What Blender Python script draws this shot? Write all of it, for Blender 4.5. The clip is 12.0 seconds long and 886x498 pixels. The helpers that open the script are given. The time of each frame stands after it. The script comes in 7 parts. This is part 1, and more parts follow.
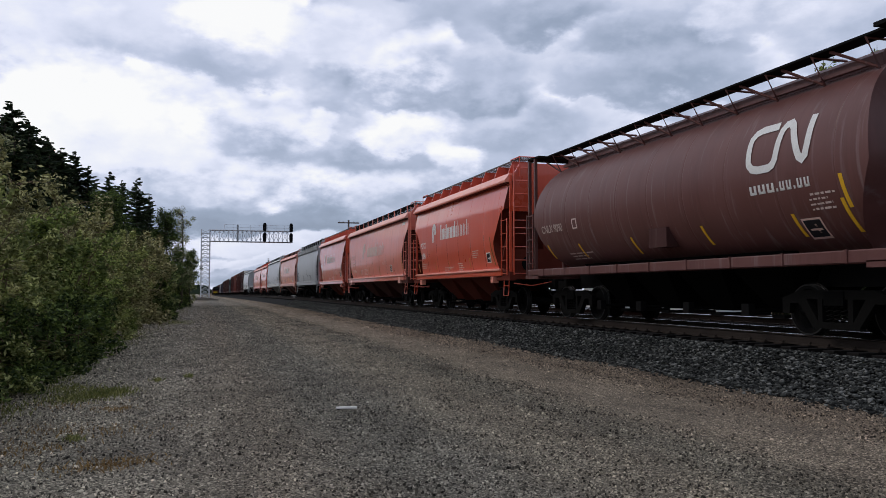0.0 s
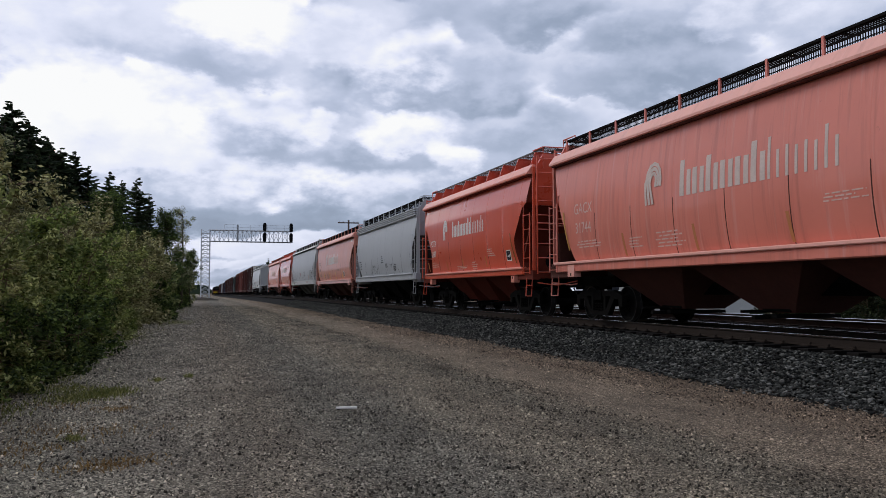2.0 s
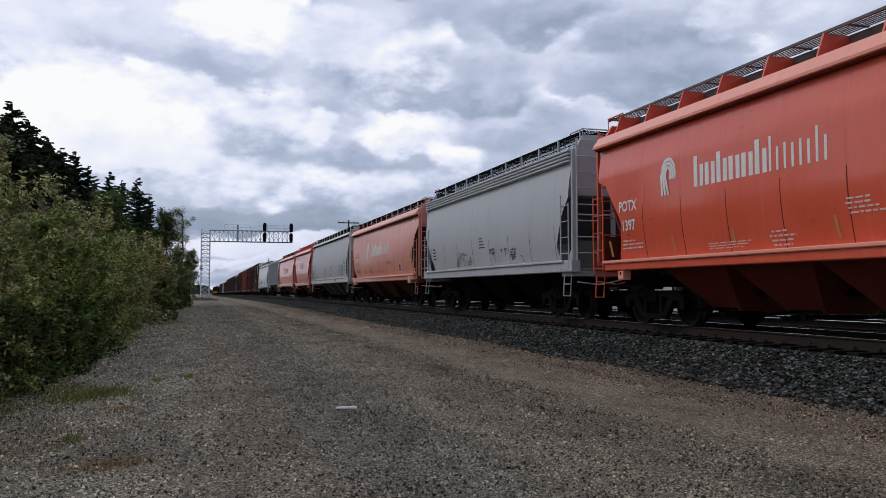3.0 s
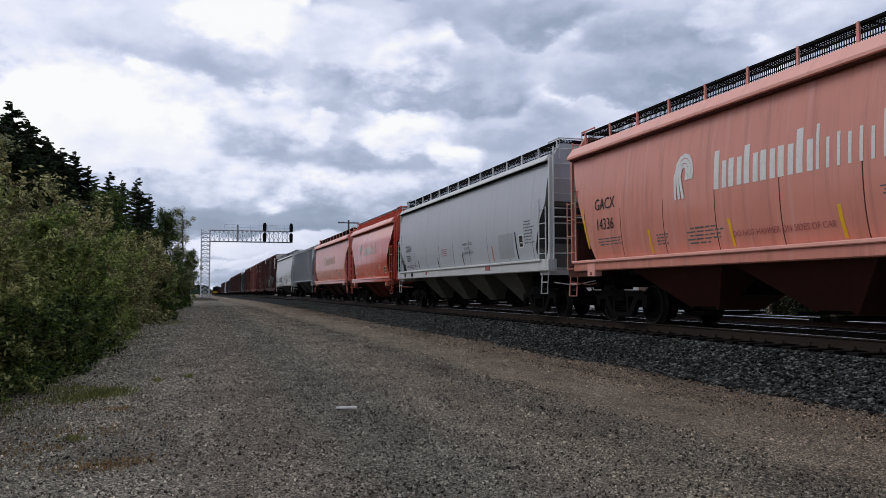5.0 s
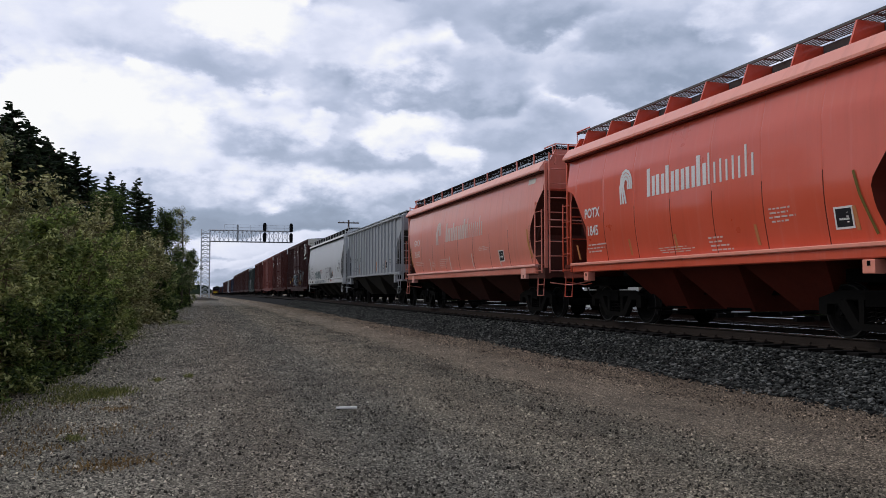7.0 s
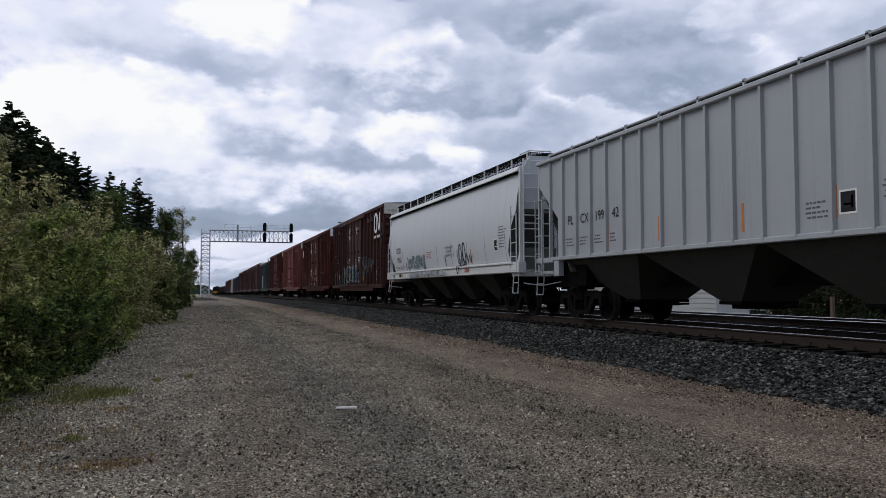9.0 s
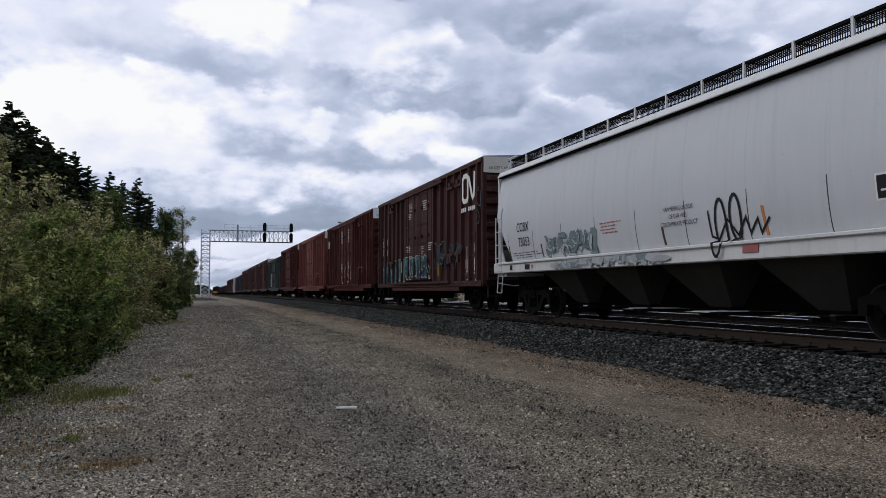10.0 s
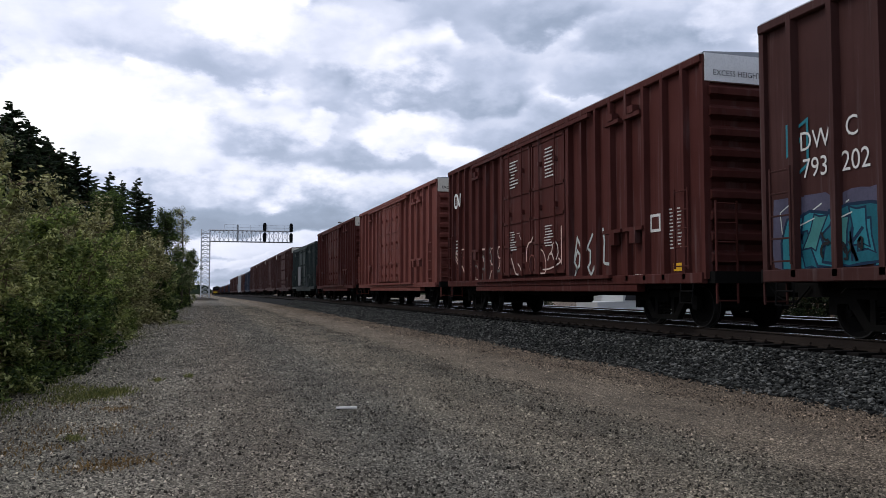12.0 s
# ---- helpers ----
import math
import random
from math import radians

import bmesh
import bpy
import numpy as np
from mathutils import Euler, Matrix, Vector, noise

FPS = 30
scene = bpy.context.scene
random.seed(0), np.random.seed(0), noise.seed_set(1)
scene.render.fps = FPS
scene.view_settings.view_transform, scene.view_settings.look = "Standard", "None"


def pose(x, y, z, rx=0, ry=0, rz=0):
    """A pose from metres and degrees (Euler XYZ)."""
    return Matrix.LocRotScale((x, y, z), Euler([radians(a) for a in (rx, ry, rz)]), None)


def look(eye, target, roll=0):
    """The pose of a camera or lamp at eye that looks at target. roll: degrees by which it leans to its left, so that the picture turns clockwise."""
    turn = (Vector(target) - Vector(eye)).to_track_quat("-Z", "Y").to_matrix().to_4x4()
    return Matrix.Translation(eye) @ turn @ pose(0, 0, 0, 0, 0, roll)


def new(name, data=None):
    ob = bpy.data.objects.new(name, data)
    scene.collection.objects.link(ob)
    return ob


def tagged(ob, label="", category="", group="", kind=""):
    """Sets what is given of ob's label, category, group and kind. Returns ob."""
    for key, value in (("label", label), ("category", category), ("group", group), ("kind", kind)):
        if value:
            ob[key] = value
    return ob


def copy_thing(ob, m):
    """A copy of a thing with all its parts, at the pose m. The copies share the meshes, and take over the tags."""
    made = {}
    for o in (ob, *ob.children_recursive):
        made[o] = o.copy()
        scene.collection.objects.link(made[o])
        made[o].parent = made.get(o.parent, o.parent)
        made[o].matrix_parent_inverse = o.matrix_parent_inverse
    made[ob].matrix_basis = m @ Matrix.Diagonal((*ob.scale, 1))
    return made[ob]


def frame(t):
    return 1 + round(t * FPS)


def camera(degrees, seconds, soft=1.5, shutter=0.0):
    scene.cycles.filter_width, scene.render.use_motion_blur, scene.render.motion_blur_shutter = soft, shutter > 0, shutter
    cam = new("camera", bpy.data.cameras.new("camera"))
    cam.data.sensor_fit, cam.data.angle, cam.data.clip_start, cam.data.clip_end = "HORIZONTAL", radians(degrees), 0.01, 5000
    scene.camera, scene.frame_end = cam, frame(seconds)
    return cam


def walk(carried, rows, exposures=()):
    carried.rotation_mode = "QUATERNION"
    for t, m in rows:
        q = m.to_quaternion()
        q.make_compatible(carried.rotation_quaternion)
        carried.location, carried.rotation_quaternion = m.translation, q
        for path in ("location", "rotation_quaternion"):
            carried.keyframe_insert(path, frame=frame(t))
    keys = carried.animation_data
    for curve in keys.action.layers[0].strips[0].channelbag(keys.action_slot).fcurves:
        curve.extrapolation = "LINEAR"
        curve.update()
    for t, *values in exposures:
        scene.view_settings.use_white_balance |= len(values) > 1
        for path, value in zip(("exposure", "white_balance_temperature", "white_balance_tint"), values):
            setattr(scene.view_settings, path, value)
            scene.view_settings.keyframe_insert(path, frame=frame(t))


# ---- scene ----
# ---- camera ----
cam = camera(57.8, 12.0, soft=0.72)
EYE = Vector((0.0, 0.0, 1.45))
YAW, PITCH = radians(16.87), radians(2.94)
AIM = EYE + 10 * Vector((math.sin(YAW) * math.cos(PITCH), math.cos(YAW) * math.cos(PITCH), math.sin(PITCH)))
walk(cam, [(0, look(EYE, AIM)), (12.0, look(EYE, AIM))], exposures=[(0, 0.0), (11.6, 0.0), (11.8, 0.15), (12.0, 0.15)])

# ---- plan ----
RAIL_TOP = 0.71          # rail head above the gravel road
TRACK_X = 10.5           # centre line of the near track
TRACK2_X = 15.7          # centre line of the second track
SPEED, EASE = 15.07, -0.0166


def dip(y):
    """The line falls gently beyond 100 m."""
    y = min(y, 520.0)
    return -0.0045 * (y - 100 + math.sqrt((y - 100) ** 2 + 900)) / 2 + 0.0098


def gone(t):
    """How far the train has rolled after t seconds."""
    return SPEED * t + EASE * (t * t / 2 - 6 * t)


# ---- light ----
SUN_AZ, SUN_EL = radians(-68), radians(46)   # from the left, behind thin cloud


def make_world():
    w = bpy.data.worlds.new("sky")
    scene.world = w
    w.use_nodes = True
    nt = w.node_tree
    N, L = nt.nodes, nt.links
    N.clear()

    def calc(op, a, b=None, c=None, clamp=False):
        n = N.new("ShaderNodeMath")
        n.operation, n.use_clamp = op, clamp
        for i, v in enumerate((a, b, c)):
            if v is None:
                continue
            if isinstance(v, (int, float)):
                n.inputs[i].default_value = v
            else:
                L.new(v, n.inputs[i])
        return n.outputs[0]

    tc = N.new("ShaderNodeTexCoord")
    sep = N.new("ShaderNodeSeparateXYZ")
    L.new(tc.outputs["Generated"], sep.inputs[0])
    dx, dy, dz = sep.outputs
    az = calc("ARCTAN2", dx, dy)
    el = calc("ARCSINE", dz)

    # heaped clouds: noise on the sky's dome, flattened, lit from above
    flat = N.new("ShaderNodeCombineXYZ")
    L.new(dx, flat.inputs[0])
    L.new(dy, flat.inputs[1])
    L.new(calc("MULTIPLY", dz, 1.8), flat.inputs[2])

    def heap(scale, detail, rough, dist, offset):
        m = N.new("ShaderNodeMapping")
        m.inputs["Location"].default_value = offset
        L.new(flat.outputs[0], m.inputs[0])
        n = N.new("ShaderNodeTexNoise")
        n.inputs["Scale"].default_value = scale
        n.inputs["Detail"].default_value = detail
        n.inputs["Roughness"].default_value = rough
        n.inputs["Distortion"].default_value = dist
        L.new(m.outputs[0], n.inputs["Vector"])
        return n.outputs["Fac"]

    big = heap(3.0, 4, 0.5, 0.0, (1.1, 0.2, 0.9))
    mid = heap(7.0, 8, 0.55, 0.0, (2.3, 1.2, 0.4))
    # billowing edges for the heaped clouds
    puff = heap(24.0, 5, 0.52, 0.0, (5.1, 3.3, 0.7))
    roll = heap(13.0, 6, 0.55, 0.0, (0.6, 8.2, 2.9))
    billow = calc("ADD", calc("SUBTRACT", puff, 0.5), calc("SUBTRACT", roll, 0.5))
    azw = calc("ADD", az, calc("MULTIPLY", calc("SUBTRACT", mid, 0.5), 0.12))
    elw = calc("ADD", el, calc("MULTIPLY", calc("SUBTRACT", roll, 0.5), 0.07))

    def smooth(x, lo, hi):
        n = N.new("ShaderNodeMapRange")
        n.interpolation_type = "SMOOTHSTEP"
        L.new(x, n.inputs["Value"])
        n.inputs["From Min"].default_value, n.inputs["From Max"].default_value = lo, hi
        return n.outputs["Result"]

    # banks of heaped cloud one before another, bright crowns over grey bases
    tone = calc("ADD", calc("MULTIPLY", calc("SUBTRACT", big, 0.5), 0.6), 0.70)
    for scale, offset, lo, solid, base in ((3.7, (3.1, 0.7, 0.2), 0.45, 0.8, 0.57), (5.8, (0.4, 5.2, 1.3), 0.48, 0.85, 0.60), (9.0, (7.7, 2.2, 3.1), 0.51, 0.75, 0.64)):
        here = heap(scale, 8, 0.5, 0.0, offset)
        over = heap(scale, 4, 0.48, 0.0, (offset[0], offset[1], offset[2] + 0.055))
        shade = calc("MULTIPLY", calc("SUBTRACT", here, over), 2.6)
        shade = calc("SUBTRACT", shade, calc("MULTIPLY", calc("SUBTRACT", here, lo), 0.95))
        cover = calc("MULTIPLY", smooth(here, lo, lo + 0.085), solid)
        tone = calc("ADD", tone, calc("MULTIPLY", cover, calc("SUBTRACT", calc("ADD", shade, base), tone)))
    # unseen sky behind the camera dimmed, to darken faces turned that way
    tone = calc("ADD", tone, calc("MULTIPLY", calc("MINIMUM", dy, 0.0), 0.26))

    def cumulus(tone, a, e, ra, re, crown, base):
        """A heaped cloud before the ones so far: bright crown, grey base, billowing rim."""
        u = calc("DIVIDE", calc("SUBTRACT", azw, radians(a)), radians(ra))
        v = calc("DIVIDE", calc("SUBTRACT", elw, radians(e)), radians(re))
        q = calc("ADD", calc("MULTIPLY", u, u), calc("MULTIPLY", v, v))
        inside = calc("SUBTRACT", calc("MULTIPLY_ADD", billow, 1.25, 1.3), q)
        cover = smooth(inside, 0.0, 1.0)
        height = smooth(calc("MULTIPLY_ADD", billow, 2.0, v), -1.1, 1.1)
        lit = calc("MULTIPLY_ADD", height, crown - base, base)
        return calc("MULTIPLY_ADD", cover, calc("SUBTRACT", lit, tone), tone)

    for banks in (HIGH_CLOUDS, MIDDLE_CLOUDS, LOW_CLOUDS):
        for b in banks:
            tone = cumulus(tone, *b)
    tone = calc("ADD", tone, calc("MULTIPLY", billow, 0.12))
    ramp = N.new("ShaderNodeValToRGB")
    L.new(tone, ramp.inputs[0])
    cr = ramp.color_ramp
    cr.elements[0].position, cr.elements[0].color = 0.0, (0.22, 0.265, 0.36, 1)
    cr.elements[1].position, cr.elements[1].color = 1.0, (1.0, 1.0, 1.0, 1)
    for p, c in ((0.3, (0.335, 0.40, 0.535, 1)), (0.55, (0.52, 0.58, 0.745, 1)), (0.78, (0.78, 0.815, 0.97, 1))):
        e = cr.elements.new(p)
        e.color = c
    sky = N.new("ShaderNodeTexSky")
    sky.sky_type, sky.sun_disc = "NISHITA", False
    sky.sun_elevation, sky.sun_rotation = SUN_EL, SUN_AZ
    thin = N.new("ShaderNodeMixRGB")
    thin.inputs[0].default_value = 0.94
    dim = N.new("ShaderNodeMixRGB")
    dim.blend_type = "MULTIPLY"
    dim.inputs[0].default_value = 1
    dim.inputs[2].default_value = (0.09, 0.09, 0.09, 1)
    L.new(sky.outputs[0], dim.inputs[1])
    L.new(dim.outputs[0], thin.inputs[1])
    L.new(ramp.outputs[0], thin.inputs[2])
    bg = N.new("ShaderNodeBackground")
    L.new(thin.outputs[0], bg.inputs[0])
    bg.inputs[1].default_value = SKY_STRENGTH
    out = N.new("ShaderNodeOutputWorld")
    L.new(bg.outputs[0], out.inputs[0])


SKY_STRENGTH = 1.0
# heaped clouds: azimuth, elevation, half width, half height (degrees), brightness of crown and base
HIGH_CLOUDS = [(-10.5, 17.1, 4.8, 2.4, 0.86, 0.74), (2.7, 18.4, 4.4, 3.0, 1.05, 0.99), (-4.7, 16.4, 4.6, 1.7, 0.72, 0.55), (1.4, 15.3, 4.4, 1.6, 0.66, 0.42), (-7.4, 11.0, 9.3, 4.4, 1.05, 0.95), (9.4, 17.8, 3.6, 2.4, 0.88, 0.72), (14.9, 14.5, 4.8, 2.2, 0.92, 0.31), (20.0, 16.4, 3.6, 2.0, 0.64, 0.42), (24.3, 19.1, 5.2, 1.7, 0.48, 0.25), (32.1, 17.0, 6.9, 1.9, 0.51, 0.25), (38.6, 18.0, 4.8, 1.4, 0.80, 0.57), (44.0, 15.8, 4.0, 2.4, 0.66, 0.45)]
MIDDLE_CLOUDS = [(27.6, 15.0, 2.6, 1.7, 0.70, 0.46), (32.6, 14.6, 6.1, 2.2, 0.51, 0.27), (20.9, 13.7, 4.0, 1.8, 0.56, 0.24), (25.2, 12.2, 2.8, 1.5, 0.64, 0.40), (5.1, 10.6, 4.6, 2.4, 0.88, 0.33), (11.0, 9.8, 3.6, 1.9, 0.66, 0.31), (7.8, 11.6, 1.4, 0.9, 0.99, 0.80), (14.6, 11.2, 4.2, 1.5, 1.05, 0.78), (21.8, 11.0, 3.6, 1.6, 0.62, 0.38), (17.5, 9.3, 2.4, 1.4, 1.01, 0.72), (-3.9, 9.0, 5.6, 1.9, 0.94, 0.82)]
LOW_CLOUDS = [(-1.3, 6.5, 4.4, 1.8, 0.89, 0.45), (3.2, 7.0, 3.6, 2.0, 0.88, 0.37), (8.5, 6.5, 4.0, 2.1, 1.01, 0.30), (13.7, 6.8, 3.6, 1.8, 0.82, 0.35), (4.8, 4.8, 10.5, 1.0, 0.28, 0.12), (3.6, 3.3, 5.6, 0.8, 0.82, 0.72), (3.2, 2.0, 4.4, 0.4, 0.78, 0.66), (2.9, 0.9, 5.2, 0.6, 0.51, 0.31)]
make_world()
sun = new("sun", bpy.data.lights.new("sun", "SUN"))
sun.data.energy, sun.data.angle, sun.data.color = 0.85, radians(25), (1.0, 0.96, 0.9)
sd = Vector((math.sin(SUN_AZ) * math.cos(SUN_EL), math.cos(SUN_AZ) * math.cos(SUN_EL), math.sin(SUN_EL)))
sun.matrix_world = look(sd * 50, (0, 0, 0))


# ---- materials ----
def mat_nodes(name, rough=0.6, metal=0.0, gloss=0.12):
    m = bpy.data.materials.new(name)
    m.use_nodes = True
    nt = m.node_tree
    b = nt.nodes["Principled BSDF"]
    b.inputs["Roughness"].default_value, b.inputs["Metallic"].default_value = rough, metal
    b.inputs["Specular IOR Level"].default_value = gloss
    return m, nt, b


def noise_fac(nt, scale, detail=4, rough=0.6, stretch=(1, 1, 1), coord="Object", dist=0.0, offset=(0, 0, 0)):
    tc = nt.nodes.new("ShaderNodeTexCoord")
    mp = nt.nodes.new("ShaderNodeMapping")
    mp.inputs["Scale"].default_value = stretch
    mp.inputs["Location"].default_value = offset
    nt.links.new(tc.outputs[coord], mp.inputs[0])
    n = nt.nodes.new("ShaderNodeTexNoise")
    n.inputs["Scale"].default_value, n.inputs["Detail"].default_value = scale, detail
    n.inputs["Roughness"].default_value, n.inputs["Distortion"].default_value = rough, dist
    nt.links.new(mp.outputs[0], n.inputs["Vector"])
    return n.outputs["Fac"]


def ramp_of(nt, fac, stops):
    r = nt.nodes.new("ShaderNodeValToRGB")
    nt.links.new(fac, r.inputs[0])
    e = r.color_ramp.elements
    while len(e) < len(stops):
        e.new(0.5)
    for el, (p, c) in zip(e, stops):
        el.position = p
        el.color = (*c, 1) if len(c) == 3 else c
    return r.outputs[0]


def mix(nt, fac, a, b, kind="MIX"):
    n = nt.nodes.new("ShaderNodeMixRGB")
    n.blend_type = kind
    for i, v in enumerate((fac, a, b)):
        if isinstance(v, (int, float)):
            n.inputs[i].default_value = v
        elif isinstance(v, tuple):
            n.inputs[i].default_value = (*v, 1)
        else:
            nt.links.new(v, n.inputs[i])
    return n.outputs[0]


def bump(nt, b, fac, strength=0.3, dist=0.02):
    n = nt.nodes.new("ShaderNodeBump")
    n.inputs["Strength"].default_value, n.inputs["Distance"].default_value = strength, dist
    nt.links.new(fac, n.inputs["Height"])
    nt.links.new(n.outputs[0], b.inputs["Normal"])


def grey(v):
    return (v, v, v)


def scaled(c, k):
    return tuple(min(1.0, x * k) for x in c)


def paint(name, c, fade=0.12, streak=0.25, rust=0.25, rough=0.42, rust_c=(0.09, 0.035, 0.018), gloss=0.4, coat=0.0, pale=1.2):
    """Weathered railcar paint: cloudy fading, vertical rain streaks, specks of rust and road dust."""
    m, nt, b = mat_nodes(name, rough, 0.0, gloss)
    b.inputs["Coat Weight"].default_value, b.inputs["Coat Roughness"].default_value = coat, 0.08
    cloudy = noise_fac(nt, 0.7, 5, 0.6)
    col = mix(nt, cloudy, scaled(c, 1 - fade), scaled(tuple(x + 0.02 for x in c), 1 + fade))
    st = noise_fac(nt, 1.0, 6, 0.65, (2.0, 5.0, 0.28), dist=0.3)
    stf = ramp_of(nt, st, [(0.50, grey(0.0)), (0.72, grey(streak))])
    col = mix(nt, stf, col, scaled(c, 0.45))
    st2 = noise_fac(nt, 1.0, 5, 0.6, (2.0, 7.0, 0.35), offset=(9, 4, 2))
    stf2 = ramp_of(nt, st2, [(0.56, grey(0.0)), (0.8, grey(streak * pale))])
    col = mix(nt, stf2, col, tuple(x * 0.6 + 0.3 for x in c))
    sp = noise_fac(nt, 9.0, 6, 0.7)
    spf = ramp_of(nt, sp, [(0.64, grey(0.0)), (0.72, grey(rust))])
    col = mix(nt, spf, col, rust_c)
    nt.links.new(col, b.inputs["Base Color"])
    rr = ramp_of(nt, cloudy, [(0.3, grey(rough * 0.85)), (0.7, grey(min(1, rough * 1.25)))])
    nt.links.new(rr, b.inputs["Roughness"])
    fine = noise_fac(nt, 2.2, 3, 0.5, (1, 1, 0.6))
    bump(nt, b, fine, 0.10, 0.05)
    return m


def plain(name, c, rough=0.6, metal=0.0, var=0.2, scale=6.0, bumped=0.15):
    m, nt, b = mat_nodes(name, rough, metal)
    f = noise_fac(nt, scale, 6, 0.65)
    g = noise_fac(nt, scale * 9, 3, 0.6)
    col = mix(nt, f, scaled(c, 1 - var), scaled(c, 1 + var))
    col = mix(nt, ramp_of(nt, g, [(0.45, grey(0)), (0.75, grey(0.35))]), col, scaled(c, 0.6))
    nt.links.new(col, b.inputs["Base Color"])
    bump(nt, b, g, bumped, 0.01)
    return m


def leaf_mat(name, c1, c2, c3):
    m, nt, b = mat_nodes(name, 0.55)
    g = nt.nodes.new("ShaderNodeNewGeometry")
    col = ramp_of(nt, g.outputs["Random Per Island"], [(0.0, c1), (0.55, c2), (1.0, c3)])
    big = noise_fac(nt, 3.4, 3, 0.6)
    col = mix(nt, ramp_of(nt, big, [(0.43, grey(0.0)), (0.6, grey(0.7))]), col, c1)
    nt.links.new(col, b.inputs["Base Color"])
    own = nt.nodes.new("ShaderNodeObjectInfo")
    col = mix(nt, 1.0, col, ramp_of(nt, own.outputs["Random"], [(0.0, (0.85, 0.88, 0.82)), (0.5, (1.15, 1.15, 1.05)), (1.0, (1.35, 1.45, 1.1))]), "MULTIPLY")
    tr = nt.nodes.new("ShaderNodeBsdfTranslucent")
    nt.links.new(col, tr.inputs["Color"])
    ms = nt.nodes.new("ShaderNodeMixShader")
    ms.inputs[0].default_value = 0.28
    nt.links.new(b.outputs[0], ms.inputs[1])
    nt.links.new(tr.outputs[0], ms.inputs[2])
    nt.links.new(ms.outputs[0], nt.nodes["Material Output"].inputs[0])
    return m


def stone_mat(name, stops):
    m, nt, b = mat_nodes(name, 0.85)
    g = nt.nodes.new("ShaderNodeNewGeometry")
    col = ramp_of(nt, g.outputs["Random Per Island"], stops)
    n = noise_fac(nt, 40, 3, 0.6)
    col = mix(nt, 0.5, col, mix(nt, n, grey(0.35), grey(1.0)), "MULTIPLY")
    nt.links.new(col, b.inputs["Base Color"])
    return m


def road_band(nt):
    """Colour across the gravel road: grey chips, worn brown wheel tracks, dark strips between."""
    tc = nt.nodes.new("ShaderNodeTexCoord")
    geo = nt.nodes.new("ShaderNodeNewGeometry")
    sep = nt.nodes.new("ShaderNodeSeparateXYZ")
    nt.links.new(geo.outputs["Position"], sep.inputs[0])
    wander = noise_fac(nt, 0.12, 4, 0.6)
    edge = noise_fac(nt, 1.3, 5, 0.65)

    def calc(op, a, c=0.0):
        n = nt.nodes.new("ShaderNodeMath")
        n.operation = op
        for i, v in enumerate((a, c)):
            if isinstance(v, (int, float)):
                n.inputs[i].default_value = v
            else:
                nt.links.new(v, n.inputs[i])
        return n.outputs[0]

    xw = calc("ADD", sep.outputs[0], calc("MULTIPLY", calc("SUBTRACT", wander, 0.5), 0.6))
    xw = calc("ADD", xw, calc("MULTIPLY", calc("SUBTRACT", edge, 0.5), 1.0))
    span = calc("DIVIDE", calc("ADD", xw, 6.0), 20.0)
    pale, grav, brown, dark = (0.255, 0.226, 0.165), (0.205, 0.180, 0.140), (0.182, 0.158, 0.119), (0.140, 0.127, 0.101)
    mott = noise_fac(nt, 1.6, 5, 0.65, (1.0, 0.45, 1.0), offset=(2, 5, 1))
    mottle = ramp_of(nt, mott, [(0.3, grey(0.68)), (0.7, grey(1.32))])
    return mix(nt, 1.0, mottle, ramp_of(nt, span, [(0.20, pale), (0.28, grav), (0.335, (0.167, 0.142, 0.108)), (0.37, dark), (0.41, dark),
                              (0.44, brown), (0.48, (0.167, 0.142, 0.105)), (0.505, (0.129, 0.114, 0.086)), (0.53, (0.136, 0.116, 0.086)), (0.552, (0.201, 0.163, 0.119)), (0.605, (0.193, 0.154, 0.112)), (0.63, (0.152, 0.117, 0.083)), (0.71, (0.129, 0.098, 0.071))]), "MULTIPLY")


def ground_mat():
    """Fine gravel and dust between the loose chips."""
    m, nt, b = mat_nodes("gravel_ground", 0.95)
    tc = nt.nodes.new("ShaderNodeTexCoord")
    band = road_band(nt)

    def calc(op, a, c=0.0):
        n = nt.nodes.new("ShaderNodeMath")
        n.operation = op
        for i, v in enumerate((a, c)):
            if isinstance(v, (int, float)):
                n.inputs[i].default_value = v
            else:
                nt.links.new(v, n.inputs[i])
        return n.outputs[0]

    chips = noise_fac(nt, 26, 5, 0.75)
    cells = nt.nodes.new("ShaderNodeTexVoronoi")
    cells.inputs["Scale"].default_value = 75
    nt.links.new(tc.outputs["Object"], cells.inputs["Vector"])
    sepc = nt.nodes.new("ShaderNodeSeparateColor")
    nt.links.new(cells.outputs["Color"], sepc.inputs[0])
    tone = ramp_of(nt, sepc.outputs[0], [(0.0, grey(0.18)), (0.5, grey(0.85)), (0.84, grey(1.55)), (0.97, grey(2.8))])
    col = mix(nt, 1.0, band, tone, "MULTIPLY")
    col = mix(nt, 1.0, col, ramp_of(nt, chips, [(0.3, grey(0.55)), (0.7, grey(1.6))]), "MULTIPLY")
    patch = noise_fac(nt, 0.5, 5, 0.6, (1.0, 0.35, 1.0), offset=(4, 8, 0))
    col = mix(nt, ramp_of(nt, patch, [(0.45, grey(0)), (0.68, grey(0.3))]), col, (0.19, 0.155, 0.12))
    nt.links.new(col, b.inputs["Base Color"])
    hgt = calc("ADD", calc("MULTIPLY", cells.outputs["Distance"], -0.8), chips)
    bump(nt, b, hgt, 0.9, 0.03)
    return m


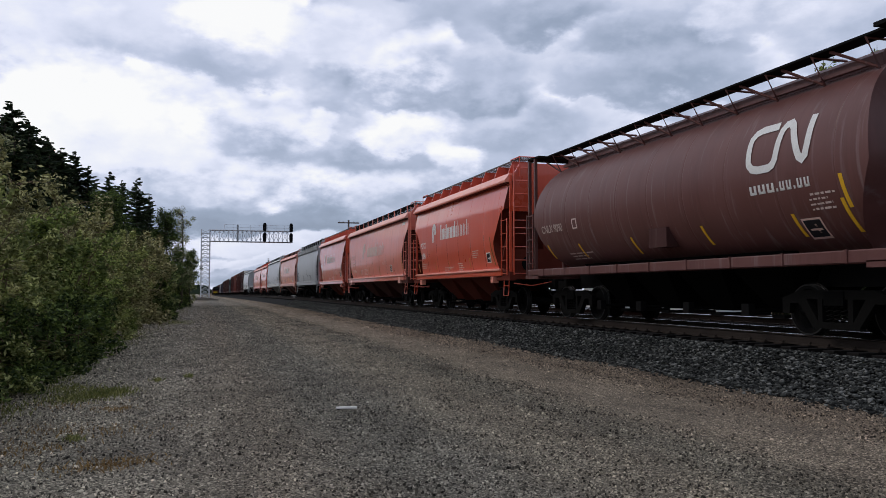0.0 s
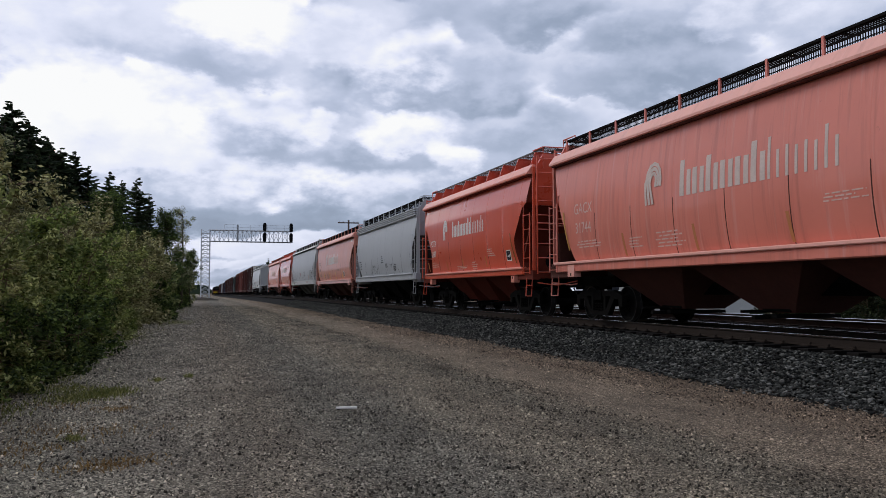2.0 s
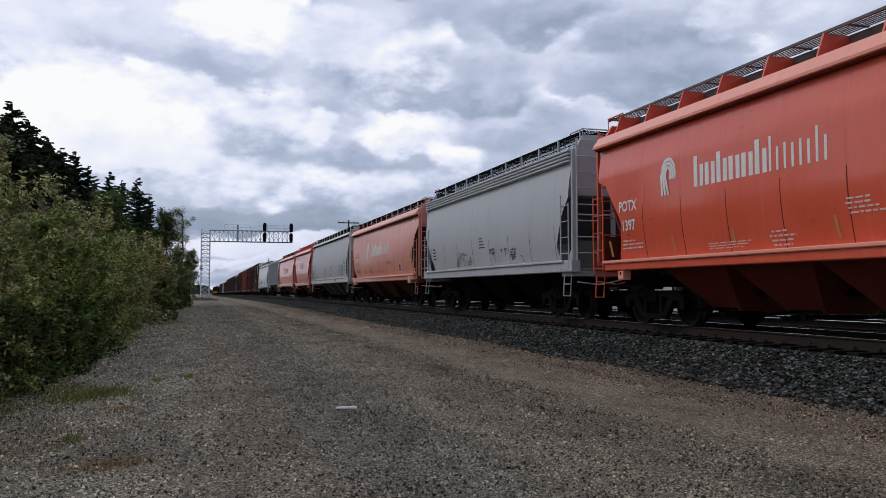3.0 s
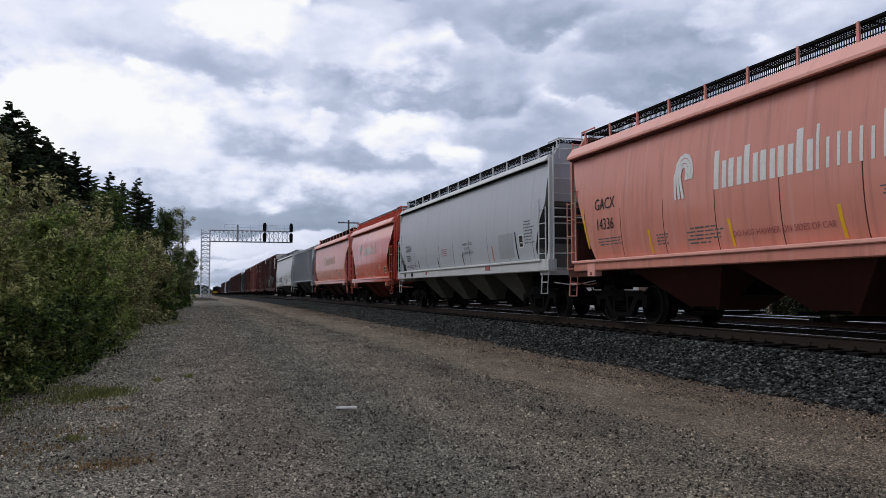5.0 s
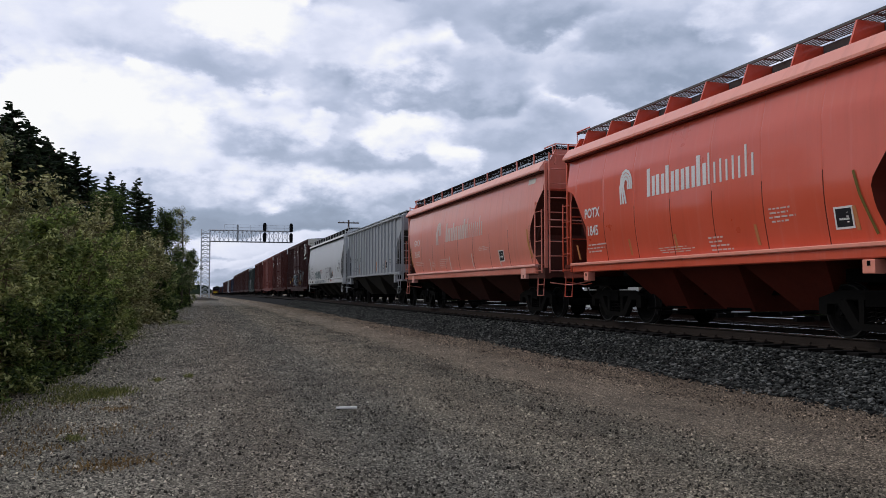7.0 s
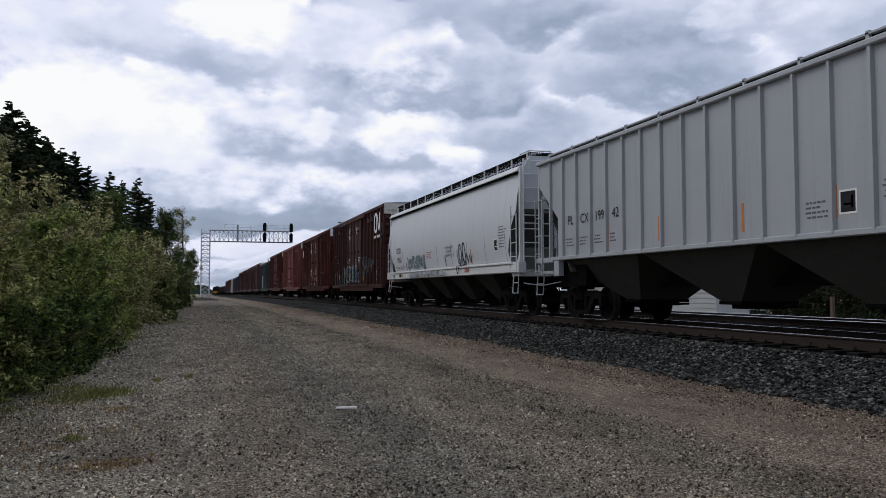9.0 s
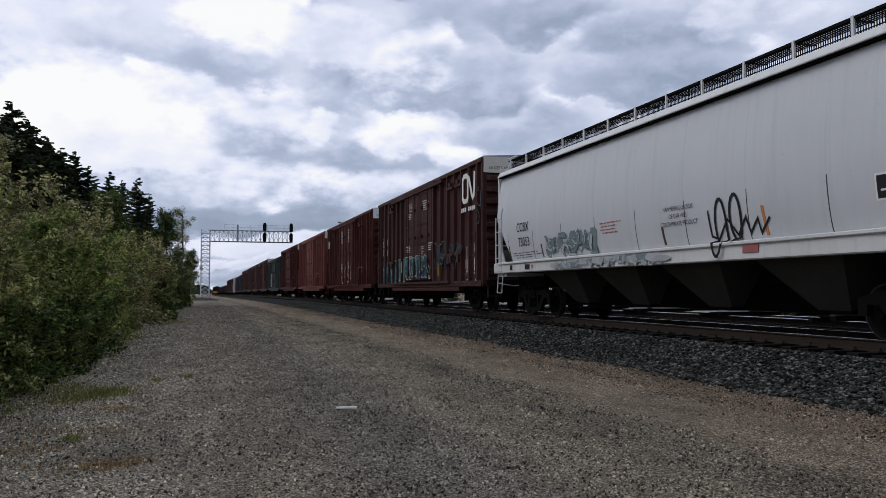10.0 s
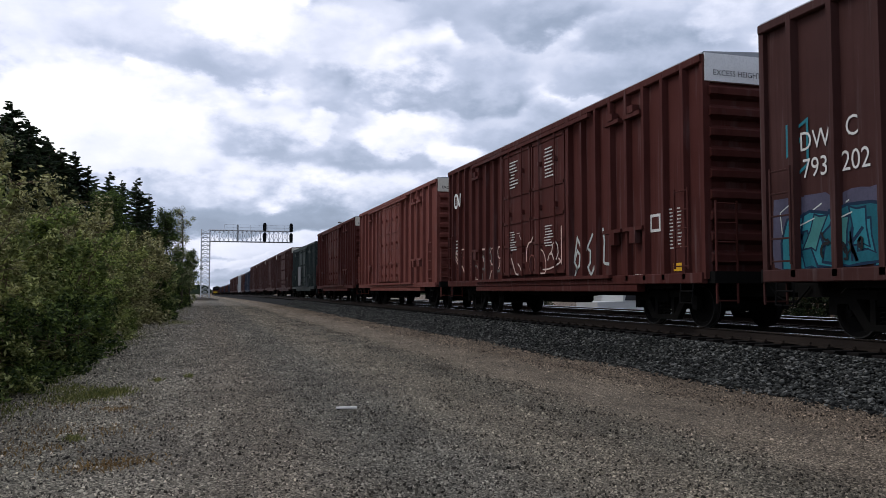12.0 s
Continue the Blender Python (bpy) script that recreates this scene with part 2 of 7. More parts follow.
def chip_mat():
    m, nt, b = mat_nodes("mixed_gravel_chip", 0.9)
    g = nt.nodes.new("ShaderNodeNewGeometry")
    tone = ramp_of(nt, g.outputs["Random Per Island"], [(0.0, grey(0.04)), (0.36, grey(0.42)), (0.7, grey(1.55)), (0.94, grey(2.5)), (0.99, grey(3.7))])
    col = mix(nt, 1.0, road_band(nt), tone, "MULTIPLY")
    hue = noise_fac(nt, 3.0, 4, 0.7)
    col = mix(nt, ramp_of(nt, hue, [(0.45, grey(0)), (0.7, grey(0.2))]), col, (0.15, 0.115, 0.09))
    nt.links.new(col, b.inputs["Base Color"])
    return m
M_ORANGE = paint("orange_paint", (0.64, 0.084, 0.034), 0.10, 0.14, 0.08, 0.30, gloss=0.42, coat=0.55)
# paler trims: sky light on upturned faces put into the paint, besides fading
M_ORANGETRIM = paint("skylit_faded_orange_paint", (0.80, 0.28, 0.19), 0.10, 0.2, 0.08, 0.4, gloss=0.4, coat=0.3)
M_PINKTRIM = paint("skylit_chalky_salmon_paint", (0.80, 0.38, 0.30), 0.10, 0.25, 0.1, 0.5, gloss=0.3, coat=0.15)
M_PINK = paint("faded_salmon_paint", (0.67, 0.19, 0.13), 0.14, 0.46, 0.2, 0.45, gloss=0.4, coat=0.4)
M_SALMON = paint("bright_salmon_paint", (0.66, 0.205, 0.14), 0.12, 0.25, 0.15, 0.4, gloss=0.4, coat=0.4)
M_PEACH = paint("faded_peach_paint", (0.62, 0.232, 0.165), 0.14, 0.46, 0.2, 0.45, gloss=0.4, coat=0.3)
M_BROWN = paint("brown_hopper_paint", (0.118, 0.041, 0.033), 0.2, 0.3, 0.2, 0.42, gloss=0.28)
M_GREY = paint("light_grey_paint", (0.40, 0.41, 0.42), 0.08, 0.22, 0.35, 0.42)
M_GREY2 = paint("mid_grey_paint", (0.325, 0.335, 0.342), 0.08, 0.18, 0.3, 0.45)
M_PALE = paint("pale_grey_paint", (0.43, 0.44, 0.46), 0.08, 0.2, 0.3, 0.42)
M_PALE2 = paint("clean_pale_grey_paint", (0.51, 0.52, 0.53), 0.07, 0.18, 0.25, 0.42)
M_TRIM = paint("off_white_sill_paint", (0.58, 0.58, 0.56), 0.08, 0.25, 0.3, 0.45)
M_BOX1 = paint("dark_brown_boxcar_paint", (0.050, 0.0140, 0.0108), 0.25, 0.42, 0.5, 0.6, gloss=0.08, pale=0.45)
M_BOX2 = paint("red_brown_boxcar_paint", (0.068, 0.0130, 0.0088), 0.3, 0.5, 0.6, 0.6, gloss=0.04, pale=0.45)
M_BOX3 = paint("faded_red_boxcar_paint", (0.165, 0.046, 0.034), 0.25, 0.45, 0.5, 0.6, gloss=0.08, pale=0.45)
M_GREEN = paint("dark_green_boxcar_paint", (0.022, 0.034, 0.031), 0.2, 0.3, 0.2, 0.6, gloss=0.08)
M_BLUE = paint("blue_paint", (0.014, 0.022, 0.045), 0.2, 0.2, 0.2, 0.6, gloss=0.08)
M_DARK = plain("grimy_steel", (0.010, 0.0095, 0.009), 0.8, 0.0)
# bay paints: grime and the shade beneath the cars are both in the colour
M_BAY = plain("shaded_grimy_red_brown_paint", (0.14, 0.028, 0.017), 0.7, 0.0, 0.35, 1.5)
M_BAYPINK = plain("shaded_grimy_salmon_paint", (0.085, 0.032, 0.024), 0.75, 0.0, 0.35, 1.5)
# steels kept near-black, with the deep under-car shade in their colour
M_UNDER = plain("shaded_black_steel", (0.005, 0.0048, 0.0045), 0.9, 0.0)
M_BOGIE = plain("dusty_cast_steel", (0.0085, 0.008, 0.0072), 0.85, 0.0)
M_RIM = plain("worn_dusty_steel", (0.045, 0.043, 0.04), 0.5, 0.6, 0.2)
M_RAIL = plain("rusty_rail_web", (0.034, 0.0255, 0.0205), 0.85, 0.0)
M_RAILTOP = plain("polished_rail_head", (0.6, 0.6, 0.6), 0.22, 1.0, 0.1)
M_TIE = plain("weathered_tie_wood", (0.011, 0.0095, 0.0085), 0.9, 0.0, 0.35, 4)
M_WHITE = plain("white_stencil_paint", (0.72, 0.70, 0.66), 0.6, 0.0, 0.12, 3)
M_FADEWHITE = plain("faded_white_stencil", (0.62, 0.50, 0.44), 0.65, 0.0, 0.2, 3)
M_BLACKTXT = plain("black_stencil_paint", (0.02, 0.02, 0.022), 0.6)
M_YELLOW = plain("yellow_reflective_tape", (0.75, 0.42, 0.03), 0.45, 0.0, 0.15)
M_RUSTTAPE = plain("faded_orange_tape", (0.5, 0.2, 0.08), 0.5, 0.0, 0.2)
M_GREYTXT = plain("worn_grey_stencil_paint", (0.13, 0.13, 0.135), 0.6, 0.0, 0.3, 3)
M_REDTXT = plain("red_stencil_paint", (0.36, 0.12, 0.11), 0.6)
# grey of the sides with the shade of the end recess put in
M_SLOPE = plain("shaded_grey_slope_sheet", (0.07, 0.07, 0.07), 0.85, 0.0, 0.3, 2)
M_GALV = plain("galvanised_steel", (0.30, 0.31, 0.32), 0.5, 0.5, 0.15)
M_GALVW = plain("pale_galvanised_lattice", (0.52, 0.54, 0.57), 0.5, 0.2, 0.1)
M_ENDWHITE = plain("cream_end_panel_paint", (0.62, 0.575, 0.49), 0.6, 0.0, 0.15, 3)
M_ENDCLEAN = plain("white_end_panel_paint", (0.80, 0.80, 0.79), 0.6, 0.0, 0.1, 3)
M_SIGNAL = plain("black_signal_paint", (0.012, 0.012, 0.013), 0.5)
M_TEAL = plain("teal_spray_paint", (0.03, 0.20, 0.24), 0.5, 0.0, 0.35, 3)
M_TEALDIM = plain("thin_teal_overspray", (0.026, 0.056, 0.060), 0.5, 0.0, 0.35, 3)
M_SPRAYDARK = plain("dark_blue_spray_paint", (0.012, 0.03, 0.06), 0.5, 0.0, 0.3, 3)
M_LAVENDER = plain("pale_lavender_overspray", (0.085, 0.08, 0.12), 0.6, 0.0, 0.4, 2.5)
M_TEALDEEP = plain("deep_teal_spray_paint", (0.015, 0.11, 0.14), 0.5, 0.0, 0.45, 2.5)
M_TEALPALE = plain("sea_green_spray_paint", (0.06, 0.21, 0.20), 0.5, 0.0, 0.4, 2.5)
M_BOTTLE = plain("bottle_green_spray_paint", (0.012, 0.036, 0.034), 0.5, 0.0, 0.45, 2.5)
M_SPRAYWHITE = plain("white_spray_paint", (0.5, 0.53, 0.5), 0.5, 0.0, 0.3, 3)
M_OCHRETAPE = plain("yellowed_tape", (0.46, 0.23, 0.06), 0.55, 0.0, 0.3)
M_OLIVETAPE = plain("soiled_olive_tape", (0.16, 0.11, 0.03), 0.55, 0.0, 0.3)
M_DARKTAPE = plain("grimy_brown_tape", (0.075, 0.05, 0.035), 0.6, 0.0, 0.3)
M_TEALGREY = plain("washed_out_teal_spray", (0.17, 0.225, 0.23), 0.55, 0.0, 0.3, 3)
M_TEALLINE = plain("thin_grey_teal_spray", (0.10, 0.145, 0.15), 0.55, 0.0, 0.3, 3)
M_FADETXT = plain("sun_bleached_stencil", (0.68, 0.47, 0.40), 0.65, 0.0, 0.2, 3)
M_BAYGREY = plain("dark_grey_bay_steel", (0.052, 0.049, 0.042), 0.85, 0.0, 0.3, 2)
M_BAYLIGHT = plain("mid_grey_bay_steel", (0.13, 0.125, 0.105), 0.85, 0.0, 0.35, 2)
M_ENDGREY = plain("shaded_dusty_end_grey", (0.15, 0.148, 0.135), 0.7, 0.0, 0.3, 2)
M_BOARD = plain("dull_grey_tread_mesh", (0.13, 0.125, 0.12), 0.8, 0.0, 0.25)
M_BARK = plain("grey_brown_bark", (0.07, 0.055, 0.042), 0.9, 0.0, 0.35, 5, 0.6)
M_TWIG = plain("brown_twig", (0.13, 0.09, 0.06), 0.9, 0.0, 0.3)
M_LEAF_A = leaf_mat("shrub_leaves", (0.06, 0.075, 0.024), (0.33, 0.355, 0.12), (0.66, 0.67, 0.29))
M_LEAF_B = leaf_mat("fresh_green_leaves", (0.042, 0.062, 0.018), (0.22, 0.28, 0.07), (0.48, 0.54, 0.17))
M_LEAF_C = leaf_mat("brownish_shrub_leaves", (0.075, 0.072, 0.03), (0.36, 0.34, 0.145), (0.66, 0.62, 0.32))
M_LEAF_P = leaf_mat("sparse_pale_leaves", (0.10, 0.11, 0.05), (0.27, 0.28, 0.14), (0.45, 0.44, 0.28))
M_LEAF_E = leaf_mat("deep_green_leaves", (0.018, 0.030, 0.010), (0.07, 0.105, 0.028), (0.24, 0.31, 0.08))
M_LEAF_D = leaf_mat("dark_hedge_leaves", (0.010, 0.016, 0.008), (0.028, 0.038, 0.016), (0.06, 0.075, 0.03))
M_NEEDLE = leaf_mat("dark_fir_needles", (0.016, 0.026, 0.014), (0.04, 0.058, 0.028), (0.085, 0.11, 0.05))
M_GRASS = leaf_mat("dry_grass", (0.11, 0.125, 0.035), (0.24, 0.245, 0.075), (0.42, 0.38, 0.16))
M_DRYWEED = leaf_mat("brown_dead_weeds", (0.15, 0.085, 0.03), (0.28, 0.165, 0.06), (0.40, 0.26, 0.11))
M_GROUND = ground_mat()
M_BALLAST = stone_mat("grey_ballast_stone", [(0.0, (0.010, 0.010, 0.0095)), (0.4, (0.034, 0.035, 0.032)), (0.8, (0.092, 0.093, 0.084)), (1.0, (0.25, 0.245, 0.225))])
M_CHIP = chip_mat()
# greasy bed near-black, the shade between the stones included in its colour
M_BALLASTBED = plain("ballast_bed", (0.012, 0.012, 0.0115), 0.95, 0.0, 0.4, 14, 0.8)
M_MOUND = plain("dark_earth", (0.055, 0.047, 0.038), 0.95, 0.0, 0.4, 2.0, 0.6)
M_SIDING = plain("white_house_siding", (0.5, 0.51, 0.49), 0.7, 0.0, 0.06)
M_ROOFING = plain("grey_roof_shingles", (0.14, 0.14, 0.15), 0.85)
M_CONC = plain("pale_concrete", (0.4, 0.39, 0.37), 0.85, 0.0, 0.15)
M_GLASS = plain("dark_window_glass", (0.02, 0.024, 0.03), 0.08, 0.0, 0.1, 3, 0.0)
M_GLASS.node_tree.nodes["Principled BSDF"].inputs["Specular IOR Level"].default_value = 0.5
M_STICK = plain("bleached_wood", (0.75, 0.72, 0.66), 0.7)
M_YELLOWENG = plain("yellow_machine_paint", (0.5, 0.33, 0.02), 0.45)
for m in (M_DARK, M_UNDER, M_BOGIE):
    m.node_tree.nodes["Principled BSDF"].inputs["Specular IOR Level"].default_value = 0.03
M_WOODPOLE = plain("weathered_pole_wood", (0.12, 0.09, 0.07), 0.9, 0.0, 0.3)


# ---- mesh tools ----
class Shape:
    """Collects boxes, tubes and lofts into one mesh."""

    def __init__(self):
        self.v, self.f = [], []

    def add(self, verts, faces):
        k = len(self.v)
        self.v += [tuple(p) for p in verts]
        self.f += [tuple(i + k for i in f) for f in faces]
        return self

    def box(self, x0, x1, y0, y1, z0, z1):
        v = [(x, y, z) for x in (x0, x1) for y in (y0, y1) for z in (z0, z1)]
        return self.add(v, [(0, 1, 3, 2), (4, 6, 7, 5), (0, 4, 5, 1), (2, 3, 7, 6), (0, 2, 6, 4), (1, 5, 7, 3)])

    def soft_box(self, x0, x1, y0, y1, z0, z1, c=0.02):
        """A box with cut edges along its length y."""
        ring = [(x0 + c, z0), (x1 - c, z0), (x1, z0 + c), (x1, z1 - c), (x1 - c, z1), (x0 + c, z1), (x0, z1 - c), (x0, z0 + c)]
        v = [(x, y, z) for y in (y0, y1) for x, z in ring]
        n = 8
        return self.add(v, [tuple(range(n - 1, -1, -1)), tuple(range(n, 2 * n))] + [(i, (i + 1) % n, n + (i + 1) % n, n + i) for i in range(n)])

    def prism(self, poly, axis, a, b):
        """A polygon pushed from a to b along an axis; poly in the two other axes, in order."""
        n = len(poly)
        def put(p, q):
            return {"x": (q, p[0], p[1]), "y": (p[0], q, p[1]), "z": (p[0], p[1], q)}[axis]
        v = [put(p, q) for q in (a, b) for p in poly]
        return self.add(v, [tuple(range(n - 1, -1, -1)), tuple(range(n, 2 * n))] + [(i, (i + 1) % n, n + (i + 1) % n, n + i) for i in range(n)])

    def tube(self, pts, r, n=6, ends=True):
        pts = [Vector(p) for p in pts]
        rs = r if isinstance(r, (list, tuple)) else [r] * len(pts)
        v, f = [], []
        for i, p in enumerate(pts):
            d = (pts[min(i + 1, len(pts) - 1)] - pts[max(i - 1, 0)]).normalized()
            a = d.cross(Vector((0, 0, 1)) if abs(d.z) < 0.9 else Vector((1, 0, 0))).normalized()
            b = d.cross(a)
            for k in range(n):
                t = 2 * math.pi * k / n
                v.append(p + rs[i] * (math.cos(t) * a + math.sin(t) * b))
        for i in range(len(pts) - 1):
            for k in range(n):
                f.append((i * n + k, i * n + (k + 1) % n, (i + 1) * n + (k + 1) % n, (i + 1) * n + k))
        if ends:
            f += [tuple(range(n)), tuple(range(len(v) - 1, len(v) - 1 - n, -1))]
        return self.add(v, f)

    def frustum(self, low, high, z0, z1, yc0=0.0, yc1=0.0):
        """low, high: half sizes (x, y) at z0 and z1."""
        v = [(sx * h[0], yc + sy * h[1], z) for h, z, yc in ((low, z0, yc0), (high, z1, yc1)) for sx, sy in ((-1, -1), (1, -1), (1, 1), (-1, 1))]
        return self.add(v, [(3, 2, 1, 0), (4, 5, 6, 7)] + [(i, (i + 1) % 4, 4 + (i + 1) % 4, 4 + i) for i in range(4)])

    def mesh(self, name, smooth=False):
        me = bpy.data.meshes.new(name)
        me.from_pydata(self.v, [], self.f)
        me.update()
        bm = bmesh.new()
        bm.from_mesh(me)
        bmesh.ops.recalc_face_normals(bm, faces=bm.faces)
        bm.to_mesh(me)
        bm.free()
        if smooth:
            me.shade_smooth()
            me.set_sharp_from_angle(angle=radians(32))
        return me


def fast_mesh(name, verts, faces):
    """A mesh from arrays: verts n x 3, faces m x k."""
    me = bpy.data.meshes.new(name)
    faces = np.asarray(faces, dtype=np.int32)
    k = faces.shape[1]
    me.vertices.add(len(verts))
    me.vertices.foreach_set("co", np.asarray(verts, dtype=np.float32).ravel())
    me.loops.add(faces.size)
    me.loops.foreach_set("vertex_index", faces.ravel())
    me.polygons.add(len(faces))
    me.polygons.foreach_set("loop_start", np.arange(0, faces.size, k, dtype=np.int32))
    me.update(calc_edges=True)
    me.validate()
    return me


def part(name, shape, material, parent, label="", smooth=False, at=None):
    me = shape if isinstance(shape, bpy.types.Mesh) else shape.mesh(name, smooth)
    if not me.materials:
        me.materials.append(material)
    ob = new(name, me)
    ob.parent = parent
    if at is not None:
        ob.matrix_basis = at
    if label:
        tagged(ob, label)
    return ob


def thing(name, label, category, at=None, group="", kind=""):
    ob = new(name)
    ob.empty_display_size = 0.2
    if at is not None:
        ob.matrix_basis = at
    return tagged(ob, label, category, group, kind)


def solo(name, shape, material, label, category, at=None, group="", kind="", smooth=False):
    ob = part(name, shape, material, None, "", smooth, at)
    return tagged(ob, label, category, group, kind)


FONT_CACHE = {}


def letters(body, height, bold=0.0):
    """Flat letters of the built-in font as points (u to the right, v up) and faces; height of a capital in metres."""
    key = (body, height, bold)
    if key not in FONT_CACHE:
        cu = bpy.data.curves.new("letters", "FONT")
        cu.body, cu.size, cu.align_x, cu.align_y, cu.offset = body, height / 0.70, "CENTER", "CENTER", bold
        cu.resolution_u = 3
        ob = bpy.data.objects.new("letters", cu)
        scene.collection.objects.link(ob)
        me = bpy.data.meshes.new_from_object(ob.evaluated_get(bpy.context.evaluated_depsgraph_get()))
        FONT_CACHE[key] = ([(v.co.x, v.co.y) for v in me.vertices], [tuple(p.vertices) for p in me.polygons])
        bpy.data.objects.remove(ob)
        bpy.data.meshes.remove(me)
        bpy.data.curves.remove(cu)
    return FONT_CACHE[key]


def stencil(car, body, y, z, height, material, wall, stretch=1.0, bold=0.0, name="letter", label=""):
    """Letters on the car's near side; wall(z) is the half width there."""
    pts, faces = letters(body, height, bold)
    v = [(-wall(z + b) - 0.014, y - a * stretch, z + b) for a, b in pts]
    # one part a letter: faces that share corners belong together
    root = list(range(len(v)))

    def find(i):
        while root[i] != i:
            root[i] = root[root[i]]
            i = root[i]
        return i

    for f in faces:
        for i in f[1:]:
            root[find(i)] = find(f[0])
    groups = {}
    for f in faces:
        groups.setdefault(find(f[0]), []).append(f)
    if height < 0.15:
        groups = {0: faces}
    for fs in groups.values():
        ids = sorted({i for f in fs for i in f})
        at = {i: k for k, i in enumerate(ids)}
        me = bpy.data.meshes.new(name)
        me.from_pydata([v[i] for i in ids], [], [tuple(at[i] for i in f) for f in fs])
        ob = part(name, me, material, car, label)
        if height < 0.15:
            tagged(ob, kind="stuff")


def bars(car, cells, material, wall, name="stencil", label="", lean=0.0):
    """Thin painted bars on the near side: cells of (y from, y to, z from, z to), y falling to the right."""
    if 1 < len(cells) <= 4:
        for c in cells:
            bars(car, [c], material, wall, name, label, lean)
        return None
    s = Shape()
    for y0, y1, z0, z1 in cells:
        k = max(1, math.ceil((z1 - z0) / 0.05))   # in short lengths, to follow a round wall
        v, f = [], []
        for i in range(k + 1):
            z = z0 + (z1 - z0) * i / k
            o = lean * (z - z0)
            v += [(-wall(z) - 0.006, y0 - o, z), (-wall(z) - 0.006, y1 - o, z), (-wall(z) + 0.01, y1 - o, z), (-wall(z) + 0.01, y0 - o, z)]
            if i:
                c = 4 * i
                f += [(c - 4 + j, c - 4 + (j + 1) % 4, c + (j + 1) % 4, c + j) for j in range(4)]
        f += [(3, 2, 1, 0), (4 * k, 4 * k + 1, 4 * k + 2, 4 * k + 3)]
        s.add(v, f)
    ob = part(name, s, material, car, label)
    return tagged(ob, kind="stuff") if len(cells) > 4 else ob


def ribbon(car, pts, width, material, wall, name, label="", lift=0.013):
    """A painted stroke of one width along points (y, z) on the near side."""
    P = [Vector(pts[0])]
    for q in pts[1:]:   # short steps, to follow a round wall
        q, p = Vector(q), P[-1]
        k = max(1, math.ceil(abs(q.y - p.y) / 0.05))
        P += [p.lerp(q, (i + 1) / k) for i in range(k)]
    v, f = [], []
    for i, p in enumerate(P):
        d0 = (P[i] - P[i - 1]).normalized() if i else (P[1] - P[0]).normalized()
        d1 = (P[i + 1] - P[i]).normalized() if i < len(P) - 1 else d0
        n0, n1 = Vector((-d0.y, d0.x)), Vector((-d1.y, d1.x))
        n = (n0 + n1).normalized()
        n *= width / 2 / max(0.5, n.dot(n0))
        for q in (p + n, p - n):
            v.append((-wall(q.y) - lift, q.x, q.y))
    for i in range(len(P) - 1):
        f.append((2 * i, 2 * i + 1, 2 * i + 3, 2 * i + 2))
    me = bpy.data.meshes.new(name)
    me.from_pydata(v, [], f)
    return part(name, me, material, car, label)


def text_block(y, z, w, h, rows, rng, gap=0.58, words=4):
    """Cells for an unreadable block of stencilled lines; y is its far edge."""
    cells = []
    rows = max(1, round(rows * 1.3))
    step = h / rows
    for r in range(rows):
        z0 = z - (r + 1) * step + step * gap * 0.5
        a = y - w * rng.uniform(0, 0.12)
        stop = y - w * rng.uniform(0.6, 1.0)
        while a > stop:
            b = max(a - rng.uniform(0.25, 0.9) * w / words, stop)
            cells.append((a, b, z0, z0 + step * (1 - gap) * rng.uniform(0.8, 1.0)))
            a = b - 0.14 * w / words - 0.012
    return cells


# ---- rolling stock ----
WHEEL_R = 0.42
KEYED_WHEELS = []
CARS = []


def lathe_x(profile, n=22):
    """A wheel-like solid round the x axis from (x, radius) points."""
    s = Shape()
    v, f = [], []
    m = len(profile)
    for k in range(n):
        t = 2 * math.pi * k / n
        for x, r in profile:
            v.append((x, r * math.cos(t), r * math.sin(t)))
    for k in range(n):
        for j in range(m - 1):
            a, b = k * m + j, ((k + 1) % n) * m + j
            f.append((a, b, b + 1, a + 1))
    return s.add(v, f)


def wheelset_mesh():
    s = lathe_x([(-0.95, 0.0), (-0.95, 0.085), (-0.80, 0.085), (-0.80, 0.13), (-0.775, 0.16), (-0.745, 0.31), (-0.80, 0.345), (-0.80, WHEEL_R), (-0.70, WHEEL_R), (-0.69, 0.447),
                 (-0.665, 0.447), (-0.665, 0.34), (-0.70, 0.31), (-0.69, 0.16), (-0.66, 0.10), (0.66, 0.10), (0.69, 0.16), (0.70, 0.31), (0.665, 0.34), (0.665, 0.447),
                 (0.69, 0.447), (0.70, WHEEL_R), (0.80, WHEEL_R), (0.80, 0.345), (0.745, 0.31), (0.775, 0.16), (0.80, 0.13), (0.80, 0.085), (0.95, 0.085), (0.95, 0.0)])
    for k in range(3):   # bearing cap bolts, which show that the axle turns
        t = 2 * math.pi * k / 3
        s.box(-0.97, -0.94, 0.05 * math.cos(t) - 0.015, 0.05 * math.cos(t) + 0.015, 0.05 * math.sin(t) - 0.015, 0.05 * math.sin(t) + 0.015)
    return s.mesh("wheelset", True)


def rim_mesh():
    s = lathe_x([(-0.803, 0.40), (-0.803, WHEEL_R + 0.003), (-0.70, WHEEL_R + 0.003), (-0.685, 0.450), (-0.662, 0.450), (-0.662, 0.40)])
    return s.mesh("tread", True)


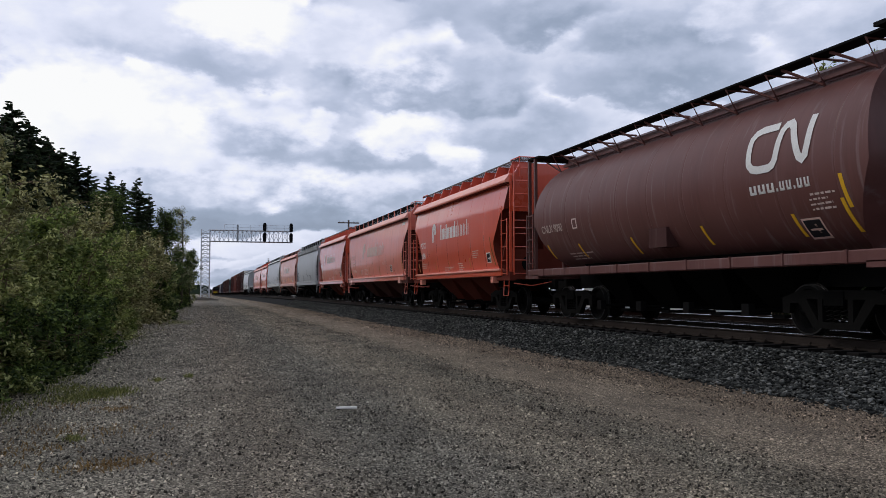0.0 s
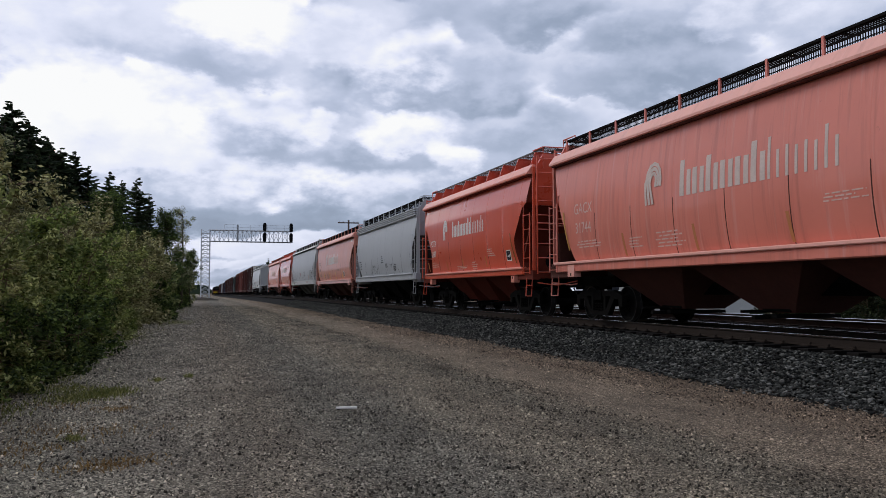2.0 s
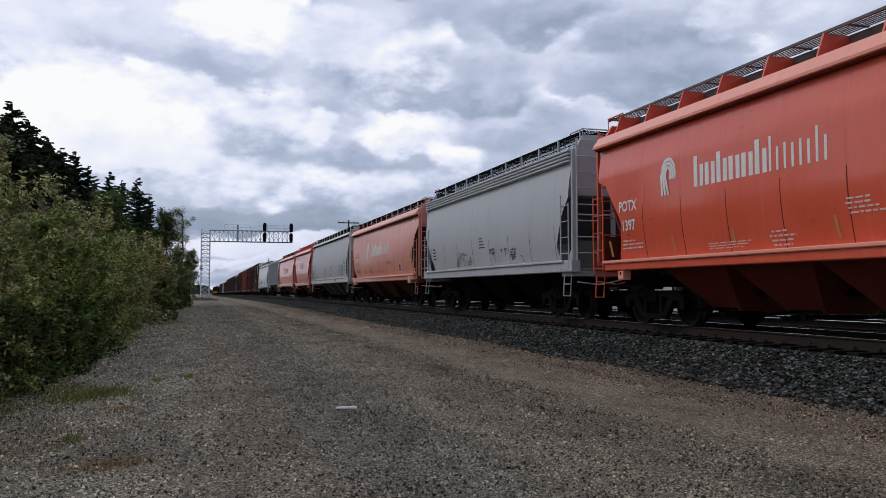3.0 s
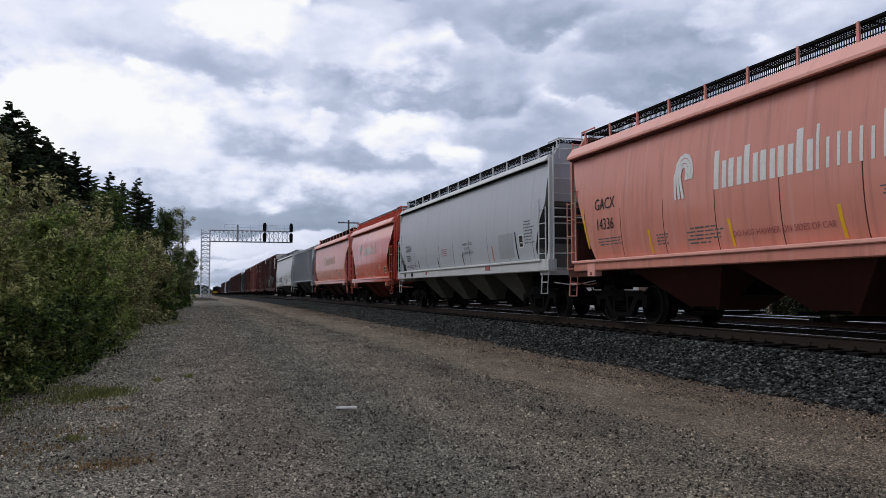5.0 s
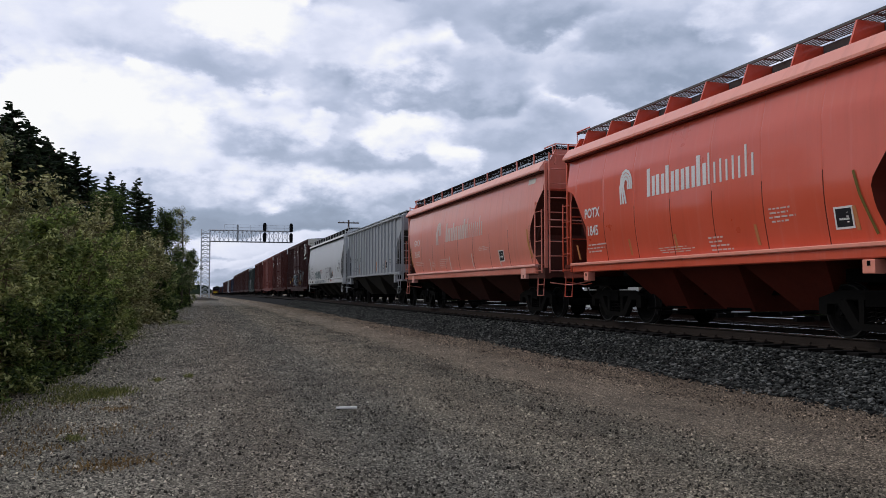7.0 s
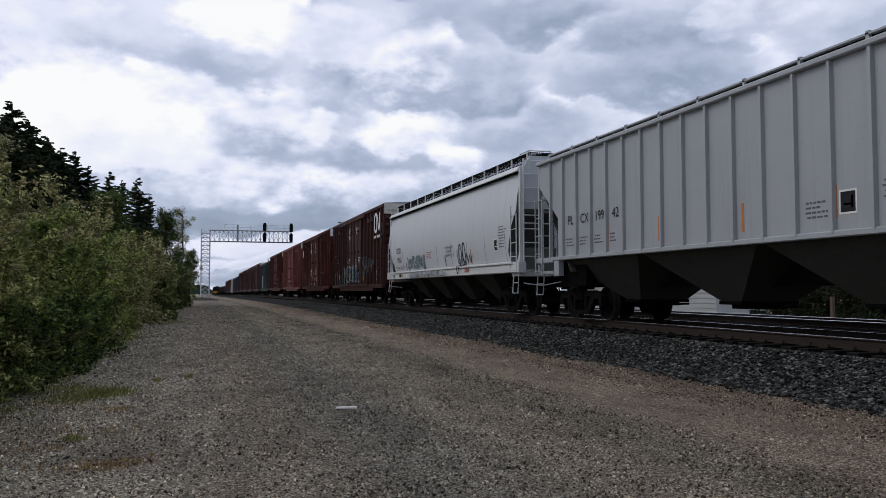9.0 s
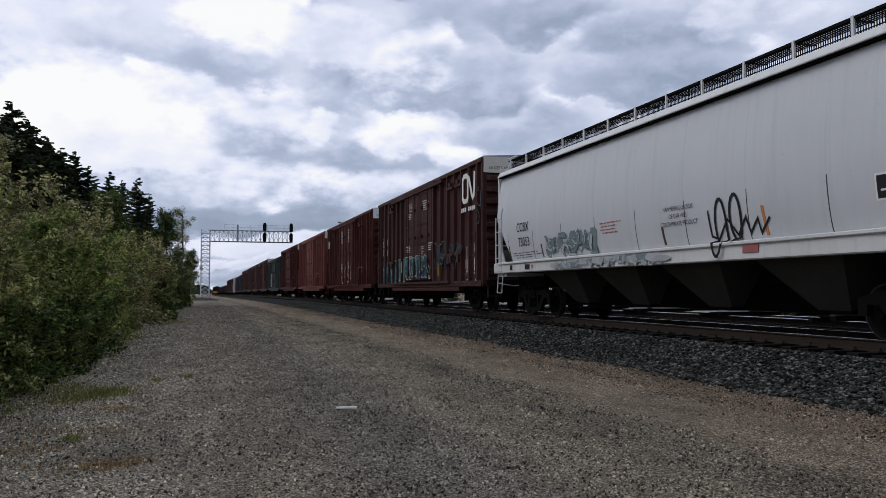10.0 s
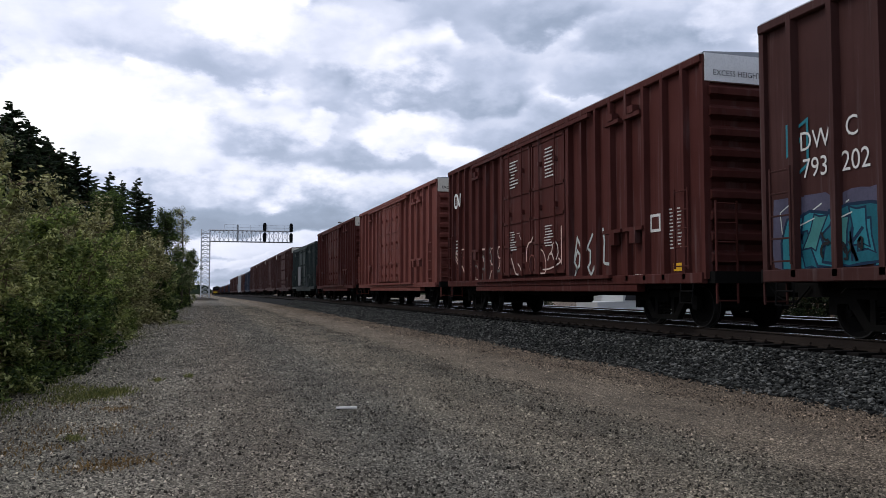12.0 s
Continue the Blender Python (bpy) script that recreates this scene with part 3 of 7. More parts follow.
def side_frame_mesh(side):
    s = Shape()
    x0, x1 = (-1.09, -0.97) if side < 0 else (0.97, 1.09)
    # cast truss frame: top chord, two sloping legs, bottom chord, journal arms
    s.prism([(-1.16, 0.36), (-1.16, 0.62), (-0.75, 0.74), (0.75, 0.74), (1.16, 0.62), (1.16, 0.36), (1.0, 0.36), (0.98, 0.53), (0.80, 0.53), (0.70, 0.60), (-0.70, 0.60), (-0.80, 0.53), (-0.98, 0.53), (-1.0, 0.36)], "x", x0, x1)
    for sy in (-1, 1):
        s.prism([(sy * 0.80, 0.56), (sy * 0.62, 0.62), (sy * 0.34, 0.22), (sy * 0.48, 0.16)], "x", x0, x1)
        s.prism([(sy * 0.36, 0.62), (sy * 0.26, 0.62), (sy * 0.26, 0.20), (sy * 0.36, 0.20)], "x", x0, x1)
    s.box(x0, x1, -0.48, 0.48, 0.14, 0.24)
    return s.mesh("side_frame")


def spring_mesh():
    s = Shape()
    for xs in (0.0,):
        for yo in (0.0,):
            pts = [(xs + 0.055 * math.cos(a), yo + 0.055 * math.sin(a), 0.24 + 0.27 * a / (2 * math.pi * 4)) for a in [i * math.pi / 2.5 for i in range(21)]]
            s.tube(pts, 0.018, 3)
    return s.mesh("spring")


WHEELSET, TREAD = wheelset_mesh(), rim_mesh()
FRAME_N, FRAME_F, SPRINGS = side_frame_mesh(-1), side_frame_mesh(1), spring_mesh()
BOLSTER = Shape().box(-1.12, 1.12, -0.2, 0.2, 0.50, 0.72).box(-0.9, 0.9, -0.12, 0.12, 0.36, 0.52).box(-0.75, 0.75, -0.62, -0.54, 0.42, 0.5).box(-0.75, 0.75, 0.54, 0.62, 0.42, 0.5).mesh("bogie")


def bogie(car, y, turning):
    b = part("bogie", BOLSTER, M_UNDER, car, "", at=pose(0, y, 0))
    part("side_frame", FRAME_N, M_BOGIE, b)
    part("side_frame", FRAME_F, M_BOGIE, b)
    for xs in (-1.04, 1.04):
        for yo in (-0.15, 0.0, 0.15):
            part("spring", SPRINGS, M_BOGIE, b, at=pose(xs, yo, 0))
    for wy in (-0.9, 0.9):
        w = part("wheelset", WHEELSET, M_DARK, car, "", at=pose(0, y + wy, WHEEL_R))
        part("tread", TREAD, M_RIM, w, "worn steel tread")
        if turning:
            KEYED_WHEELS.append((w, y + wy))


def coupler(car, y, sign):
    s = Shape().box(-0.09, 0.09, min(y, y - sign * 0.9), max(y, y - sign * 0.9), 0.76, 0.96)
    s.prism([(-0.17, y - sign * 0.32), (0.17, y - sign * 0.32), (0.2, y - sign * 0.05), (0.05, y + sign * 0.04), (-0.2, y)], "z", 0.70, 1.02)
    part("coupler", s, M_DARK, car)
    h = Shape().tube([(-0.35, y - sign * 0.5, 0.8), (-0.36, y - sign * 0.3, 0.62), (-0.3, y - sign * 0.1, 0.52), (-0.2, y + sign * 0.05, 0.55)], 0.022, 5)
    part("brake_hose", h, M_DARK, car)


def ladder(name, x, y, z0, z1, width, along, n, material, car, r=0.016):
    """A ladder whose rungs run along 'x' or 'y'; each rung is a piece of its own."""
    s = Shape()
    def p(k, z):
        return (x + k, y, z) if along == "x" else (x, y + k, z)
    for k in (0, width):
        s.tube([p(k, z0), p(k, z1)], r * 1.5, 5)
    lad = part(name, s, material, car)
    rung = Shape().tube([(0, 0, 0), (width, 0, 0) if along == "x" else (0, width, 0)], r, 5).mesh("rung")
    for i in range(n):
        part("rung", rung, material, lad, at=pose(x, y, z0 + 0.05 + (z1 - z0 - 0.1) * i / (n - 1)))
    return lad


def stirrup(name, x, ya, yb, z0, z1, material, car):
    """A bent step of flat bar under the corner, with one tread across it."""
    st = part(name, Shape().tube([(x + 0.04, ya, z1), (x, ya, z0), (x, yb, z0), (x + 0.04, yb, z1)], 0.018, 5), material, car)
    part("rung", Shape().tube([(x + 0.02, ya, (z0 + z1) / 2), (x + 0.02, yb, (z0 + z1) / 2)], 0.014, 5), material, st)
    return st


def start_car(label, L, s_mid, category="freight car", turning=True, bogie_in=2.35):
    car = thing("railcar", label, category, group="cars of the freight train")
    CARS.append((car, s_mid + 0.15, L))
    for sg in (-1, 1):
        bogie(car, sg * (L / 2 - bogie_in), turning)
        coupler(car, sg * L / 2, sg)
    return car


def hull(profile, extent, seams=(), depth=0.0045, extent_far=None):
    """A body lofted along y. profile: (half width, z) from the bottom up; extent(z): half length there, extent_far(z) at the other end; seams: places of weld seams."""
    s = Shape()
    ring = [(-x, z) for x, z in profile] + [(x, z) for x, z in reversed(profile)]
    stations = [(-1.0, 0)]
    longest = max(extent(z) for _, z in profile)
    for q in sorted(seams):
        for o, d in ((-0.04, 0), (-0.012, 0), (0, depth), (0.012, 0), (0.04, 0)):
            stations.append(((q + o) / longest, d))
    stations.append((1.0, 0))
    n = len(ring)
    v, f = [], []
    for u, d in stations:
        for x, z in ring:
            sx = x - math.copysign(d, x) if abs(x) > 0.8 else x
            y = max(-extent(z), min((extent_far or extent)(z), u * longest))
            v.append((sx, y, z))
    for i in range(len(stations) - 1):
        for k in range(n):
            f.append((i * n + k, i * n + (k + 1) % n, (i + 1) * n + (k + 1) % n, (i + 1) * n + k))
    m = len(profile)
    for base in (0, (len(stations) - 1) * n):
        for j in range(m - 1):
            f.append((base + j, base + j + 1, base + n - 2 - j, base + n - 1 - j))
    return s.add(v, f)


def lerp_table(table):
    """A function through (z, value) points in rising z."""
    def fn(z):
        if z <= table[0][0]:
            return table[0][1]
        for (a, p), (b, q) in zip(table, table[1:]):
            if z <= b:
                return p + (q - p) * (z - a) / (b - a)
        return table[-1][1]
    return fn


def curved_hopper(label, L, s_mid, M, eave, sill_top, sill_bot, cut, style, seams=9, bays=3, trim=None, board=M_DARK, bay_mat=None, turning=True, ridged=False, slope=None, posts=None, cut_far=None, plate_low=3.15, plate_base=2.0, lip=1.0, shoulder=0.0, eave_mat=None, sill_out=0.25):
    """A covered hopper with bulging sides. cut: (z, set-back of the end) points; style: 'fence' running board on posts or 'fins' under it."""
    car = start_car(label, L, s_mid, "hopper car", turning)
    trim = trim or M
    bay_mat = bay_mat or M
    half = L / 2 - 0.75
    H = eave - sill_top
    prof = []
    for i in range(25):
        k = i / 24
        bulge = 1.47 - 0.05 * k * k + 0.15 * math.sin(math.pi * min(1, k ** 0.85)) ** 0.85
        if shoulder:   # steep side with a break, above which it leans in
            bulge = 1.47 + 0.14 * math.sin(math.pi / 2 * min(1, k / 0.4)) - 0.17 * max(0.0, k - shoulder) / (1 - shoulder)
        prof.append((bulge, sill_top - 0.02 + (H - 0.02) * k))
    wall = lerp_table([(z, x) for x, z in prof])
    roof = [(1.30, eave + 0.13), (0.85, eave + 0.24), (0.4, eave + 0.28)]
    cut_fn, far_fn = lerp_table(sorted(cut)), lerp_table(sorted(cut_far or cut))
    body = hull(prof, lambda z: half - cut_fn(z), [-half + 2 * half * (i + 0.5) / seams for i in range(seams)], extent_far=lambda z: half - far_fn(z))
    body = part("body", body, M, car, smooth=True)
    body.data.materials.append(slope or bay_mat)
    for p in body.data.polygons:   # slope sheets under the cut-back ends, shade put into their darker colour
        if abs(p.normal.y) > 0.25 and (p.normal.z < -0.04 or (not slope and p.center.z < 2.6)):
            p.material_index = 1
    # end walls in a dustier, darker grey that also holds their shade
    if slope:
        body.data.materials.append(M_ENDGREY)
        for p in body.data.polygons:
            if abs(p.normal.y) > 0.9:
                p.material_index = 2
    top = hull([(1.50, eave - 0.04), (1.5, eave + 0.02)] + roof, lambda z: half)
    part("roof", top, M, car, smooth=True)
    # eave moulding on both sides
    for sg in (-1, 1):
        s = Shape()
        if ridged:
            for i in range(4):
                s.soft_box(*sorted((sg * 1.42, sg * 1.60)), -half - 0.02, half + 0.02, eave - 0.30 + 0.09 * i, eave - 0.24 + 0.09 * i, 0.018)
        else:
            s.prism([(sg * 1.40, eave - 0.15 * lip), (sg * (1.54 + 0.06 * lip), eave - 0.19 * lip), (sg * (1.55 + 0.105 * lip), eave - 0.18 * lip), (sg * (1.55 + 0.11 * lip), eave - 0.13 * lip), (sg * 1.49, eave + 0.10), (sg * 1.40, eave + 0.09)], "y", -half - 0.02, half + 0.02)
        part("eave_moulding", s, eave_mat or trim, car)
        # dark strip that paints the shade line below the moulding
        if not ridged:
            part("gutter", Shape().box(*sorted((sg * 1.42, sg * (1.53 + 0.06 * lip))), -half, half, eave - 0.19 * lip - 0.03, eave - 0.17 * lip), M_UNDER if slope else bay_mat, car, "dark strip painted for the shade under the eave")
        s = Shape()
        s.soft_box(*sorted((sg * 1.38, sg * 1.62)), -half - sill_out, half + sill_out, sill_bot, sill_top, 0.02)
        part("sill_flange", Shape().soft_box(*sorted((sg * 1.5, sg * 1.67)), -half + max(0.2, -sill_out - 0.02), half - max(0.2, -sill_out - 0.02), sill_top - 0.06, sill_top + 0.01, 0.015), eave_mat or trim, car)
        for e in (-1, 1):   # jacking pads
            if sill_out < 0:
                w = 0.11 if shoulder else 0.18
                pad = part("jacking_pad", Shape().soft_box(*sorted((sg * 1.45, sg * 1.635)), e * (half - 1.2) - w, e * (half - 1.2) + w, sill_bot - (0.21 if shoulder else 0.13), sill_bot - 0.01 if shoulder else sill_top - 0.07, 0.012), eave_mat, car)
                part("pad_hole", Shape().box(*sorted((sg * 1.634, sg * 1.638)), e * (half - 1.2) - 0.03, e * (half - 1.2) + 0.03, sill_bot - 0.10, sill_bot - 0.03), M_UNDER, pad)
        part("side_sill", s, trim, car)
        if sill_out < 0:   # webs in the dark bay colour that carry the sill on to the ends
            for e in (-1, 1):
                part("end_web", Shape().soft_box(*sorted((sg * 1.36, sg * 1.56)), *sorted((e * (half + 0.16), e * (half - 0.98))), sill_bot - 0.14, sill_top - 0.10, 0.015).box(*sorted((sg * 1.40, sg * 1.60)), *sorted((e * (half + 0.02), e * (half + sill_out + 0.06))), sill_top - 0.09, sill_top - 0.02), bay_mat, car, "dark web plate under the end of the sill")
    part("centre_sill", Shape().box(-0.28, 0.28, -half - 0.6, half + 0.6, 0.82, 1.3), M_DARK, car)
    # slope-sheet bays with outlets
    span = 2 * (half - 2.3)
    for i in range(bays):
        yc = -half + 2.3 + span * (i + 0.5) / bays
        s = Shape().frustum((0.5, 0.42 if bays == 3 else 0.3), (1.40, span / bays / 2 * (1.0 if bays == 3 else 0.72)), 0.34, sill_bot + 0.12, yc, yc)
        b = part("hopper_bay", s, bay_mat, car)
        part("gate_frame", Shape().box(-0.56, 0.56, yc - 0.36, yc + 0.36, 0.36, 0.42), M_UNDER, b)
        part("gate_shaft", Shape().tube([(-1.15, yc + 0.2, 0.36), (0.6, yc + 0.2, 0.36)], 0.03, 6), M_DARK, b)
        part("outlet_gate", Shape().box(-0.7, 0.7, yc - 0.18, yc + 0.18, 0.24, 0.31).box(-1.05, -0.7, yc - 0.04, yc + 0.04, 0.22, 0.30), M_DARK, b)
    pipe = 0.5 if bays == 4 else 0.2
    part("brake_rigging", Shape().box(-0.3, 0.1, -half + 3.2, half - 3.2, 0.85 - pipe, 0.86), M_UNDER, car)
    for e in (-1, 1):
        end = e * (half + 0.02)
        # corner posts, end wall stiffeners, ladders on side and end
        for sg in (-1, 1):
            w, d = (0.12, 0.10) if slope else (0.07, 0.07)
            part("corner_post", Shape().box(*sorted((sg * (1.52 - w), sg * 1.52)), *sorted((end, end + e * d)), sill_bot, eave + 0.02), trim, car)
            if slope:
                part("end_sheet", Shape().prism([(end, sill_bot), (end - e * 0.55, sill_bot), (end, sill_bot + 0.75)], "x", sg * 1.46, sg * 1.42), M, car)
        part("end_platform", Shape().box(-1.5, 1.5, *sorted((end - e * 0.6, end + e * 0.12)), sill_bot - 0.1, sill_bot + 0.04), trim if slope else bay_mat, car)
        # upper end sheet up to the walkway, recess, lower end sheet over the draught gear
        part("upper_end_sheet", Shape().prism([(-1.40, plate_low), (1.40, plate_low), (1.40, eave + 0.02), (1.16, eave + 0.42), (-1.16, eave + 0.42), (-1.40, eave + 0.02)], "y", *sorted((end - e * 0.06, end + e * 0.02))), M, car)
        # lower sheet, recess sheet and struts: recess shade put into a darker colour
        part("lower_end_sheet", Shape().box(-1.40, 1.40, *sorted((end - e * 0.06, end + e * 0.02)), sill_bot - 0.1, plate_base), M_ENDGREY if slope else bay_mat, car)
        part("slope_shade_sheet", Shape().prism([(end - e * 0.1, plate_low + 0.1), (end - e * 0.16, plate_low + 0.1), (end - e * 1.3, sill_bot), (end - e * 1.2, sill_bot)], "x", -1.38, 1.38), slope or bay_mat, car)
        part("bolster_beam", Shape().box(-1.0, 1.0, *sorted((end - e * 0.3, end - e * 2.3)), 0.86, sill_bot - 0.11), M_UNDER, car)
        part("end_strut", Shape().box(-0.35, -0.25, *sorted((end - e * 0.1, end - e * 0.02)), plate_base, plate_low).box(0.25, 0.35, *sorted((end - e * 0.1, end - e * 0.02)), plate_base, plate_low), M if slope else bay_mat, car)
        ladder("end_ladder", -1.42, end + e * 0.14, sill_bot + 0.02, eave + 0.30, 0.62, "x", 9, trim, car)
        ladder("side_ladder", -1.62, end + e * 0.06 - (0.46 if e > 0 else 0), sill_bot + 0.02, sill_bot + 1.75, 0.46, "y", 5, trim, car, 0.013)
        part("ladder_bend", Shape().tube([(-1.62, end - e * 0.40, sill_bot + 1.73), (-1.60, end - e * 0.44, sill_bot + 1.98), (-1.5, end - e * 0.5, sill_bot + 2.05)], 0.02, 5), trim, car)
        stirrup("step", -1.58, end + e * 0.06, end - e * 0.34, sill_bot - 0.60, sill_bot, trim, car)
        ladder("side_ladder", 1.66, end + e * 0.12 - (0.42 if e > 0 else 0), sill_bot - 0.55, sill_bot + 1.75, 0.42, "y", 6, trim, car)
        part("grab_rail", Shape().tube([(-1.45, end + e * 0.16, sill_bot + 1.45), (1.45, end + e * 0.16, sill_bot + 1.45)], 0.018, 5), trim, car)
        part("cut_lever", Shape().tube([(-1.45, end + e * 0.2, 0.95), (-0.9, end + e * 0.3, 0.88), (-0.3, end + e * 0.35, 1.0)], 0.016, 5), trim, car)
        part("air_reservoir", lathe_x([(-0.5, 0), (-0.5, 0.16), (0.45, 0.16), (0.45, 0)], 12).mesh("air_reservoir"), M_DARK, car, at=pose(0.2, end - e * 0.45, sill_bot + 0.45))
    # running board and hatches on the roof
    zb = eave + (0.52 if style == "fence" else 0.58)
    s = Shape()
    for sg in (-1, 1):
        for k in range(7):   # open grating of long bars on cross bars
            x = sg * (0.74 + 0.067 * k)
            s.box(x - 0.014, x + 0.014, -half - 0.1, half + 0.1, zb - 0.012, zb)
        s.box(*sorted((sg * 1.155, sg * 1.18)), -half - 0.1, half + 0.1, zb - 0.04, zb + 0.004)
        for k in range(int(half / 0.6)):
            y = -half + 0.3 + 1.2 * k
            s.box(*sorted((sg * 0.72, sg * 1.16)), y - 0.02, y + 0.02, zb - 0.03, zb - 0.011)
    for e in (-1, 1):
        for k in range(9):
            y = e * (half - 0.5 + 0.067 * k)
            s.box(-0.72, 0.72, y - 0.014, y + 0.014, zb - 0.012, zb)
    tagged(part("running_board", s, board, car), kind="stuff")
    s = Shape().box(-0.34, 0.34, -half + 0.7, half - 0.7, eave + 0.2, zb - 0.10)
    for i in range(int(half)):
        yy = -half + 1.2 + i * 2.0
        if yy < half - 0.8:
            s.box(-0.4, 0.4, yy - 0.05, yy + 0.05, eave + 0.2, zb - 0.06)
    part("hatch", s, M_DARK if style == "fence" else M, car)
    if style == "fence":
        n = int(2 * half / 1.25)
        for sg in (-1, 1):
            me = Shape().box(*sorted((sg * 1.16, sg * 1.20)), -0.025, 0.025, eave + 0.05, zb + 0.01).mesh("board_post")
            for i in range(n + 1):
                part("board_post", me, posts or trim, car, at=pose(0, -half + 0.1 + (2 * half - 0.2) * i / n, 0))
        # open metal mesh beside the running board
        for sg in (-1, 1):
            s = Shape()
            for i in range(int((2 * half - 0.2) / 0.05)):
                y = -half + 0.1 + 0.05 * i
                s.box(*sorted((sg * 1.14, sg * 1.145)), y, y + 0.021, eave + 0.14, zb - 0.01)
            for i in range(4):
                z = eave + 0.15 + (zb - eave - 0.2) * i / 3
                s.box(*sorted((sg * 1.137, sg * 1.142)), -half + 0.1, half - 0.1, z, z + 0.02)
            tagged(part("board_screen", s, board, car), kind="stuff")
    else:
        n = int(2 * half / 1.15)
        for sg in (-1, 1):
            me = Shape().prism([(sg * 0.66, eave + 0.2), (sg * 1.36, eave + 0.11), (sg * 1.20, zb - 0.04), (sg * 0.66, zb - 0.04)], "y", -0.018, 0.018).mesh("roof_bracket")
            for i in range(n):
                part("roof_bracket", me, M, car, at=pose(0, -half + 0.5 + (2 * half - 1.0) * i / (n - 1), 0))
            part("board_screen", Shape().box(*sorted((sg * 0.66, sg * 0.70)), -half + 0.1, half - 0.1, eave + 0.13, zb - 0.03), board, car)
    loop = 0.04 if style == "fence" else 0.02
    for e in (-1, 1):   # looped hand rails over the ends
        y = e * (half + 0.08)
        part("hand_rail", Shape().tube([(-1.2, y, eave), (-1.2, y, zb + loop), (-0.5, y, zb + loop), (-0.5, y, zb)], 0.022, 5).tube([(-1.2, y, zb + loop), (-1.2, y - e * 0.7, zb + loop), (-1.2, y - e * 0.7, zb)], 0.022, 5), trim, car)
    return car, wall, half


def brand_bars(car, y, z, h, material, wall, heavy=6, light=4):
    """The maker's word mark as plain upright bars: heavy ones, then thin ones."""
    cells = []
    a = y
    tall = [1.0, 0.72, 0.95, 0.72, 0.72, 1.0, 1.0, 0.72, 0.72, 0.95]
    for i in range(heavy):
        t = h * tall[i]
        cells += [(a, a - 0.20 * h, z, z + t), (a - 0.33 * h, a - 0.51 * h, z, z + 0.7 * h)]
        a -= 0.60 * h
    bars(car, cells, material, wall, "word_mark", "heavy white bars of a word mark")
    cells = []
    for i in range(light):
        t = h * tall[heavy + i]
        cells += [(a, a - 0.09 * h, z, z + t), (a - 0.30 * h, a - 0.39 * h, z, z + 0.66 * h)]
        a -= 0.60 * h
    bars(car, cells, material, wall, "word_mark", "thin white bars of a word mark")


def swirl_mark(car, y, z, h, material, wall):
    """Three nested hooked stripes."""
    for i in range(3):
        r = h * (0.40 - 0.12 * i)
        pts = [(y + h * 0.32 - 0.16 * h * i, z), (y + h * 0.36 - 0.1 * h * i, z + h * 0.55)]
        for k in range(7):
            t = math.pi * k / 6
            pts.append((y + 0.8 * r * math.cos(t), z + h * 0.60 + r * math.sin(t)))
        pts.append((y - h * 0.30 + 0.10 * h * i, z + h * 0.42))
        ribbon(car, pts, h * 0.092, material, wall, "logo_stripe", lift=0.010 + 0.003 * i)


def small_print(car, wall, half, rng, material, spots):
    for y, z, w, h, rows in spots:
        bars(car, text_block(y, z, w, h, rows, rng), material, wall, "stencil", "small unreadable stencilled lines")


def tape(car, wall, spots, material, height=0.45, lean=-0.12):
    for y, z in spots:
        bars(car, [(y, y - 0.07, z, z + height)], material, wall, "reflective_tape", lean=lean)


def info_plate(car, wall, y, z, w=0.5, h=0.42, edge=None):
    bars(car, [(y, y - w, z, z + h)], M_BLACKTXT, wall, "data_plate", "black data plate with white frame")
    bars(car, [(y + 0.03, y - w - 0.03, z - 0.03, z), (y + 0.03, y - w - 0.03, z + h, z + h + 0.03), (y + 0.03, y, z, z + h), (y - w, y - w - 0.03, z, z + h),
               (y - 0.2, y - 0.24, z + 0.06, z + h - 0.06), (y - 0.06, y - w + 0.05, z + 0.1, z + 0.13)], edge or M_WHITE, wall, "plate_frame")


POT_CUT = [(1.4, 0.93), (1.6, 1.0), (1.9, 1.12), (2.25, 1.17), (3.0, 0.60), (3.13, 0.50), (3.17, 0.19), (4.2, 0.06)]
GAC_CUT = [(1.45, 0.40), (1.58, 0.48), (1.75, 0.65), (1.95, 0.735), (2.18, 0.775), (2.4, 0.76), (2.61, 0.685), (2.8, 0.54), (3.01, 0.37), (3.16, 0.31), (3.33, 0.145), (3.48, 0.0), (4.5, 0.0)]
GAC_FAR = [(1.45, 1.2), (2.4, 0.75), (3.2, 0.33), (3.9, 0.0), (4.5, 0.0)]
CCB_CUT = [(1.55, 0.62), (1.87, 0.75), (2.3, 0.52), (2.7, 0.32), (3.1, 0.0), (4.5, 0.0)]
CCB_FAR = [(1.5, 1.05), (1.75, 1.0), (2.6, 0.35), (2.9, 0.0), (4.5, 0.0)]


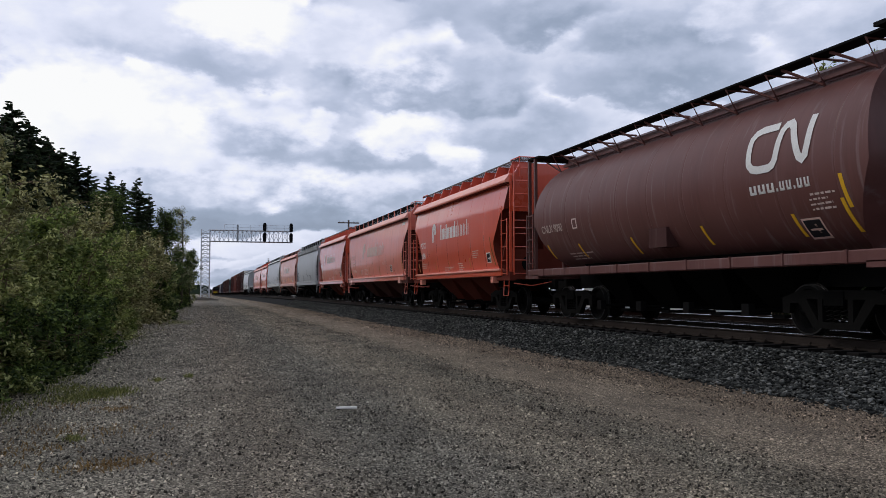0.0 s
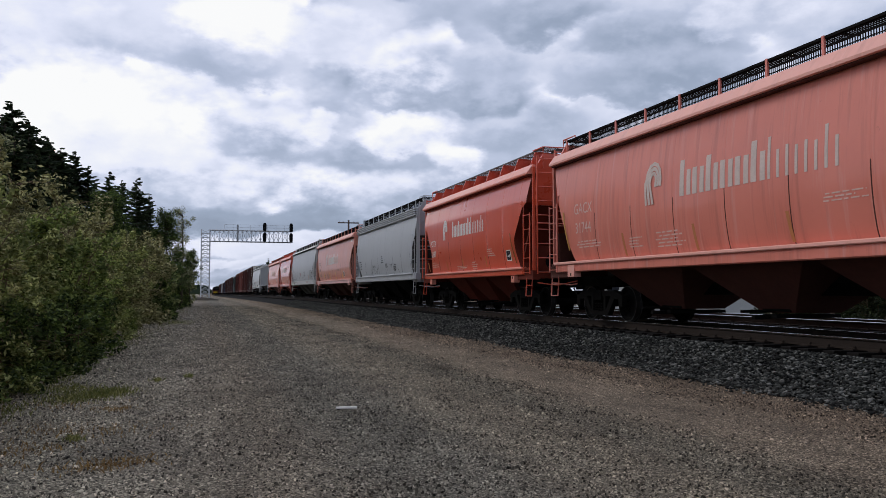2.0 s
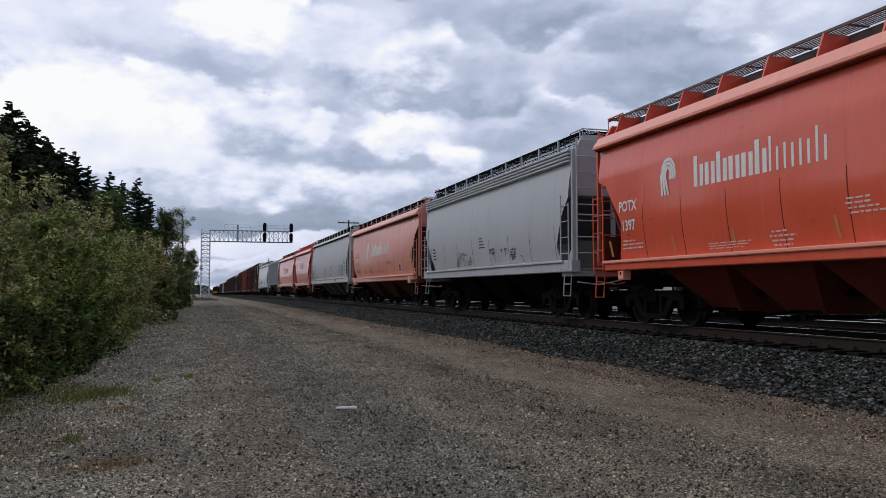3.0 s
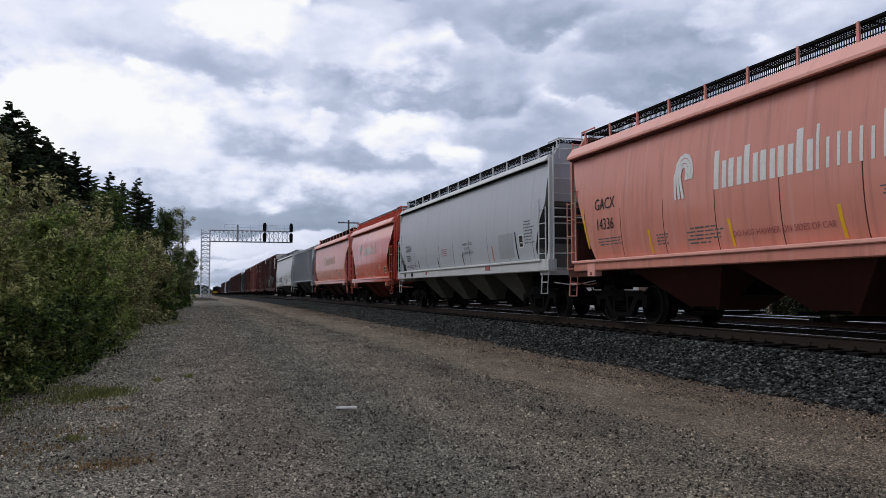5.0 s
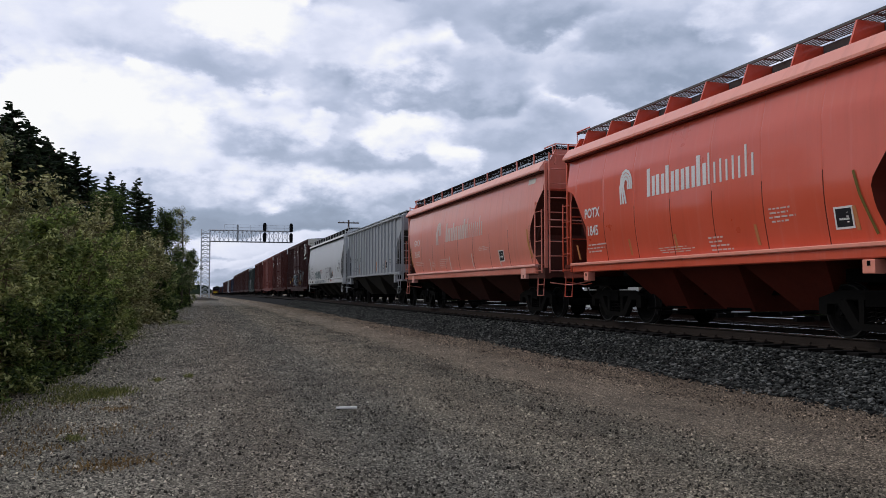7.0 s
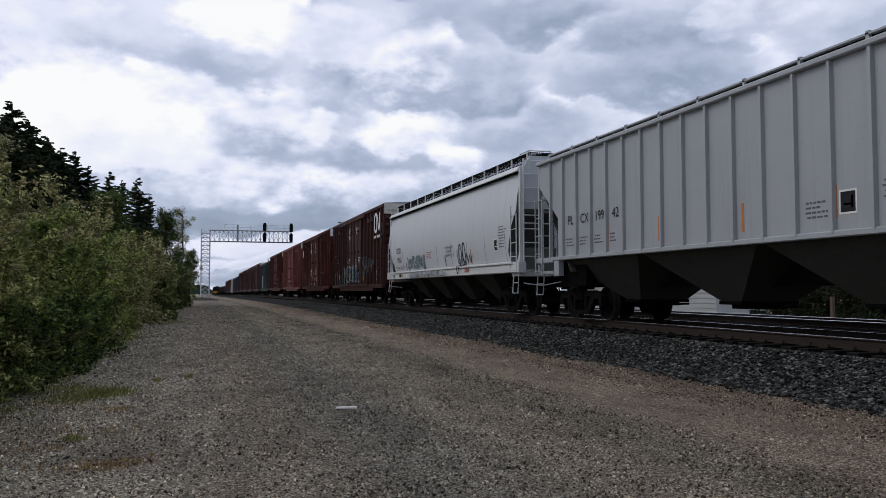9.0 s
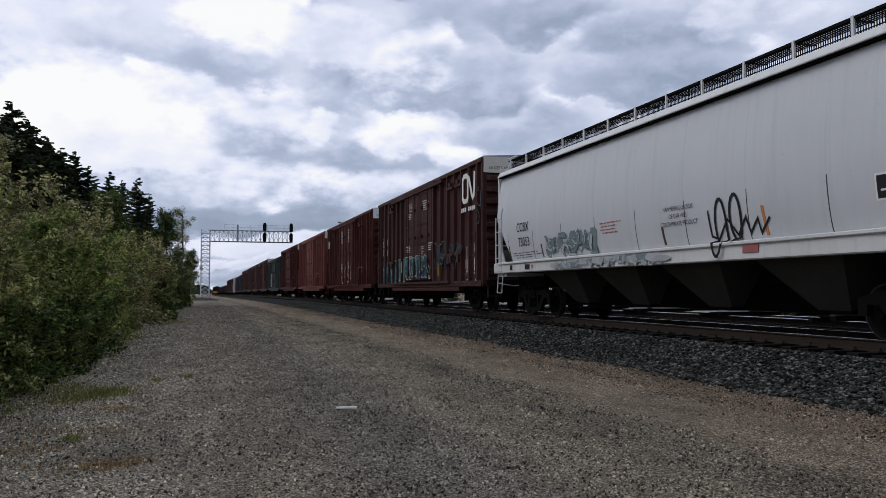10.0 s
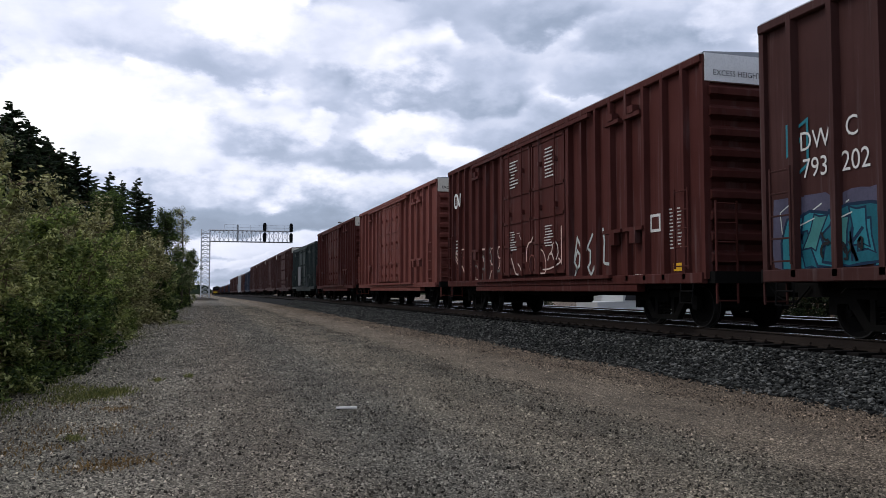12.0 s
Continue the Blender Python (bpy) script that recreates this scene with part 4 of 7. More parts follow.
def potash_car(s0, s1, mark, number, rng, turning=True):
    L = s1 - s0
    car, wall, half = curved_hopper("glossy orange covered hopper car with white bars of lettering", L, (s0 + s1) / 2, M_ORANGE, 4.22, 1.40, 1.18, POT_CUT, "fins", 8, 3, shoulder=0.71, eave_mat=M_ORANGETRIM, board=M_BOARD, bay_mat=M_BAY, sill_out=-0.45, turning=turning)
    brand_bars(car, half - 3.95, 2.68, 0.58, M_WHITE, wall)
    swirl_mark(car, half - 3.1, 2.63, 0.72, M_WHITE, wall)
    stencil(car, mark, half - 1.5, 2.56, 0.22, M_WHITE, wall, 0.9, 0.008)
    stencil(car, number, half - 1.5, 2.14, 0.22, M_WHITE, wall, 0.9, 0.008)
    small_print(car, wall, half, rng, M_FADEWHITE, [(half - 1.1, 1.86, 1.0, 0.24, 2), (half - 4.2, 1.62, 1.3, 0.14, 2), (half - 5.9, 1.74, 0.7, 0.3, 3), (half - 7.6, 2.1, 0.7, 0.28, 3)])
    info_plate(car, wall, -half + 1.86, 1.66, 0.30, 0.27)
    tape(car, wall, [(half - 0.6, 1.5), (half - 3.1, 1.5), (0.6, 1.5), (-1.8, 1.5), (-half + 1.5, 1.6)], M_RUSTTAPE, 0.35)
    ribbon(car, [(-half + 1.45, 2.45), (-half + 1.36, 2.1), (-half + 1.14, 1.52)], 0.05, M_OLIVETAPE, wall, "reflective_tape", "soiled olive strip of tape")
    part("end_opening", lathe_x([(-0.02, 0.0), (-0.02, 0.24), (0.02, 0.24), (0.02, 0.0)], 20).mesh("end_opening"), M_DARK, car, "dark round opening in the end plate", at=pose(-0.88, -half - 0.045, 1.56, 0, 0, 90))
    return car


def gacx_car(s0, s1, mark, number, M, txt, rng, logo=M_FADEWHITE, tapes=M_FADEWHITE, turning=True):
    L = s1 - s0
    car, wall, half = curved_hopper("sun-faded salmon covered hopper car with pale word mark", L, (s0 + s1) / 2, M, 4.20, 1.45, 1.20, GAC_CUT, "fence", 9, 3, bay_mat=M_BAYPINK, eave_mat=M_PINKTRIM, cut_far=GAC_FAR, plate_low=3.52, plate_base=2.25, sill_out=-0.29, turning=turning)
    brand_bars(car, half - 5.95, 2.56, 0.70, logo, wall)
    swirl_mark(car, half - 5.0, 2.5, 0.84, logo, wall)
    stencil(car, mark, half - 1.85, 2.72, 0.26, txt, wall, 0.9)
    stencil(car, number, half - 1.85, 2.25, 0.26, txt, wall, 0.9)
    small_print(car, wall, half, rng, M_GREYTXT if txt is M_BLACKTXT else M_FADETXT, [(half - 1.4, 1.96, 1.3, 0.2, 2), (half - 3.9, 1.9, 0.6, 0.25, 3), (half - 5.0, 1.95, 1.2, 0.35, 4), (half - 9.6, 2.2, 1.0, 0.16, 2)])
    info_plate(car, wall, -half + 3.27, 1.66, 0.34, 0.29)
    tape(car, wall, [(half - 3.7, 1.5), (half - 6.35, 1.5), (half - 8.9, 1.5), (half - 11.5, 1.5)], tapes, 0.5)
    ribbon(car, [(-half + 0.95, 2.48), (-half + 0.91, 2.1), (-half + 0.74, 1.66)], 0.075, M_OLIVETAPE if txt is M_BLACKTXT else M_OCHRETAPE, wall, "reflective_tape", "strip of yellowed tape")
    ribbon(car, [(half - 0.78, 2.72), (half - 0.86, 2.3), (half - 1.02, 1.74)], 0.07, M_YELLOW if txt is M_BLACKTXT else M_OCHRETAPE, wall, "reflective_tape", "strip of yellowed tape", lift=0.016)
    if txt is M_BLACKTXT:
        stencil(car, "DO NOT HAMMER ON SIDES OF CAR", half - 7.6, 1.72, 0.105, M_REDTXT, wall, 0.95)
    bars(car, [(-half + 1.1, -half + 0.6, 3.75, 3.9)], M_ENDWHITE, wall, "notice_plate", "small white notice plate")
    return car


def ccbx_car(s0, s1, number, rng, tagged_car=False, M=M_PALE, turning=True):
    L = s1 - s0
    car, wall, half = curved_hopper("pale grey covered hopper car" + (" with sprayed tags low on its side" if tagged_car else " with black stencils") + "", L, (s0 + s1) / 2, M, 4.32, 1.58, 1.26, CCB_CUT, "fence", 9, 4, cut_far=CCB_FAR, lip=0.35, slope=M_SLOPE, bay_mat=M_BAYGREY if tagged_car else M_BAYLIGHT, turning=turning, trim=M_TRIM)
    shift = 0.32 if tagged_car else 0.0
    stencil(car, "CCBX", half - 1.75 - shift, 2.55, 0.26, M_BLACKTXT, wall, 0.9)
    stencil(car, number, half - 1.8 - shift, 2.12, 0.26, M_BLACKTXT, wall, 0.9)
    small_print(car, wall, half, rng, M_GREYTXT, [(half - 1.2, 1.86, 2.2, 0.2, 2), (-half + 1.5, 2.75, 0.75, 0.7, 6)])
    small_print(car, wall, half, rng, M_REDTXT, [(half - 6.7, 2.32, 1.0, 0.3, 3)])
    for i, line in enumerate(("HAMMERING ON SIDE", "OF CAR WILL", "CONTAMINATE PRODUCT")):
        stencil(car, line, half - 9.9, 2.34 - 0.15 * i, 0.088, M_BLACKTXT, wall, 0.82)
    info_plate(car, wall, -half + 1.85, 2.0, 0.26, 0.32)
    tape(car, wall, [(half - 0.95, 1.7), (half - 3.3, 1.65), (half - 6.2, 1.65), (half - 9.3, 1.65)], M_DARKTAPE, 0.36)
    tape(car, wall, [(half - 12.35, 1.65)], M_RUSTTAPE, 0.5)
    if not tagged_car:
        tape(car, wall, [(-half + 2.1, 1.65)], M_DARK, 0.8)
    sill = lambda z: 1.635
    bars(car, [(half - 1.15, half - 1.3, 1.34, 1.48), (half - 2.3, half - 2.6, 1.34, 1.48)], M_BLACKTXT, sill, "sill_mark")
    if tagged_car:
        bars(car, [(half - 2.74, half - 2.86, 1.36, 1.46)], M_RUSTTAPE, sill, "sill_mark")
    bars(car, [(3.6, 3.42, 1.38, 1.48), (-3.6, -4.0, 1.38, 1.51)], M_REDTXT, sill, "sill_mark")
    if not tagged_car:
        bars(car, [(-half + 3.55, -half + 2.35, 1.7, 2.45)], M_GREY2, wall, "paint_patch", "darker repainted patch")
    if tagged_car:
        graffiti(car, wall, half - 3.6, half - 6.5, 1.64, 2.15, rng, 8, (M_TEALGREY, M_GREY, M_TEALGREY), M_TEALLINE)
        y = -half + 5.35
        for dy, w, lo, hi in ((0.0, 0.16, 1.34, 2.38), (0.42, 0.15, 1.6, 2.42)):   # two tall narrow loops
            pts = [(y - dy + w * math.cos(a), (lo + hi) / 2 + (hi - lo) / 2 * math.sin(a)) for a in [i * math.pi / 9 for i in range(-7, 12)]]
            ribbon(car, pts, 0.06, M_BLACKTXT, lambda z: max(wall(z), 1.67 if z < 1.6 else 0), "sprayed_line", "black sprayed loop")
        ribbon(car, [(y + 0.34, 2.2), (y + 0.3, 1.72), (y + 0.1, 1.66), (y - 0.2, 2.0), (y - 0.45, 1.7), (y - 0.7, 2.0), (y - 0.78, 1.72), (y - 1.0, 1.95), (y - 1.05, 1.7), (y - 1.3, 1.95)], 0.045, M_BLACKTXT, wall, "sprayed_line", "black sprayed scrawl")
        graffiti(car, lambda z: 1.64, half - 4.2, half - 9.5, 1.30, 1.52, rng, 10, (M_GREY, M_GREY2, M_TEALGREY), M_GREY2)
    return car


def graffiti(car, wall, ya, yb, z0, z1, rng, n, mats, outline=None, wash=True):
    """Sprayed lettering that cannot be read: a patchy wash, then bent strokes with dark edges and pale glints."""
    step = (ya - yb) / n
    H = z1 - z0
    for i in range(n * 2 if wash else 0):
        y = ya - (ya - yb) * (i + rng.uniform(0.1, 0.9)) / (n * 2)
        w, h, zc = step * rng.uniform(0.5, 0.9), H * rng.uniform(0.3, 0.62), z0 + H * rng.uniform(0.3, 0.75)
        pts = []
        for k in range(12):
            t = k * math.pi / 6
            r = rng.uniform(0.7, 1.1)
            pts.append((y + w * r * math.cos(t), min(z1 + 0.08, max(z0 - 0.03, zc + h * r * math.sin(t)))))
        lift = 0.006 + 0.0003 * i
        v = [(-wall(b) - lift, a, b) for a, b in pts] + [(-wall(zc) - lift, y, zc)]
        me = bpy.data.meshes.new("sprayed_wash")
        me.from_pydata(v, [], [(12, k, (k + 1) % 12) for k in range(12)])
        part("sprayed_wash", me, mats[i % len(mats)], car)
    for i in range(n * 3):
        # an aimless bent stroke, never a letter
        y, z = ya - (ya - yb) * (i + rng.random()) / (n * 3), z0 + H * rng.uniform(0.1, 0.9)
        heading, turn = rng.uniform(0, 6.28), rng.choice((-1, 1)) * rng.uniform(0.1, 0.5)
        pts = []
        for k in range(9):
            pts.append((min(ya, max(yb, y)), min(z1, max(z0, z))))
            y += math.cos(heading) * H * 0.13
            z += math.sin(heading) * H * 0.13
            heading += turn
        m = mats[rng.randrange(len(mats))]
        pts = [p for k, p in enumerate(pts) if k == 0 or (Vector(p) - Vector(pts[k - 1])).length > 0.01]
        if len(pts) < 4:
            continue
        wd = H * rng.uniform(0.10, 0.2)
        if i % 3:
            ribbon(car, pts, wd + 0.05, outline or M_SPRAYDARK, wall, "sprayed_outline", lift=0.016 + 0.0004 * i)
            ribbon(car, pts, wd, m, wall, "sprayed_stroke", lift=0.018 + 0.0004 * i)
        else:
            ribbon(car, pts[:5], 0.022, M_SPRAYWHITE, wall, "sprayed_line", lift=0.020 + 0.0004 * i)


def bubble_piece(car, wall, ya, yb, z0, z1, rng, n, fills, rim, inner, lift=0.004):
    """A row of fat sprayed shapes, none of them a letter: rim, fill, dark gores and pale glints."""
    step, H = (ya - yb) / n, z1 - z0

    def patch(name, pts, m, off):
        c = (sum(p[0] for p in pts) / len(pts), sum(p[1] for p in pts) / len(pts))
        me = bpy.data.meshes.new(name)
        k = len(pts)
        me.from_pydata([(-wall(b) - off, a, b) for a, b in pts] + [(-wall(c[1]) - off, *c)], [], [(k, i, (i + 1) % k) for i in range(k)])
        part(name, me, m, car)

    for i in range(n):
        yc, zc = ya - step * (i + 0.5), (z0 + z1) / 2 + rng.uniform(-0.06, 0.06) * H
        w, h, skew = step * rng.uniform(0.6, 0.74), H * rng.uniform(0.44, 0.56), rng.uniform(-0.25, 0.25)
        rad = [rng.uniform(0.82, 1.12) for _ in range(16)]

        def outline(grow):
            pts = []
            for k in range(16):
                t = k * math.pi / 8
                a, b = math.cos(t), math.sin(t)
                r = rad[k] * (0.9 if k % 2 else 1.08) / (abs(a) ** 3.5 + abs(b) ** 3.5) ** (1 / 3.5)
                zz = min(z1 + 0.04, max(z0, zc + (h * r + grow) * b))
                pts.append((yc + (w * r + grow) * a + skew * (zz - zc), zz))
            return pts

        o = lift + 0.008 * (i % 2)
        patch("sprayed_rim", outline(0.05), rim, o)
        patch("sprayed_fill", outline(0.0), fills[i % len(fills)], o + 0.001)
        for k in range(3):   # slanted slabs laid over it
            y0, z2 = yc + w * rng.uniform(-0.75, 0.6), zc + h * rng.uniform(-0.3, 0.3)
            a, b, lean = w * rng.uniform(0.16, 0.3), h * rng.uniform(0.45, 0.8), rng.uniform(-0.5, 0.5)
            slab = lambda g: [(min(ya, max(yb, y0 + (a + g) * p + lean * (b + g) * q)), min(z1 + 0.05, max(z0, z2 + (b + g) * q + 0.12 * a * p))) for p, q in ((-1, -1), (-0.2, -0.85), (1, -1), (0.8, 0.1), (1, 1), (0.1, 0.9), (-1, 1), (-0.85, 0.0))]
            patch("sprayed_rim", slab(0.035), inner, o + 0.0012 + 0.0006 * k)
            patch("sprayed_fill", slab(0.0), fills[(i + k + 1) % len(fills)], o + 0.0015 + 0.0006 * k)
        o += 0.003
        for k in range(3):   # gores that cut into the shape
            y0 = yc + w * rng.uniform(-0.7, 0.7)
            up = rng.choice((-1, 1))
            ribbon(car, [(y0, zc + up * h * 0.95), (y0 + w * rng.uniform(-0.2, 0.2), zc + up * h * 0.35), (y0 + w * rng.uniform(-0.5, 0.5), zc - up * h * rng.uniform(0.0, 0.3))], rng.uniform(0.035, 0.07), inner, wall, "sprayed_line", lift=o + 0.002)
        y0 = yc + w * rng.uniform(0.2, 0.6)
        ribbon(car, [(y0, zc - h * 0.2), (y0 + 0.05, zc + h * 0.5), (y0 - w * 0.5, zc + h * 0.72)], 0.022, M_SPRAYWHITE, wall, "sprayed_line", lift=o + 0.003)


def scribble(car, wall, ya, yb, z0, z1, rng, n, mats, width=0.03, lift=0.014):
    """Thin aimless spray-can lines, crowded over a stretch of the side."""
    H = z1 - z0
    for i in range(n):
        y = ya - (ya - yb) * (i + rng.random()) / n
        z = z0 + H * rng.uniform(0.05, 0.95)
        heading, turn = rng.uniform(0, 6.28), rng.uniform(-0.9, 0.9)
        pts = [(y, z)]
        for k in range(rng.randint(5, 11)):
            y += math.cos(heading) * H * 0.14
            z += math.sin(heading) * H * 0.17
            heading += turn
            if rng.random() < 0.15:
                turn = -turn
            q = (min(ya, max(yb, y)), min(z1, max(z0, z)))
            if (Vector(q) - Vector(pts[-1])).length > 0.02:
                pts.append(q)
        if len(pts) > 3:
            ribbon(car, pts, width * rng.uniform(0.6, 1.5), mats[rng.randrange(len(mats))], wall, "sprayed_line", lift=lift + 0.0003 * i)


def ribbed_hopper(s0, s1, number, M, rng, turning=True, detail=True):
    """Flat-sided grey hopper with outside posts."""
    L = s1 - s0
    car = start_car("grey ribbed covered hopper car with flat panelled sides", L, (s0 + s1) / 2, "hopper car", turning)
    half, eave, low = L / 2 - 0.75, 4.22, 1.58
    wall = lambda z: 1.50
    cut_fn = lerp_table([(1.5, 1.2), (2.64, 1.18), (3.58, 0.0), (5, 0)])
    part("body", hull([(1.5, low), (1.5, 2.64), (1.5, 3.58), (1.5, eave), (1.3, eave + 0.14), (0.4, eave + 0.28)], lambda z: half - cut_fn(z)), M, car)
    first, step = 6.25, 0.768
    for i in range(17):
        y = first - step * i
        zl = low
        for sg in (-1, 1):
            part("side_post", Shape().prism([(sg * 1.49, y - 0.04), (sg * 1.57, y - 0.028), (sg * 1.57, y + 0.028), (sg * 1.49, y + 0.04)], "z", zl, eave - 0.02), M, car)
    for sg in (-1, 1):
        part("eave_moulding", Shape().soft_box(*sorted((sg * 1.45, sg * 1.6)), -half - 0.02, half + 0.02, eave - 0.05, eave + 0.05, 0.02), M, car)
        part("side_sill", Shape().soft_box(*sorted((sg * 1.4, sg * 1.56)), -half + 1.0, half - 1.0, low - 0.06, low + 0.04, 0.015).soft_box(*sorted((sg * 1.4, sg * 1.56)), -half - 0.1, -half + 1.0, 1.47, 1.62, 0.02).soft_box(*sorted((sg * 1.4, sg * 1.56)), half - 1.0, half + 0.1, 1.47, 1.62, 0.02).box(*sorted((sg * 1.4, sg * 1.54)), -half + 1.0, -half + 1.3, 1.12, 1.55).box(*sorted((sg * 1.4, sg * 1.54)), half - 1.3, half - 1.0, 1.12, 1.55), M, car)
    part("centre_sill", Shape().box(-0.28, 0.28, -half - 0.6, half + 0.6, 0.82, 1.3), M_DARK, car)
    for i in range(3):
        yc = 3.9 * (1 - i)
        yg = 3.65 * (1 - i) - 0.1
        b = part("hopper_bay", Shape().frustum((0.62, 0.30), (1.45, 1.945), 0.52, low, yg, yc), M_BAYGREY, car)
        part("outlet_collar", Shape().soft_box(-0.66, 0.66, yg - 0.34, yg + 0.34, 0.46, 0.53, 0.01), M_UNDER, b)
        part("outlet_gate", Shape().box(-0.45, 0.45, yg - 0.22, yg + 0.22, 0.38, 0.46).tube([(-0.7, yg - 0.26, 0.42), (0.7, yg - 0.26, 0.42)], 0.03), M_UNDER, b)
    for e in (-1, 1):
        end = e * (half + 0.02)
        for sg in (-1, 1):
            part("corner_post", Shape().box(*sorted((sg * 1.40, sg * 1.50)), *sorted((end, end + e * 0.08)), 1.2, eave), M, car)
        part("end_platform", Shape().box(-1.5, 1.5, *sorted((end - e * 0.9, end + e * 0.12)), 1.18, 1.26), M, car)
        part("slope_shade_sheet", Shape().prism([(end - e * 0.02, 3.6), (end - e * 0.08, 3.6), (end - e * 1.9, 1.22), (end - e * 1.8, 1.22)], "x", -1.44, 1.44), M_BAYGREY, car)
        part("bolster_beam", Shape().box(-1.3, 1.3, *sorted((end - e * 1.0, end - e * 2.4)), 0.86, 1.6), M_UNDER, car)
        ladder("end_ladder", -1.42, end + e * 0.12, 1.2, eave + 0.1, 0.5, "x", 10, M, car)
        ladder("side_ladder", -1.60, end + e * 0.04 - (0.44 if e > 0 else 0), 1.2, 3.25, 0.44, "y", 5, M, car, 0.014)
        stirrup("step", -1.57, end + e * 0.04, end - e * 0.38, 0.62, 1.2, M, car)
        part("brake_gear", lathe_x([(-0.1, 0.0), (-0.1, 0.22), (0.1, 0.22), (0.1, 0)], 12).mesh("brake_gear"), M_DARK, car, at=pose(-0.8, end - e * 0.5, 1.75, 0, 0, 90))
    s = Shape()
    for sg in (-1, 1):
        s.box(*sorted((sg * 0.8, sg * 1.25)), -half, half, eave + 0.24, eave + 0.27)
    for i in range(11):
        y = -half + 0.1 + (2 * half - 0.2) * i / 10
        s.box(-1.25, -1.19, y - 0.03, y + 0.03, eave, eave + 0.3)
    part("running_board", s, M_GREY2, car)
    part("board_screen", Shape().box(-1.16, -1.13, -half, half, eave + 0.12, eave + 0.24), M_DARK, car)
    if detail:
        rib = lambda z: 1.50
        for k, word in ((1, "PL"), (2, "CX"), (3, "199"), (4, "42")):
            stencil(car, word, first - step * (k + 0.5), 2.50, 0.23, M_BLACKTXT, rib, 0.95)
        small_print(car, rib, half, rng, M_GREYTXT, [(first - step * 1.12, 2.08, 0.45, 0.24, 2), (first - step * 2.12, 2.08, 0.45, 0.24, 2), (first - step * 3.12, 2.08, 0.45, 0.24, 2), (first - step * 4.12, 2.08, 0.3, 0.24, 2), (first - step * 12.2, 2.12, 0.5, 0.3, 3), (first - step * 14.15, 2.3, 0.5, 0.3, 3)])
        tape(car, rib, [(3.2, 1.75), (1.05, 1.75), (-1.6, 1.75), (-3.72, 1.80), (-6.2, 1.75)], M_RUSTTAPE, 0.5, 0.0)
        info_plate(car, rib, -3.86, 1.88, 0.28, 0.30)
    return car


